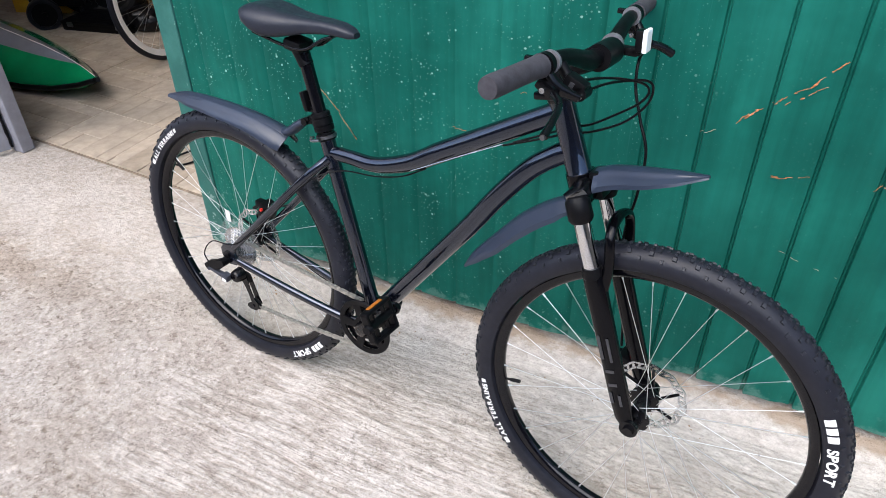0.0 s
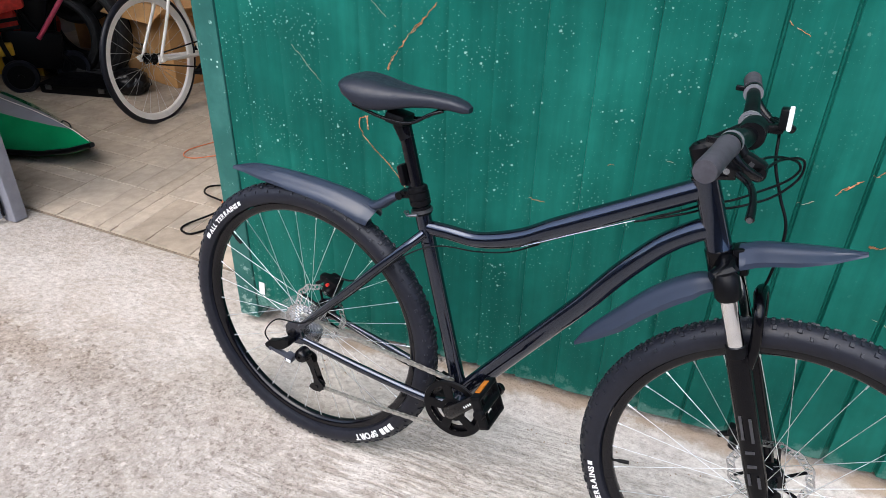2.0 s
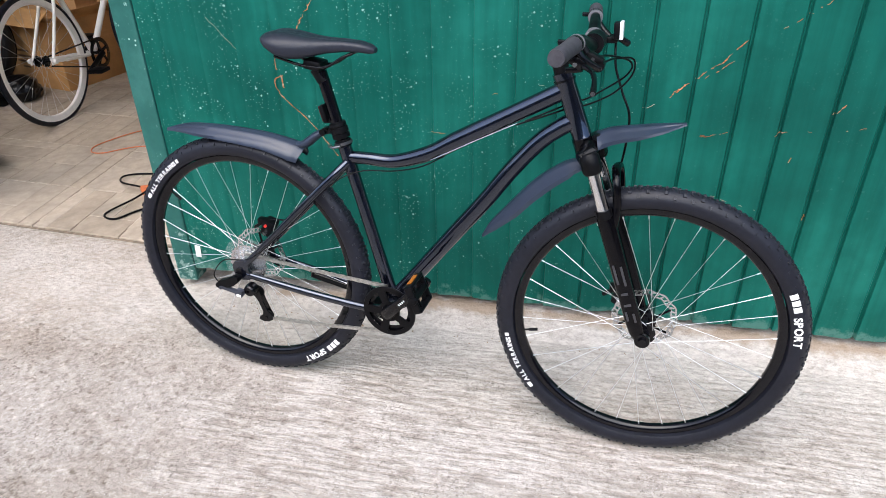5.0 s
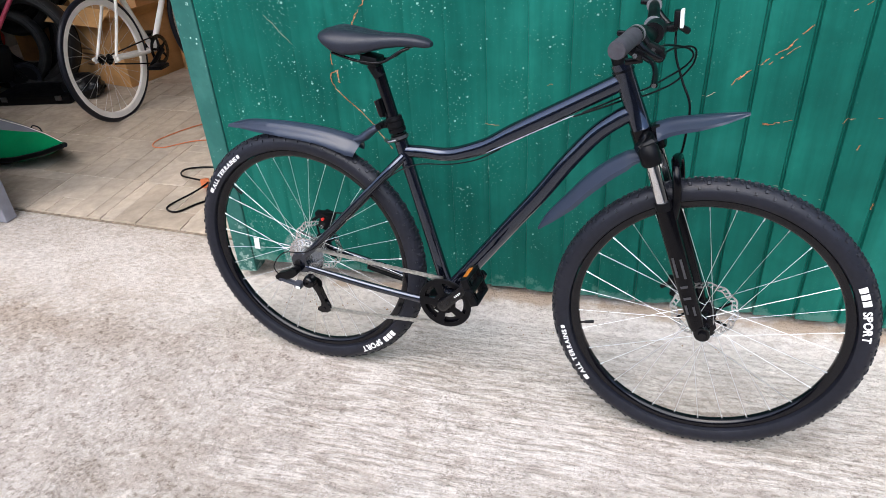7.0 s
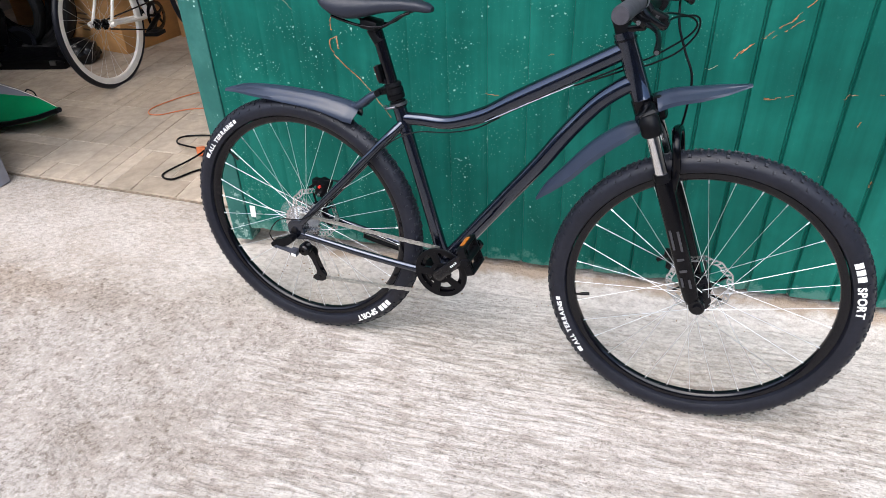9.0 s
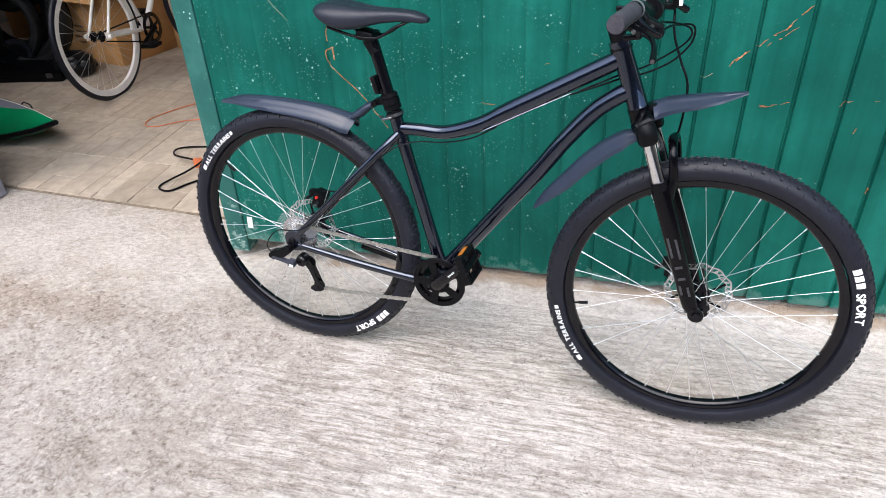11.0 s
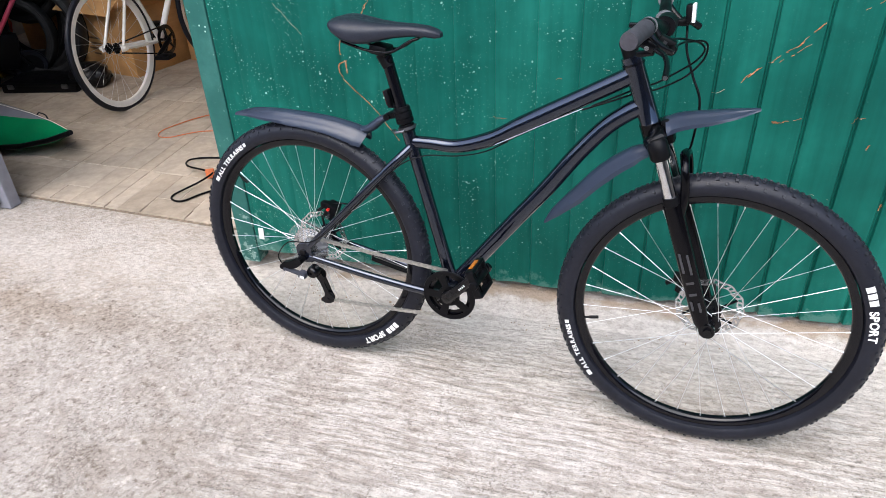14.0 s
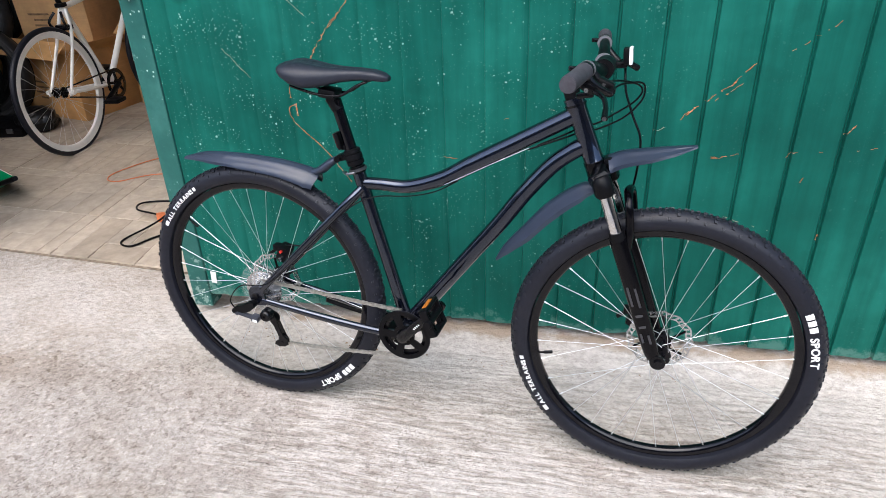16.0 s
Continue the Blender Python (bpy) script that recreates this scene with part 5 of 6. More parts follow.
        rings.append(ring)
    for a, b in zip(rings, rings[1:]):
        for k in range(20):
            bm.faces.new((a[k], a[(k + 1) % 20], b[(k + 1) % 20], b[k]))
    bm.faces.new(rings[0])
    bm.faces.new(rings[-1])
    bmesh.ops.subdivide_edges(bm, edges=bm.edges[:], cuts=1, use_grid_fill=True, smooth=0.4)
    saddle = bp("saddle", bm, SADDLE, "black padded vinyl saddle")
    bm = bmesh.new()
    for s in (-1, 1):
        tube(bm, smooth_path([(0.165, s * 0.045, 0.598), (0.19, s * 0.030, 0.585), (0.225, s * 0.022, 0.575), (0.285, s * 0.022, 0.575), (0.33, s * 0.018, 0.600), (0.355, s * 0.012, 0.610)], 5), 0.0036, 10)
    bp("saddle_rail", bm, BLACK, "black steel saddle rails", parent=saddle)
    bm = bmesh.new()
    block(bm, (0.250, 0, 0.576), (0.046, 0.048, 0.024), Matrix.Rotation(radians(8), 3, "Y"), 0.007)
    tube(bm, [(st(0.535), 0, 0.535), (0.252, 0, 0.566)], [0.0155, 0.0175], 16)
    bp("saddle_clamp", bm, MATTE, "black saddle clamp", parent=saddle)
    # rear reflector lamp on the post
    bm = bmesh.new()
    turn = Matrix.Rotation(radians(-17), 3, "Y")
    block(bm, (0.268, -0.004, 0.458), (0.012, 0.028, 0.044), turn, 0.004)
    block(bm, (0.280, -0.002, 0.440), (0.024, 0.014, 0.012), None, 0.003)
    rl = bp("rear_light", bm, MATTE, "small rear light on the seat post")
    bm = bmesh.new()
    block(bm, (0.262, -0.004, 0.459), (0.004, 0.024, 0.038), turn, 0.0015)
    bp("lens", bm, REDLENS, "dark red lens", parent=rl)

    # ---- mudguards
    def blade(path, widths, rise, drop):
        """Arched blade: path of (x, z), half width and the depth of its skirts along the way."""
        pts = smooth_path([(x, 0, z) for x, z in path], 6)
        n = len(pts)
        ws = np.interp(np.linspace(0, 1, n), np.linspace(0, 1, len(widths)), widths)
        ds = np.interp(np.linspace(0, 1, n), np.linspace(0, 1, len(drop)), drop)
        secs = []
        for i, q in enumerate(pts):
            d = (pts[min(i + 1, n - 1)] - pts[max(i - 1, 0)]).normalized()
            up = Vector((-d.z, 0, d.x))
            if up.z < 0:
                up = -up
            row = []
            for s in (-1.0, -0.98, -0.72, -0.46, -0.40, -0.2, 0.0, 0.2, 0.40, 0.46, 0.72, 0.98, 1.0):
                z = -ds[i] * abs(s) ** 1.8 + (rise * min(1.0, i / n * 6) * (1 - 0.3 * abs(s)) if abs(s) < 0.43 else 0.0)
                if abs(s) == 1.0:
                    z -= ds[i] * 0.35
                row.append(q + Vector((0, s * ws[i], 0)) + up * z)
            secs.append(row)
        bm = bmesh.new()
        sheet_loft(bm, secs, 0.0028)
        return bm
    rm = bp("rear_mudguard", blade([(-0.214, 0.368), (-0.160, 0.380), (-0.11, 0.386), (-0.018, 0.388), (0.085, 0.383), (0.150, 0.374), (0.180, 0.367), (0.202, 0.357)], [0.004, 0.018, 0.028, 0.032, 0.034, 0.035, 0.035, 0.030], 0.0055, [0.003, 0.009, 0.014, 0.019, 0.021, 0.025, 0.027, 0.024]), PLASTIC, "long blue-black plastic rear mudguard")
    bm = bmesh.new()
    tube(bm, smooth_path([(0.160, 0, 0.372), (0.192, 0, 0.368), (0.214, 0, 0.378), (0.238, 0, 0.397), (0.262, 0, 0.410)], 5), [0.003, 0.0090, 0.0120, 0.0105, 0.0070], 16, flat=1.7)
    bp("mudguard_arm", bm, PLASTIC, "plastic mounting arm", parent=rm)
    bm = bmesh.new()
    rod((0.262, -0.017, 0.411), (0.262, 0.017, 0.411), 0.0085, 16, bm)
    block(bm, (0.277, 0, 0.416), (0.030, 0.024, 0.017), Matrix.Rotation(radians(-14), 3, "Y"), 0.003)
    rod((0.272, -0.016, 0.420), (0.272, 0.016, 0.420), 0.004, 10, bm)
    bp("pivot", bm, MATTE, "black pivot clamp", parent=rm)
    fm = bp("front_mudguard", blade([(0.680, 0.186), (0.704, 0.228), (0.748, 0.284), (0.806, 0.352), (0.868, 0.400), (0.905, 0.410)], [0.003, 0.022, 0.036, 0.041, 0.041, 0.030], 0.002, [0.002, 0.013, 0.021, 0.023, 0.020, 0.010]), PLASTIC, "blue-black plastic front mudguard in two blades")
    bm = blade([(0.930, 0.478), (0.965, 0.490), (1.020, 0.500), (1.065, 0.507), (1.112, 0.514)], [0.036, 0.038, 0.036, 0.028, 0.003], 0.002, [0.022, 0.018, 0.014, 0.008, 0.001])
    bp("front_blade", bm, PLASTIC, "plastic front blade", parent=fm)
    bm = bmesh.new()
    block(bm, (0.938, 0.0, 0.455), (0.020, 0.040, 0.050), Matrix.Rotation(radians(-20), 3, "Y"), 0.005)
    bp("bracket", bm, MATTE, "black mudguard bracket", parent=fm)

    # ---- suspension fork
    leg = lambda z: 0.937 + 0.372 * (0.401 - z)
    ax = Vector((0.372, 0, -1)).normalized()
    bm = bmesh.new()
    tube(bm, [(0.905, -0.058, 0.430), (0.921, -0.044, 0.440), (0.919, 0, 0.447), (0.921, 0.044, 0.440), (0.905, 0.058, 0.430)], [0.016, 0.022, 0.025, 0.022, 0.016], 16, side=(1, 0, 0))
    tube(bm, [(0.900, 0, 0.466), (0.914, 0, 0.430)], 0.0265, 24)
    fork = bp("fork_crown", bm, FORKBLACK, "gloss black suspension fork crown")
    for s in (-1, 1):
        y = s * 0.057
        bm = bmesh.new()
        tube(bm, [(leg(z), y, z) for z in (0.448, 0.440, 0.410, 0.404)], [0.0150, 0.0218, 0.0222, 0.0190], 22)
        bp("leg_clamp", bm, MATTE, "black fork leg cap", parent=fork)
        bm = bmesh.new()
        tube(bm, [(leg(z), y, z) for z in (0.41, 0.30)], 0.0150, 22)
        bp("stanchion", bm, CHROME, "chromed fork stanchion", parent=fork)
        bm = bmesh.new()
        tube(bm, [(leg(z), y, z) for z in (0.322, 0.312, 0.303)], [0.0175, 0.0185, 0.0180], 22)
        bp("dust_seal", bm, MATTE, parent=fork)
        bm = bmesh.new()
        tube(bm, [(leg(z), y, z) for z in (0.306, 0.29, 0.18, 0.06, 0.022)] + [(1.086, y, 0.010), (1.0915, y, -0.004)], [0.0195, 0.0205, 0.0200, 0.0195, 0.0175, 0.015, 0.010], 20, flat=0.85)
        axle_cap = bmesh.new()
        rod((1.0942, y + s * 0.004, 0.005), (1.0942, y + s * 0.014, 0.005), 0.0180, 20, axle_cap)
        rod((1.0942, y + s * 0.014, 0.005), (1.0942, y + s * 0.020, 0.005), 0.0085, 6, axle_cap)
        low = bp("lower_leg", bm, FORKBLACK, "black lower fork leg", parent=fork)
        bp("dropout_cap", axle_cap, BLACK, "black axle nut and washer", parent=fork)
        if s < 0:
            bm = bmesh.new()
            turn = Matrix.Rotation(math.atan2(0.372, 1.0) * -1, 3, "Y")
            for k, (dz, hgt) in enumerate(((0.172, 0.050), (0.126, 0.026), (0.098, 0.022), (0.068, 0.024))):
                for dx in (-0.0085, 0.0085) if k in (0, 3) else (0.0,):
                    block(bm, (leg(dz) + dx, y - 0.0174, dz), (0.005 if k in (0, 3) else 0.016, 0.0012, hgt if k in (0, 3) else 0.006), turn)
            bp("fork_decal", bm, GREYDECAL, "grey maker's mark as plain bars", False, low)
    bm = bmesh.new()
    tube(bm, smooth_path([(leg(0.285) + 0.012, -0.056, 0.285), (leg(0.32) + 0.028, -0.053, 0.330), (leg(0.37) + 0.038, -0.046, 0.388), (leg(0.39) + 0.040, 0, 0.402), (leg(0.37) + 0.038, 0.046, 0.388), (leg(0.32) + 0.028, 0.053, 0.330), (leg(0.285) + 0.012, 0.056, 0.285)], 6), [0.009, 0.0075, 0.007, 0.0085, 0.007, 0.0075, 0.009], 14, side=(1, 0, 0), flat=1.3)
    bp("fork_arch", bm, FORKBLACK, "gloss black fork arch", parent=fork)
    # ---- calipers
    for name, c in (("front_caliper", (1.030, 0.062, 0.048)), ("rear_caliper", (0.030, 0.060, 0.082))):
        bm = bmesh.new()
        block(bm, c, (0.036, 0.040, 0.050), Matrix.Rotation(radians(20), 3, "Y"), 0.007)
        block(bm, Vector(c) + Vector((-0.018, -0.004, 0.018)), (0.026, 0.022, 0.020), None, 0.005)
        block(bm, Vector(c) + Vector((-0.030, -0.006, 0.006)), (0.040, 0.010, 0.010), Matrix.Rotation(radians(-35), 3, "Y"), 0.003)
        cal = bp(name, bm, MATTE, "black mechanical disc brake caliper")
        bm = bmesh.new()
        rod(Vector(c) + Vector((0, -0.026, 0.012)), Vector(c) + Vector((0, -0.018, 0.012)), 0.0042, 16, bm)
        bp("adjuster", bm, BRIGHTRED, "red adjuster dial", parent=cal)
        bm = bmesh.new()
        rod(Vector(c) + Vector((-0.004, -0.028, -0.012)), Vector(c) + Vector((-0.004, -0.018, -0.012)), 0.006, 12, bm)
        bp("bolt", bm, STEEL, "steel bolt", parent=cal)
    # ---- cockpit
    bm = bmesh.new()
    tube(bm, [(0.846, 0, 0.592), (0.838, 0, 0.613), (0.830, 0, 0.634), (0.828, 0, 0.640)], [0.0185, 0.0175, 0.0185, 0.012], 20)
    tube(bm, smooth_path([(0.833, 0, 0.627), (0.855, 0.012, 0.640), (0.893, 0.034, 0.660)], 4), [0.018, 0.0175, 0.020], 18)
    stem = bp("stem", bm, MATTE, "black alloy stem")
    bm = bmesh.new()
    tube(bm, [(0.849, 0, 0.5855), (0.8475, 0, 0.5895)], 0.0245, 22)
    tube(bm, [(0.8445, 0, 0.5965), (0.843, 0, 0.6005)], 0.0225, 22)
    bp("headset_spacer", bm, BLACK, parent=stem)
    bm = bmesh.new()
    rod((0.900, 0.004, 0.664), (0.900, 0.064, 0.663), 0.0225, 22, bm)
    bp("face_plate", bm, MATTE, parent=stem)

    def bar(y):
        u = y - 0.034
        return (0.897 - 0.030 * abs(u) / 0.34 - 0.020 * u, 0.663 + 0.026 * min(1, max(0, (abs(u) - 0.05) / 0.09)) + 0.004 * abs(u) - 0.010 * u)
    us = [-0.342, -0.28, -0.2, -0.16, -0.12, -0.08, -0.05, -0.03, 0, 0.03, 0.05, 0.08, 0.12, 0.16, 0.2, 0.28, 0.317]
    bm = bmesh.new()
    tube(bm, smooth_path([(bar(u + 0.034)[0], u + 0.034, bar(u + 0.034)[1]) for u in us], 3), [0.0112] * 3 + [0.0118, 0.0125, 0.014, 0.0158, 0.0160, 0.0160, 0.0160, 0.0158, 0.014, 0.0125, 0.0118] + [0.0112] * 3, 18, side=(1, 0, 0))
    hb = bp("handlebar", bm, MATTE, "black riser handlebar")
    for y0, y1 in ((-0.312, -0.178), (0.246, 0.356)):
        bm = bmesh.new()
        n = 14
        pts = [(bar(y)[0], y, bar(y)[1]) for y in np.linspace(y0, y1, n)]
        rr = [0.0160 + 0.0006 * abs(2 * i / (n - 1) - 1) for i in range(n)]
        outer = 0 if y0 < 0 else -1
        rr[outer] = 0.0150
        rr[-1 - outer] = 0.0176
        tube(bm, pts, rr, 22, side=(1, 0, 0))
        bp("grip", bm, GRIP, "dark grey rubber grip", parent=hb)

    def ring_at(y, r0, w):
        x, z = bar(y)
        b2 = bmesh.new()
        lathe(b2, [(0.0108, -w), (r0, -w), (r0, w), (0.0108, w)], 26)
        bmesh.ops.translate(b2, vec=(x, y, z), verts=b2.verts)
        return b2
    for s, yc in ((-1, -0.166), (1, 0.230)):
        lever = bp("brake_lever", ring_at(yc, 0.0170, 0.006), MATTE, "black brake lever with clamp", parent=hb)
        part("clamp_band", ring_at(yc - s * 0.016, 0.0172, 0.0030), COLLAR, lever, "grey clamp band")
        x, z = bar(yc)
        bm = bmesh.new()
        tube(bm, smooth_path([(x + 0.006, yc, z - 0.010), (x + 0.016, yc - s * 0.002, z - 0.024), (x + 0.030, yc - s * 0.010, z - 0.036), (x + 0.048, yc - s * 0.024, z - 0.046)], 4), [0.008, 0.009, 0.009, 0.007], 12)
        block(bm, (x + 0.008, yc + s * 0.003, z - 0.030), (0.030, 0.016, 0.020), Matrix.Rotation(radians(30), 3, "Y"), 0.005)
        block(bm, (x - 0.022, yc + 0.002, z + 0.003), (0.020, 0.010, 0.010), None, 0.003)
        part("lever_body", bm, BLACK, lever)
        bm = bmesh.new()
        rod((x + 0.006, yc - 0.014, z - 0.034), (x + 0.006, yc - 0.007, z - 0.034), 0.0045, 12, bm)
        part("pivot_bolt", bm, STEEL, lever, "bright pivot bolt")
        bm = bmesh.new()
        if s < 0:
            tube(bm, smooth_path([(x + 0.020, yc - 0.004, z - 0.036), (x + 0.040, yc - 0.026, z - 0.042), (x + 0.050, yc - 0.062, z - 0.050), (x + 0.053, yc - 0.098, z - 0.064)], 6), [0.0058, 0.0048, 0.0044, 0.0056], 12, flat=1.15)
        else:
            tube(bm, smooth_path([(x + 0.048, yc - 0.024, z - 0.040), (x + 0.064, yc - 0.010, z - 0.046), (x + 0.082, yc + 0.004, z - 0.058)], 6), [0.007, 0.0075, 0.0080], 12, flat=1.2)
        part("lever_blade", bm, BLACK, lever, "black lever blade")
        if s < 0:
            bm = bmesh.new()
            rod((x + 0.053, yc - 0.102, z - 0.064), (x + 0.053, yc - 0.097, z - 0.064), 0.0040, 10, bm)
            part("lever_pin", bm, DARKSTEEL, lever, "dull lever end")
            bm = bmesh.new()
            block(bm, (0.918, -0.126, 0.657), (0.036, 0.024, 0.028), Matrix.Rotation(radians(24), 3, "Y"), 0.006)
            rod((0.930, -0.138, 0.649), (0.930, -0.112, 0.649), 0.0105, 18, bm)
            tube(bm, [(0.905, -0.126, 0.668), (bar(-0.126)[0], -0.126, bar(-0.126)[1])], 0.009, 10)
            sh = bp("shifter", bm, MATTE, "black trigger shifter", parent=hb)
            bm = bmesh.new()
            block(bm, (0.886, -0.156, 0.644), (0.034, 0.014, 0.012), Matrix.Rotation(radians(-10), 3, "Y"), 0.004)
            part("thumb_lever", bm, BLACK, sh)
            bm = bmesh.new()
            rod((0.932, -0.142, 0.647), (0.932, -0.136, 0.647), 0.0046, 12, bm)
            part("bolt", bm, STEEL, sh, "steel bolt")
            bm = bmesh.new()
            block(bm, (0.917, -0.1388, 0.661), (0.007, 0.001, 0.008), Matrix.Rotation(radians(24), 3, "Y"))
            part("shifter_mark", bm, GREYDECAL, sh, "small pale mark", smooth=False)
    # clamp band of the light
    for y in (0.068, 0.092):
        x, z = bar(y)
        bm = bmesh.new()
        lathe(bm, [(0.0130, -0.004), (0.0195, -0.004), (0.0195, 0.004), (0.0130, 0.004)], 26)
        bmesh.ops.translate(bm, vec=(x, y, z), verts=bm.verts)
        bp("bar_band", bm, COLLAR, parent=hb)
    bm = bmesh.new()
    block(bm, (0.918, 0.086, 0.662), (0.044, 0.020, 0.014), None, 0.004)
    block(bm, (0.936, 0.086, 0.664), (0.018, 0.020, 0.014), None, 0.004)
    block(bm, (0.940, 0.086, 0.682), (0.013, 0.026, 0.036), Matrix.Rotation(radians(-4), 3, "Y"), 0.004)
    hl = bp("headlight", bm, MATTE, "small black headlight on the handlebar")
    bm = bmesh.new()
    block(bm, (0.950, 0.086, 0.683), (0.008, 0.028, 0.038), Matrix.Rotation(radians(-4), 3, "Y"), 0.003)
    bp("lens", bm, LENS, "clear white lens", False, hl)
    # ---- hoses
    for name, pts, r in (("brake_cable", [(0.926, -0.115, 0.664), (0.938, -0.07, 0.658), (0.956, -0.02, 0.647), (0.977, 0.02, 0.633), (0.984, 0.030, 0.617), (0.969, 0.032, 0.594), (0.932, 0.032, 0.566), (0.896, 0.032, 0.542), (0.862, 0.026, 0.530), (0.825, 0.006, 0.515), (0.77, -0.010, 0.490)], 0.0021),
                         ("gear_cable", [(0.936, -0.115, 0.652), (0.946, -0.07, 0.651), (0.956, -0.02, 0.644), (0.979, 0.02, 0.639), (0.989, 0.032, 0.626), (0.984, 0.034, 0.597), (0.952, 0.034, 0.559), (0.898, 0.034, 0.528), (0.864, 0.026, 0.521), (0.825, 0.004, 0.508), (0.75, -0.012, 0.480)], 0.0021),
                         ("front_brake_cable", [(0.918, 0.205, 0.650), (0.935, 0.15, 0.656), (0.940, 0.095, 0.648), (0.947, 0.080, 0.605), (0.968, 0.070, 0.554), (0.991, 0.060, 0.502), (0.990, 0.060, 0.42), (0.980, 0.064, 0.34), (0.985, 0.078, 0.25), (1.004, 0.080, 0.15), (1.018, 0.066, 0.082)], 0.0027)):
        bm = bmesh.new()
        tube(bm, smooth_path(pts, 9), r, 9)
        bp(name, bm, MATTE, "black cable housing")
    bm = bmesh.new()
    tube(bm, smooth_path([(0.30, 0.050, 0.30), (0.20, 0.062, 0.205), (0.10, 0.066, 0.118), (0.055, 0.062, 0.108), (0.022, 0.060, 0.104)], 7), 0.0026, 8)
    bp("rear_brake_cable", bm, MATTE, "black cable housing")
    return bike


make_black_bicycle()


# ---------------------------------------------------------------- inside the garage
def make_white_bicycle():
    bike = tagged(new("bicycle"), "white fixed-gear bicycle with a deep white rim, parked inside", "bicycle")
    bike.matrix_world = pose(-1.906, 1.386, 0.0, -2.6, 0, 92.0) @ Matrix.Scale(1.046, 4)
    up = (0, 0, 0.339)

    def bp(name, bm, mat, label="", smooth=True, parent=None):
        return part(name, bm, mat, parent or bike, label, smooth, up if parent is None else None)
    for name, x in (("rear_wheel", 0.0), ("front_wheel", 0.985)):
        make_wheel(name, bike, (x, 0, 0.339), WHITEFRAME, x == 0.0, TYRE, 0.014, False, 28, None, 0.3235, 0.0150)
    st = lambda z: 0.405 - 0.40 * (z + 0.065)
    bm = bmesh.new()
    tube(bm, [(st(-0.06), 0, -0.06), (st(0.42), 0, 0.42)], 0.0155, 16)
    bp("seat_tube", bm, WHITEFRAME, "white seat tube")
    bm = bmesh.new()
    tube(bm, [(st(0.40), 0, 0.40), (0.80, 0, 0.46)], 0.0150, 16)
    bp("top_tube", bm, WHITEFRAME, "white top tube")
    bm = bmesh.new()
    tube(bm, [(0.41, 0, -0.062), (0.835, 0, 0.385)], 0.0175, 16)
    bp("down_tube", bm, WHITEFRAME, "white down tube")
    bm = bmesh.new()
    tube(bm, [(0.80, 0, 0.49), (0.845, 0, 0.36)], 0.018, 16)
    bp("head_tube", bm, WHITEFRAME)
    for s in (-1, 1):
        bm = bmesh.new()
        tube(bm, smooth_path([(st(0.40), s * 0.018, 0.395), (0.16, s * 0.045, 0.25), (0.0, s * 0.062, 0.0)], 5), [0.0095, 0.009, 0.008], 12)
        bp("seat_stay", bm, WHITEFRAME)
        bm = bmesh.new()
        tube(bm, smooth_path([(0.40, s * 0.030, -0.062), (0.2, s * 0.050, -0.035), (0.0, s * 0.062, 0.0)], 5), [0.011, 0.0105, 0.009], 12)
        bp("chain_stay", bm, WHITEFRAME)
        bm = bmesh.new()
        tube(bm, smooth_path([(0.85, s * 0.03, 0.34), (0.90, s * 0.052, 0.20), (0.985, s * 0.055, 0.0)], 5), [0.012, 0.011, 0.008], 12)
        bp("fork_blade", bm, WHITEFRAME)
        bm = bmesh.new()
        block(bm, (0.004, s * 0.064, 0.0), (0.046, 0.008, 0.036), None, 0.006)
        rod((0.0, s * 0.060, 0), (0.0, s * 0.085, 0), 0.012, 12, bm)
        bp("dropout", bm, WHITEFRAME)
    bm = bmesh.new()
    tube(bm, [(st(0.40), 0, 0.40), (st(0.66), 0, 0.66)], 0.0135, 16)
    block(bm, (st(0.415), 0, 0.415), (0.045, 0.045, 0.022), None, 0.005)
    bp("seat_post", bm, MATTE, "black seat post")
    bm = bmesh.new()
    rings = []
    for x, hw, top, low in ((0.02, 0.03, 0.70, 0.675), (0.05, 0.072, 0.71, 0.655), (0.10, 0.074, 0.71, 0.655), (0.17, 0.045, 0.70, 0.665), (0.26, 0.022, 0.70, 0.675), (0.30, 0.010, 0.695, 0.68)):
        rings.append([bm.verts.new((x, hw * math.cos(2 * math.pi * k / 14), (top + low) / 2 + (top - low) / 2 * math.sin(2 * math.pi * k / 14))) for k in range(14)])
    for p, q in zip(rings, rings[1:]):
        for k in range(14):
            bm.faces.new((p[k], p[(k + 1) % 14], q[(k + 1) % 14], q[k]))
    bm.faces.new(rings[0])
    bm.faces.new(rings[-1])
    bp("saddle", bm, SADDLE, "black saddle")
    bm = bmesh.new()
    block(bm, (0.118, 0, 0.600), (0.018, 0.050, 0.040), Matrix.Rotation(radians(-15), 3, "Y"), 0.008)
    bp("rear_reflector", bm, BRIGHTRED, "bright red reflector")
    bm = bmesh.new()
    block(bm, (0.185, 0, 0.305), (0.05, 0.08, 0.03), None, 0.008)
    for s in (-1, 1):
        tube(bm, smooth_path([(0.16, s * 0.04, 0.30), (0.14, s * 0.045, 0.34), (0.17, s * 0.02, 0.385)], 4), 0.007, 8)
    bp("rear_brake", bm, BLACK, "black rim brake")
    bm = bmesh.new()
    lathe(bm, [(0.064, -0.050), (0.082, -0.050), (0.087, -0.047), (0.082, -0.044), (0.064, -0.044)], 44)
    lathe(bm, [(0.008, -0.058), (0.024, -0.058), (0.026, -0.046), (0.008, -0.044)], 24)
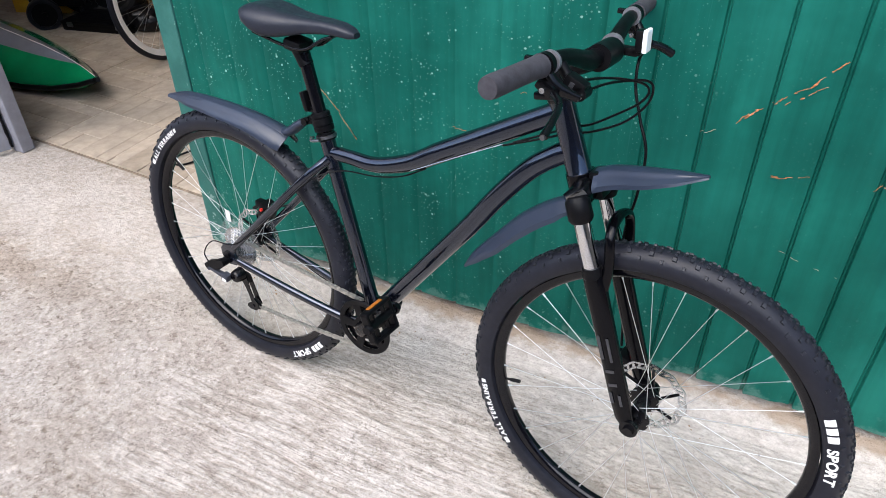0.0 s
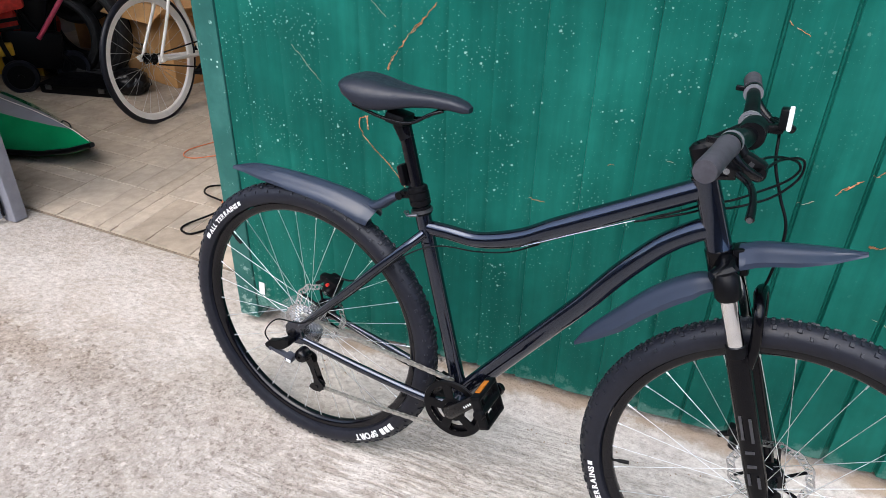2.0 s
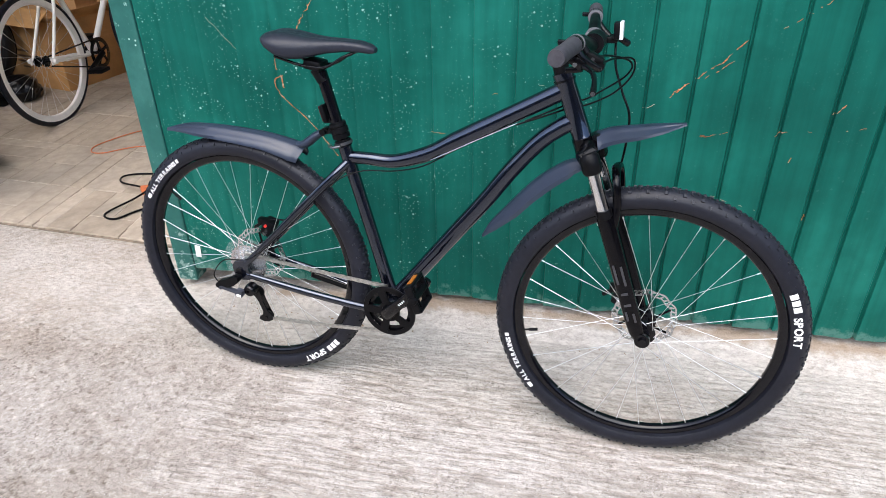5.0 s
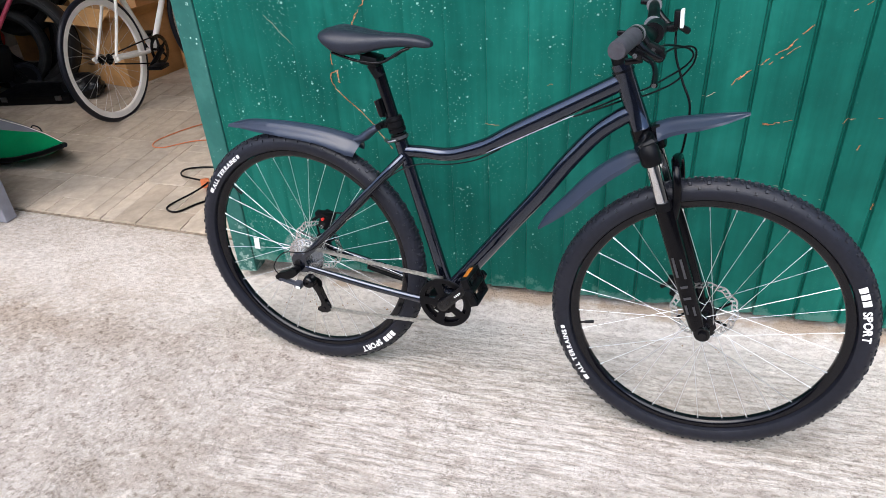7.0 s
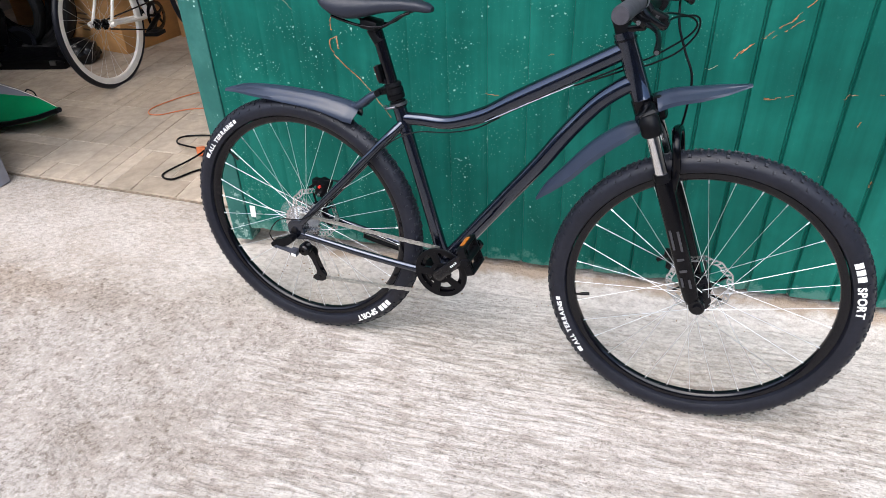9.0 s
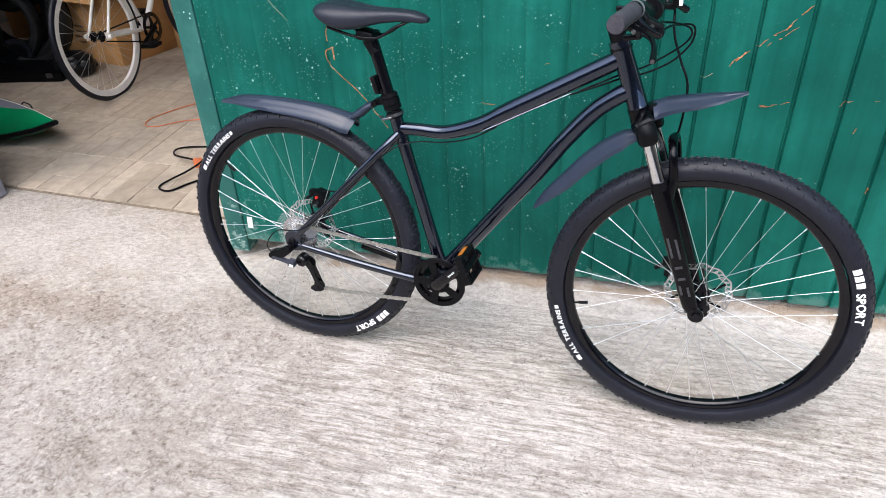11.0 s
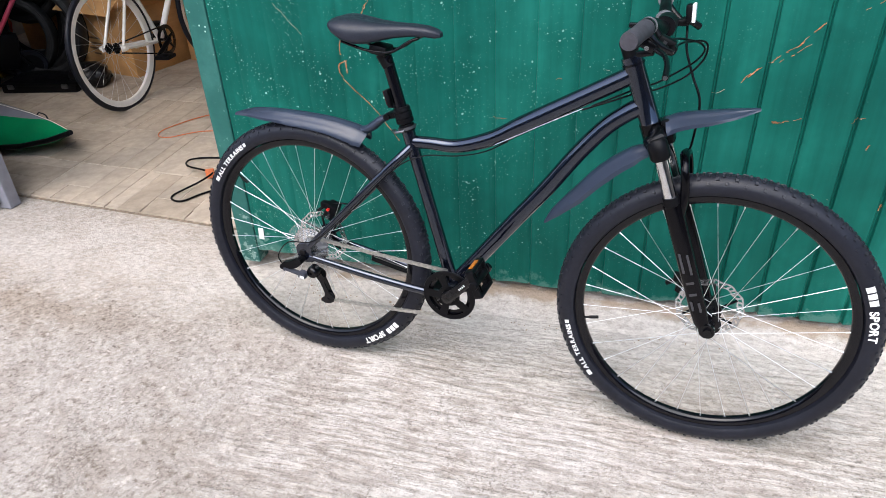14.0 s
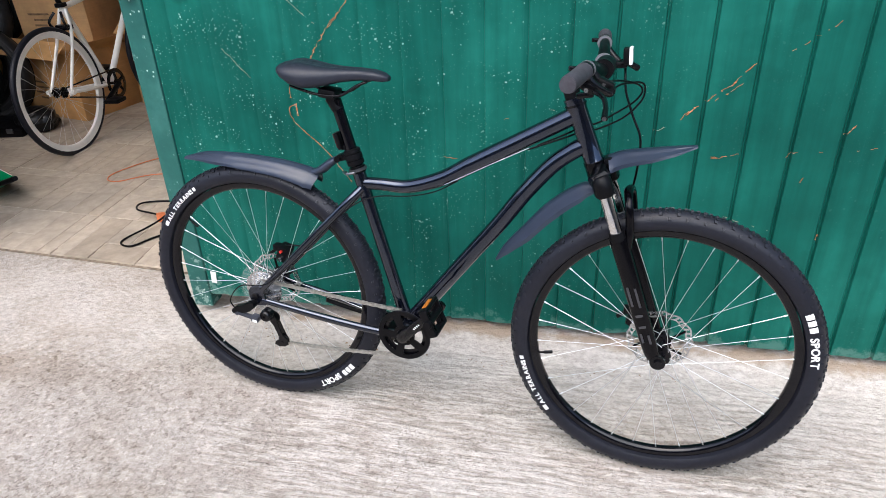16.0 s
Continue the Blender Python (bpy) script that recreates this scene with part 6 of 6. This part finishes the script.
    for k in range(5):
        d = Vector((math.cos(radians(20 + 72 * k)), 0, math.sin(radians(20 + 72 * k))))
        tube(bm, [d * 0.018 + Vector((0, -0.050, 0)), d * 0.068 + Vector((0, -0.048, 0))], [0.009, 0.0065], 8)
    bmesh.ops.translate(bm, vec=(0.405, 0, -0.065), verts=bm.verts)
    bp("chainring", bm, BLACK, "black chainring")
    for s, ang in ((-1, 200), (1, 20)):
        d = Vector((math.cos(radians(ang)), 0, math.sin(radians(ang))))
        c = Vector((0.405, 0, -0.065))
        bm = bmesh.new()
        tube(bm, [c + Vector((0, s * 0.062, 0)), c + d * 0.165 + Vector((0, s * 0.07, 0))], [0.016, 0.012], 12)
        block(bm, c + d * 0.165 + Vector((0, s * 0.12, 0)), (0.085, 0.09, 0.022), None, 0.006)
        bp("crank_arm", bm, MATTE, "black crank with pedal")
    bm = bmesh.new()
    tube(bm, [(0.0, -0.044, 0.026), (0.40, -0.047, 0.018)], 0.0042, 8)
    tube(bm, [(0.0, -0.044, -0.026), (0.40, -0.047, -0.148)], 0.0042, 8)
    bp("chain", bm, BLACK, "dark chain")
    bm = bmesh.new()
    tube(bm, smooth_path([(0.80, 0, 0.50), (0.79, 0, 0.56), (0.85, 0, 0.60)], 4), 0.014, 12)
    tube(bm, [(0.85, -0.26, 0.60), (0.85, 0.26, 0.60)], 0.013, 12, side=(1, 0, 0))
    bp("handlebar", bm, MATTE, "black flat handlebar")
    return bike


make_white_bicycle()


def make_kayak():
    kay = tagged(new("kayak"), "glossy green and grey kayak lying on the garage floor", "kayak")
    d = Vector((-0.985, 0.17, 0)).normalized()
    kay.matrix_world = Matrix(((d.x, -d.y, 0, -1.738), (d.y, d.x, 0, 0.71), (0, 0, 1, 0.0), (0, 0, 0, 1)))
    # s, half width, keel, gunwale, ridge
    secs = [(0.0, 0.005, 0.122, 0.138, 0.150), (0.10, 0.050, 0.070, 0.104, 0.180), (0.25, 0.115, 0.032, 0.074, 0.204), (0.45, 0.175, 0.012, 0.058, 0.219),
            (0.80, 0.245, 0.003, 0.050, 0.228), (1.2, 0.285, 0.002, 0.048, 0.232), (1.95, 0.290, 0.002, 0.048, 0.232)]
    cols = list(zip(*secs))
    fine = []
    for s in np.concatenate([np.linspace(0, 0.5, 20), np.linspace(0.56, 1.95, 16)]):
        fine.append((float(s), *[float(np.interp(s, cols[0], c)) for c in cols[1:]]))

    def side(s, hw, gun, top, u, sgn):
        return (s, sgn * hw * (1 - u ** 1.7), gun + (top - gun) * u)
    hull, low = [], [[], []]
    high = [[], []]
    for s, hw, keel, gun, top in fine:
        hull.append([(s, hw * c, keel + (gun - keel) * t) for c, t in ((-1.0, 1.0), (-0.96, 0.6), (-0.8, 0.25), (-0.45, 0.05), (0, 0), (0.45, 0.05), (0.8, 0.25), (0.96, 0.6), (1.0, 1.0))])
        cut = min(0.97, max(0.4, (0.184 + 0.004 * s - gun) / (top - gun)))
        for k, sgn in enumerate((-1, 1)):
            low[k].append([side(s, hw, gun, top, cut * q / 6, sgn) for q in range(7)])
            high[k].append([side(s, hw, gun, top, cut + (1 - cut) * q / 5, sgn) for q in range(6)])
    bm = bmesh.new()
    sheet_loft(bm, hull, 0.003)
    part("hull", bm, KGREEN, kay, "glossy dark green hull")
    for rows in low:
        bm = bmesh.new()
        sheet_loft(bm, rows, 0.002)
        part("deck_side", bm, KGREEN, kay, "glossy green deck side")
    for rows in high:
        bm = bmesh.new()
        sheet_loft(bm, rows, 0.002)
        part("deck_top", bm, KGREY, kay, "grey deck top")
    bm = bmesh.new()
    tube(bm, [(s, 0, top + 0.0005) for s, hw, keel, gun, top in fine], 0.0018, 8)
    part("ridge_seam", bm, WHITEFRAME, kay, "pale seam along the ridge")
    for sgn in (-1, 1):
        bm = bmesh.new()
        tube(bm, [(s - 0.004, sgn * (hw + 0.002), gun - 0.006) for s, hw, keel, gun, top in fine], 0.0135, 10)
        part("rub_strip", bm, MATTE, kay, "black rubbing strip")
    bm = bmesh.new()
    tube(bm, smooth_path([(0.13, -0.004, 0.186), (0.145, -0.006, 0.206), (0.185, -0.006, 0.212), (0.205, -0.004, 0.200)], 6), 0.0035, 8)
    part("grab_loop", bm, MATTE, kay, "black grab loop")
    return kay


make_kayak()


def make_box(x0, x1, y0, y1, z0, z1, material, label, turn=0.0, flaps=False):
    """A cardboard carton with walls, taped top and slightly bulged sides."""
    carton = tagged(new("cardboard_box"), label, "box", "stacked cartons")
    w, d, h = x1 - x0, y1 - y0, z1 - z0
    carton.matrix_world = pose((x0 + x1) / 2 - 0.025, (y0 + y1) / 2 + 0.046, z0, 0, 0, turn)
    bm = bmesh.new()
    block(bm, (0, 0, h / 2), (w, d, h), None, 0.004)
    bmesh.ops.subdivide_edges(bm, edges=bm.edges[:], cuts=3, use_grid_fill=True)
    for v in bm.verts:
        v.co += Vector((noise.noise(v.co * 5 + Vector((x0, 0, 0))), noise.noise(v.co * 5 + Vector((7, y0, 0))), 0)) * 0.008
    part("carton", bm, material, carton)
    if flaps:
        for k, (cx, cy, sx, sy, r, ax) in enumerate(((0, -d / 2 - 0.05, w, 0.14, -35, "X"), (w / 2 + 0.05, 0, 0.14, d, 35, "Y"))):
            bm = bmesh.new()
            block(bm, (cx, cy, h + 0.03), (sx, sy, 0.004), Matrix.Rotation(radians(-r), 3, ax), 0.001)
            part("flap", bm, material, carton, smooth=False)
    else:
        bm = bmesh.new()
        block(bm, (0, 0, h + 0.0015), (0.05, d * 0.98, 0.001), None, 0.0003)
        part("tape", bm, CARDLIGHT, carton, "strip of brown tape", smooth=False)
    bm = bmesh.new()
    for k in range(4):
        block(bm, (-w * 0.18 + 0.02 * (k % 2), -d / 2 - 0.006, h * 0.55 - 0.035 * k), (w * 0.3 - 0.03 * k, 0.001, 0.012), None)
    part("print_bar", bm, DIRT, carton, "faded printing as plain bars", smooth=False)
    return carton


make_box(-2.667, -2.127, 1.865, 2.335, 0.0, 0.44, CARD, "large brown cardboard box on the garage floor", -14, True)
make_box(-2.04, -1.56, 2.20, 2.70, 0.0, 0.52, CARD, "brown cardboard box with torn flaps", -4, True)
make_box(-2.70, -2.20, 2.05, 2.50, 0.446, 0.80, CARDLIGHT, "pale cardboard box stacked on another", 3)
make_box(-2.05, -1.56, 2.25, 2.75, 0.526, 0.90, CARDLIGHT, "pale cardboard box stacked on another", -3)
make_box(-2.9, -2.25, 2.45, 2.98, 0.0, 1.02, CARD, "tall brown cardboard box by the back wall", 2)
make_box(-2.1, -1.55, 2.80, 3.30, 0.0, 1.25, CARDLIGHT, "tall pale cardboard box by the back wall", -2)
make_box(-3.55, -3.05, 2.3, 2.9, 0.0, 0.75, CARD, "brown cardboard box in the corner", 5)


def make_loose_tyre(m, r, minor, label):
    bm = bmesh.new()
    prof = []
    for i in range(15):
        a = radians(-140 + 280 * i / 14)
        prof.append((r + minor * 0.9 * math.cos(a), minor * 1.15 * math.sin(a)))
    for i in range(15):
        a = radians(140 - 280 * i / 14)
        prof.append((r + minor * 0.78 * math.cos(a), minor * 0.98 * math.sin(a)))
    lathe(bm, prof, 64)
    ob = tagged(part("loose_tyre", bm, OLDTYRE), label, "tyre", "spare tyres against the cartons")
    bm = bmesh.new()
    for s in (-1, 1):
        for rr in (r - minor * 0.2, r + minor * 0.35):
            lathe(bm, [(rr, s * minor * 1.14), (rr + 0.006, s * minor * 1.18), (rr + 0.012, s * minor * 1.10)], 48, closed=True)
    part("sidewall_ridge", bm, OLDTYRE, ob, "raised sidewall ridge")
    ob.matrix_world = m
    return ob


for x, y, z, rx, rz, r, mn in ((-2.80, 1.74, 0.320, -6, 9, 0.275, 0.044), (-2.94, 1.85, 0.322, -7, 8, 0.278, 0.044), (-3.07, 1.96, 0.322, -8, 6, 0.278, 0.044), (-3.20, 2.07, 0.322, -8, 4, 0.278, 0.044),
                               (-3.02, 1.74, 0.270, -7, 20, 0.230, 0.040), (-3.02, 1.96, 0.62, -16, 8, 0.270, 0.046), (-3.12, 2.06, 0.66, -18, 6, 0.270, 0.046), (-3.06, 2.17, 0.70, -16, 4, 0.275, 0.050)):
    make_loose_tyre(pose(x - 0.025, y + 0.046, z, rx, 0, rz), r, mn, "dusty black tyre standing on edge" if z < 0.4 else "black tyre leaning on top of the others")


def make_bin_bag():
    """Crumpled black plastic sack, slumped on the floor."""
    bm = bmesh.new()
    bmesh.ops.create_icosphere(bm, subdivisions=4, radius=1.0)
    for v in bm.verts:
        q = v.co.copy()
        fold = 0.16 * noise.noise(q * 2.3) + 0.10 * abs(noise.noise(q * 5.1 + Vector((3, 0, 0)))) + 0.05 * abs(noise.noise(q * 11.0))
        q *= 1.0 - fold
        v.co = Vector((q.x * 0.13, q.y * 0.11, max(-0.02, q.z * 0.085 + 0.05)))
    ob = tagged(part("bin_bag", bm, BAG), "crumpled shiny black plastic sack on the floor", "bag")
    ob.matrix_world = pose(-2.42, 1.67, 0.030, 0, 0, 20)
    return ob


make_bin_bag()


def make_case():
    case = tagged(new("storage_case"), "low black plastic storage case on the floor", "case")
    case.matrix_world = pose(-2.70, 1.62, 0.0105, 0, 0, 12)
    bm = bmesh.new()
    block(bm, (0, 0, 0.024), (0.50, 0.30, 0.044), None, 0.01)
    part("body", bm, MATTE, case)
    bm = bmesh.new()
    block(bm, (0, 0, 0.054), (0.51, 0.31, 0.020), None, 0.008)
    part("lid", bm, MATTE, case)
    for x in (-0.18, 0.18):
        bm = bmesh.new()
        block(bm, (x, -0.158, 0.046), (0.04, 0.012, 0.030), None, 0.004)
        part("catch", bm, DARKSTEEL, case, "dark steel catch")
    return case


make_case()


def make_stroller():
    st = tagged(new("stroller"), "folded red and black stroller with a pink tube and small wheels", "stroller")
    st.matrix_world = pose(-3.020, 1.400, 0.0, 0, 0, 50)
    bm = bmesh.new()
    tube(bm, smooth_path([(0.150, 0.02, 0.318), (0.225, 0.02, 0.412), (0.31, 0.02, 0.52), (0.42, 0.02, 0.66)], 5), 0.014, 12)
    part("frame_tube", bm, PINK, st, "pink painted tube")
    bm = bmesh.new()
    tube(bm, smooth_path([(0.0, 0.03, 0.10), (-0.06, 0.03, 0.40), (0.02, 0.03, 0.78)], 5), 0.014, 12)
    tube(bm, smooth_path([(0.30, 0.10, 0.12), (0.12, 0.10, 0.40), (0.00, 0.10, 0.78)], 5), 0.014, 12)
    part("leg_tube", bm, MATTE, st)
    bm = bmesh.new()
    block(bm, (0.15, 0.15, 0.46), (0.16, 0.10, 0.40), Matrix.Rotation(radians(18), 3, "Y"), 0.04)
    block(bm, (0.10, 0.12, 0.24), (0.34, 0.10, 0.24), Matrix.Rotation(radians(10), 3, "Y"), 0.04)
    part("seat_fabric", bm, MATTE, st, "folded black fabric")
    bm = bmesh.new()
    block(bm, (-0.03, 0.085, 0.565), (0.28, 0.09, 0.19), Matrix.Rotation(radians(-14), 3, "Y"), 0.03)
    bmesh.ops.subdivide_edges(bm, edges=list(bm.edges), cuts=2, use_grid_fill=True)
    for v in bm.verts:
        v.co += Vector((0, 1, 1)) * 0.012 * noise.noise(v.co * 11)
    part("hood", bm, REDBAG, st, "folded red fabric hood")
    bm = bmesh.new()
    block(bm, (-0.04, 0.11, 0.405), (0.20, 0.05, 0.15), Matrix.Rotation(radians(-8), 3, "Y"), 0.015)
    lining = part("lining", bm, REDBAG, st, "red fabric lining")
    for z in (0.375, 0.425):
        bm = bmesh.new()
        block(bm, (-0.04, 0.078, z), (0.22, 0.022, 0.020), Matrix.Rotation(radians(-6), 3, "Y"), 0.004)
        part("strap", bm, MATTE, lining, "black webbing strap")
    bm = bmesh.new()
    block(bm, (-0.09, 0.075, 0.262), (0.18, 0.05, 0.080), None, 0.012)
    part("basket_panel", bm, YELLOW, st, "yellow plastic panel")
    for x, y in ((0.0, 0.0), (0.30, 0.12)):
        bm = bmesh.new()
        lathe(bm, [(0.075, y - 0.018), (0.095, y - 0.020), (0.103, y - 0.010), (0.103, y + 0.010), (0.095, y + 0.020), (0.075, y + 0.018)], 40)
        bmesh.ops.translate(bm, vec=(x, 0, 0.104), verts=bm.verts)
        w = part("wheel", bm, TYRE, st, "small black wheel")
        bm = bmesh.new()
        lathe(bm, [(0.010, y - 0.008), (0.080, y - 0.008), (0.080, y + 0.008), (0.010, y + 0.008)], 32)
        bmesh.ops.translate(bm, vec=(x, 0, 0.104), verts=bm.verts)
        for k in range(5):
            a = k * 2 * math.pi / 5
            rod((x, y, 0.104), (x + 0.078 * math.cos(a), y, 0.104 + 0.078 * math.sin(a)), 0.007, 8, bm)
        rod((x, y - 0.022, 0.104), (x, y + 0.022, 0.104), 0.018, 14, bm)
        part("wheel_spider", bm, MATTE, w)
    return st


make_stroller()


def make_clutter():
    tub = tagged(new("plastic_crate"), "yellow plastic crate on the floor", "crate")
    tub.matrix_world = pose(-3.42, 1.75, 0.0, 0, 0, 20)
    for name, c, s in (("side", (0, -0.13, 0.09), (0.40, 0.012, 0.16)), ("side", (0, 0.13, 0.09), (0.40, 0.012, 0.16)), ("end", (-0.194, 0, 0.09), (0.012, 0.25, 0.16)), ("end", (0.194, 0, 0.09), (0.012, 0.25, 0.16)), ("base", (0, 0, 0.008), (0.39, 0.25, 0.012))):
        bm = bmesh.new()
        block(bm, c, s, None, 0.004)
        part(name, bm, YELLOW, tub)
    bag = tagged(new("duffel_bag"), "red fabric bag lying on the crate", "bag")
    bag.matrix_world = pose(-3.42, 1.78, 0.17, 0, 0, 15)
    bm = bmesh.new()
    tube(bm, smooth_path([(-0.26, 0, 0.12), (-0.22, 0, 0.13), (0, 0, 0.14), (0.22, 0, 0.13), (0.26, 0, 0.12)], 5), [0.04, 0.11, 0.14, 0.11, 0.04], 18)
    for v in bm.verts:
        v.co += Vector((0, 1, 1)) * 0.012 * noise.noise(v.co * 9)
    part("bag_body", bm, REDBAG, bag)
    bm = bmesh.new()
    tube(bm, smooth_path([(-0.12, -0.10, 0.20), (-0.08, -0.14, 0.30), (0.08, -0.14, 0.30), (0.12, -0.10, 0.20)], 6), 0.010, 8)
    part("handle", bm, MATTE, bag, "black strap handle")


make_clutter()


def make_cord(name, points, r, material, label):
    bm = bmesh.new()
    tube(bm, smooth_path([(x - 0.025, y + 0.046, z + r) for x, y, z in points], 8), r, 8)
    return tagged(part(name, bm, material), label, "cord")


Z0 = 0.0125
make_cord("orange_cord", [(-1.02, 1.36, Z0), (-1.30, 1.30, Z0), (-1.44, 1.08, Z0), (-1.44, 0.97, Z0), (-1.36, 0.95, Z0), (-1.22, 1.06, Z0), (-0.95, 1.12, Z0)], 0.003, ORANGE, "thin orange cord looped on the garage floor")
bl = make_cord("shock_cord", [(-0.80, 0.78, Z0), (-0.99, 0.76, Z0), (-1.06, 0.70, Z0 + 0.01), (-1.02, 0.62, Z0 + 0.02), (-0.90, 0.575, Z0 + 0.03), (-0.84, 0.56, Z0 + 0.03), (-0.86, 0.48, Z0 + 0.02), (-0.93, 0.36, Z0), (-0.86, 0.325, Z0), (-0.80, 0.42, Z0), (-0.70, 0.52, Z0)], 0.0046, MATTE, "black elastic cord with an orange clip")
bm = bmesh.new()
block(bm, (-0.880, 0.606, 0.040), (0.040, 0.024, 0.044), Matrix.Rotation(radians(30), 3, "Z"), 0.008)
part("clip", bm, ORANGE, bl, "orange plastic clip")

# dirt swept along the foot of the gate
bm = bmesh.new()
rnd = random.Random(11)
for k in range(120):
    x, y = rnd.uniform(-0.2, 2.3), rnd.gauss(-0.105, 0.018)
    s = rnd.uniform(0.0008, 0.0026)
    bmesh.ops.create_icosphere(bm, subdivisions=0, radius=1.0, matrix=Matrix.Translation((x, y, s * 0.2 - 0.002)) @ Euler((rnd.random(), rnd.random(), rnd.random() * 6)).to_matrix().to_4x4() @ Matrix.Diagonal((s * 2, s * 1.4, s * 0.8, 1)))
tagged(part("dirt_crumbs", bm, DIRT, smooth=False), "brown dirt crumbs along the cement sill", "dirt", kind="stuff")


# ---------------------------------------------------------------- garage pavers
def make_pavers():
    """Square slabs, each scored into five blocks and laid at its own quarter turn."""
    floor = tagged(new("floor"), "worn beige concrete pavers on the garage floor", "floor", kind="structure")
    px, py, top, x_line, y_line = 0.4235, 0.437, 0.0115, -1.210, 0.640
    skew_x, skew_y = -0.045, -0.050

    def place(x, y):
        return Vector((x + skew_x * (y - 0.28), y + skew_y * (x + 1.58), 0))
    blocks = ((0.0, 0.0, 1.0, 0.17), (0.0, 0.17, 1.0, 0.45), (0.0, 0.45, 0.5, 0.73), (0.0, 0.73, 0.5, 1.0), (0.5, 0.45, 1.0, 1.0))
    meshes = {}
    rnd = random.Random(21)

    def piece(x0, y0, x1, y1, edge):
        """A chamfered block; joints round the slab are wider than the scored lines within it."""
        g = [0.0026 if e else 0.0011 for e in edge]
        lo, hi = (x0 + g[0], y0 + g[1]), (x1 - g[2], y1 - g[3])
        mid = place((x0 + x1) / 2, (y0 + y1) / 2)
        key = (round(x1 - x0, 3), round(y1 - y0, 3), tuple(edge))
        at = Vector((mid.x, mid.y, rnd.uniform(-0.0016, 0.0008)))
        turn = (rnd.gauss(0, 0.003), rnd.gauss(0, 0.003), rnd.gauss(0, 0.002))
        if key in meshes:
            return shared("paver", meshes[key], floor, at, turn)
        bm = bmesh.new()
        rings = []
        for inset, z in ((0.0, -0.012), (0.0, top - 0.0022), (0.0022, top)):
            rings.append([bm.verts.new(place(x, y) - mid + Vector((0, 0, z))) for x, y in ((lo[0] + inset, lo[1] + inset), (hi[0] - inset, lo[1] + inset), (hi[0] - inset, hi[1] - inset), (lo[0] + inset, hi[1] - inset))])
        for a, b in zip(rings, rings[1:]):
            for k in range(4):
                bm.faces.new((a[k], a[(k + 1) % 4], b[(k + 1) % 4], b[k]))
        bm.faces.new(rings[-1])
        meshes[key] = part("paver", bm, PAVER, floor, smooth=False, at=at)
        return meshes[key]

    first = 0.284
    for j in range(-1, 6):
        for i in range(-6, 3):
            turn = rnd.randrange(4)
            for u0, v0, u1, v1 in blocks:
                for _ in range(turn):
                    u0, v0, u1, v1 = 1 - v1, u0, 1 - v0, u1
                edge = [u0 < 0.001, v0 < 0.001, u1 > 0.999, v1 > 0.999]
                x0, x1 = x_line + px * (i + u0), x_line + px * (i + u1)
                y0, y1 = y_line + py * (j + v0), y_line + py * (j + v1)
                if y1 < first + 0.03 or x0 > -0.42 or x1 < -3.62:
                    continue
                if y0 < first:
                    y0, edge[1] = first, True
                piece(x0, y0, x1, y1, edge)
    b2 = bmesh.new()
    block(b2, (-1.98, 1.74, 0.0), (3.30, 2.84, 0.0172), None, 0.001)
    part("joint_sand", b2, SAND, floor, "pale sand in the joints", smooth=False)
    b2 = bmesh.new()
    ends = [place(x, first) for x in (-3.7, -0.33)]
    tube(b2, [ends[0] + Vector((0, -0.001, 0.0)), ends[1] + Vector((0, -0.001, 0.0))], 0.0045, 8)
    part("edge_joint", b2, JOINT, floor, "dirt-filled joint where the pavers end", smooth=False)
    # the rest of the floor, out of sight, in one slab
    for name, c, s in (("slab", (-1.78, 3.48, 0.003), (3.8, 0.60, 0.012)), ("slab", (-4.15, 2.0, 0.003), (1.0, 3.4, 0.012)), ("slab", (1.12, 2.0, 0.003), (2.5, 3.36, 0.012))):
        b2 = bmesh.new()
        block(b2, c, s, None, 0.002)
        part(name, b2, PAVER, floor, smooth=False)
    return floor


make_pavers()
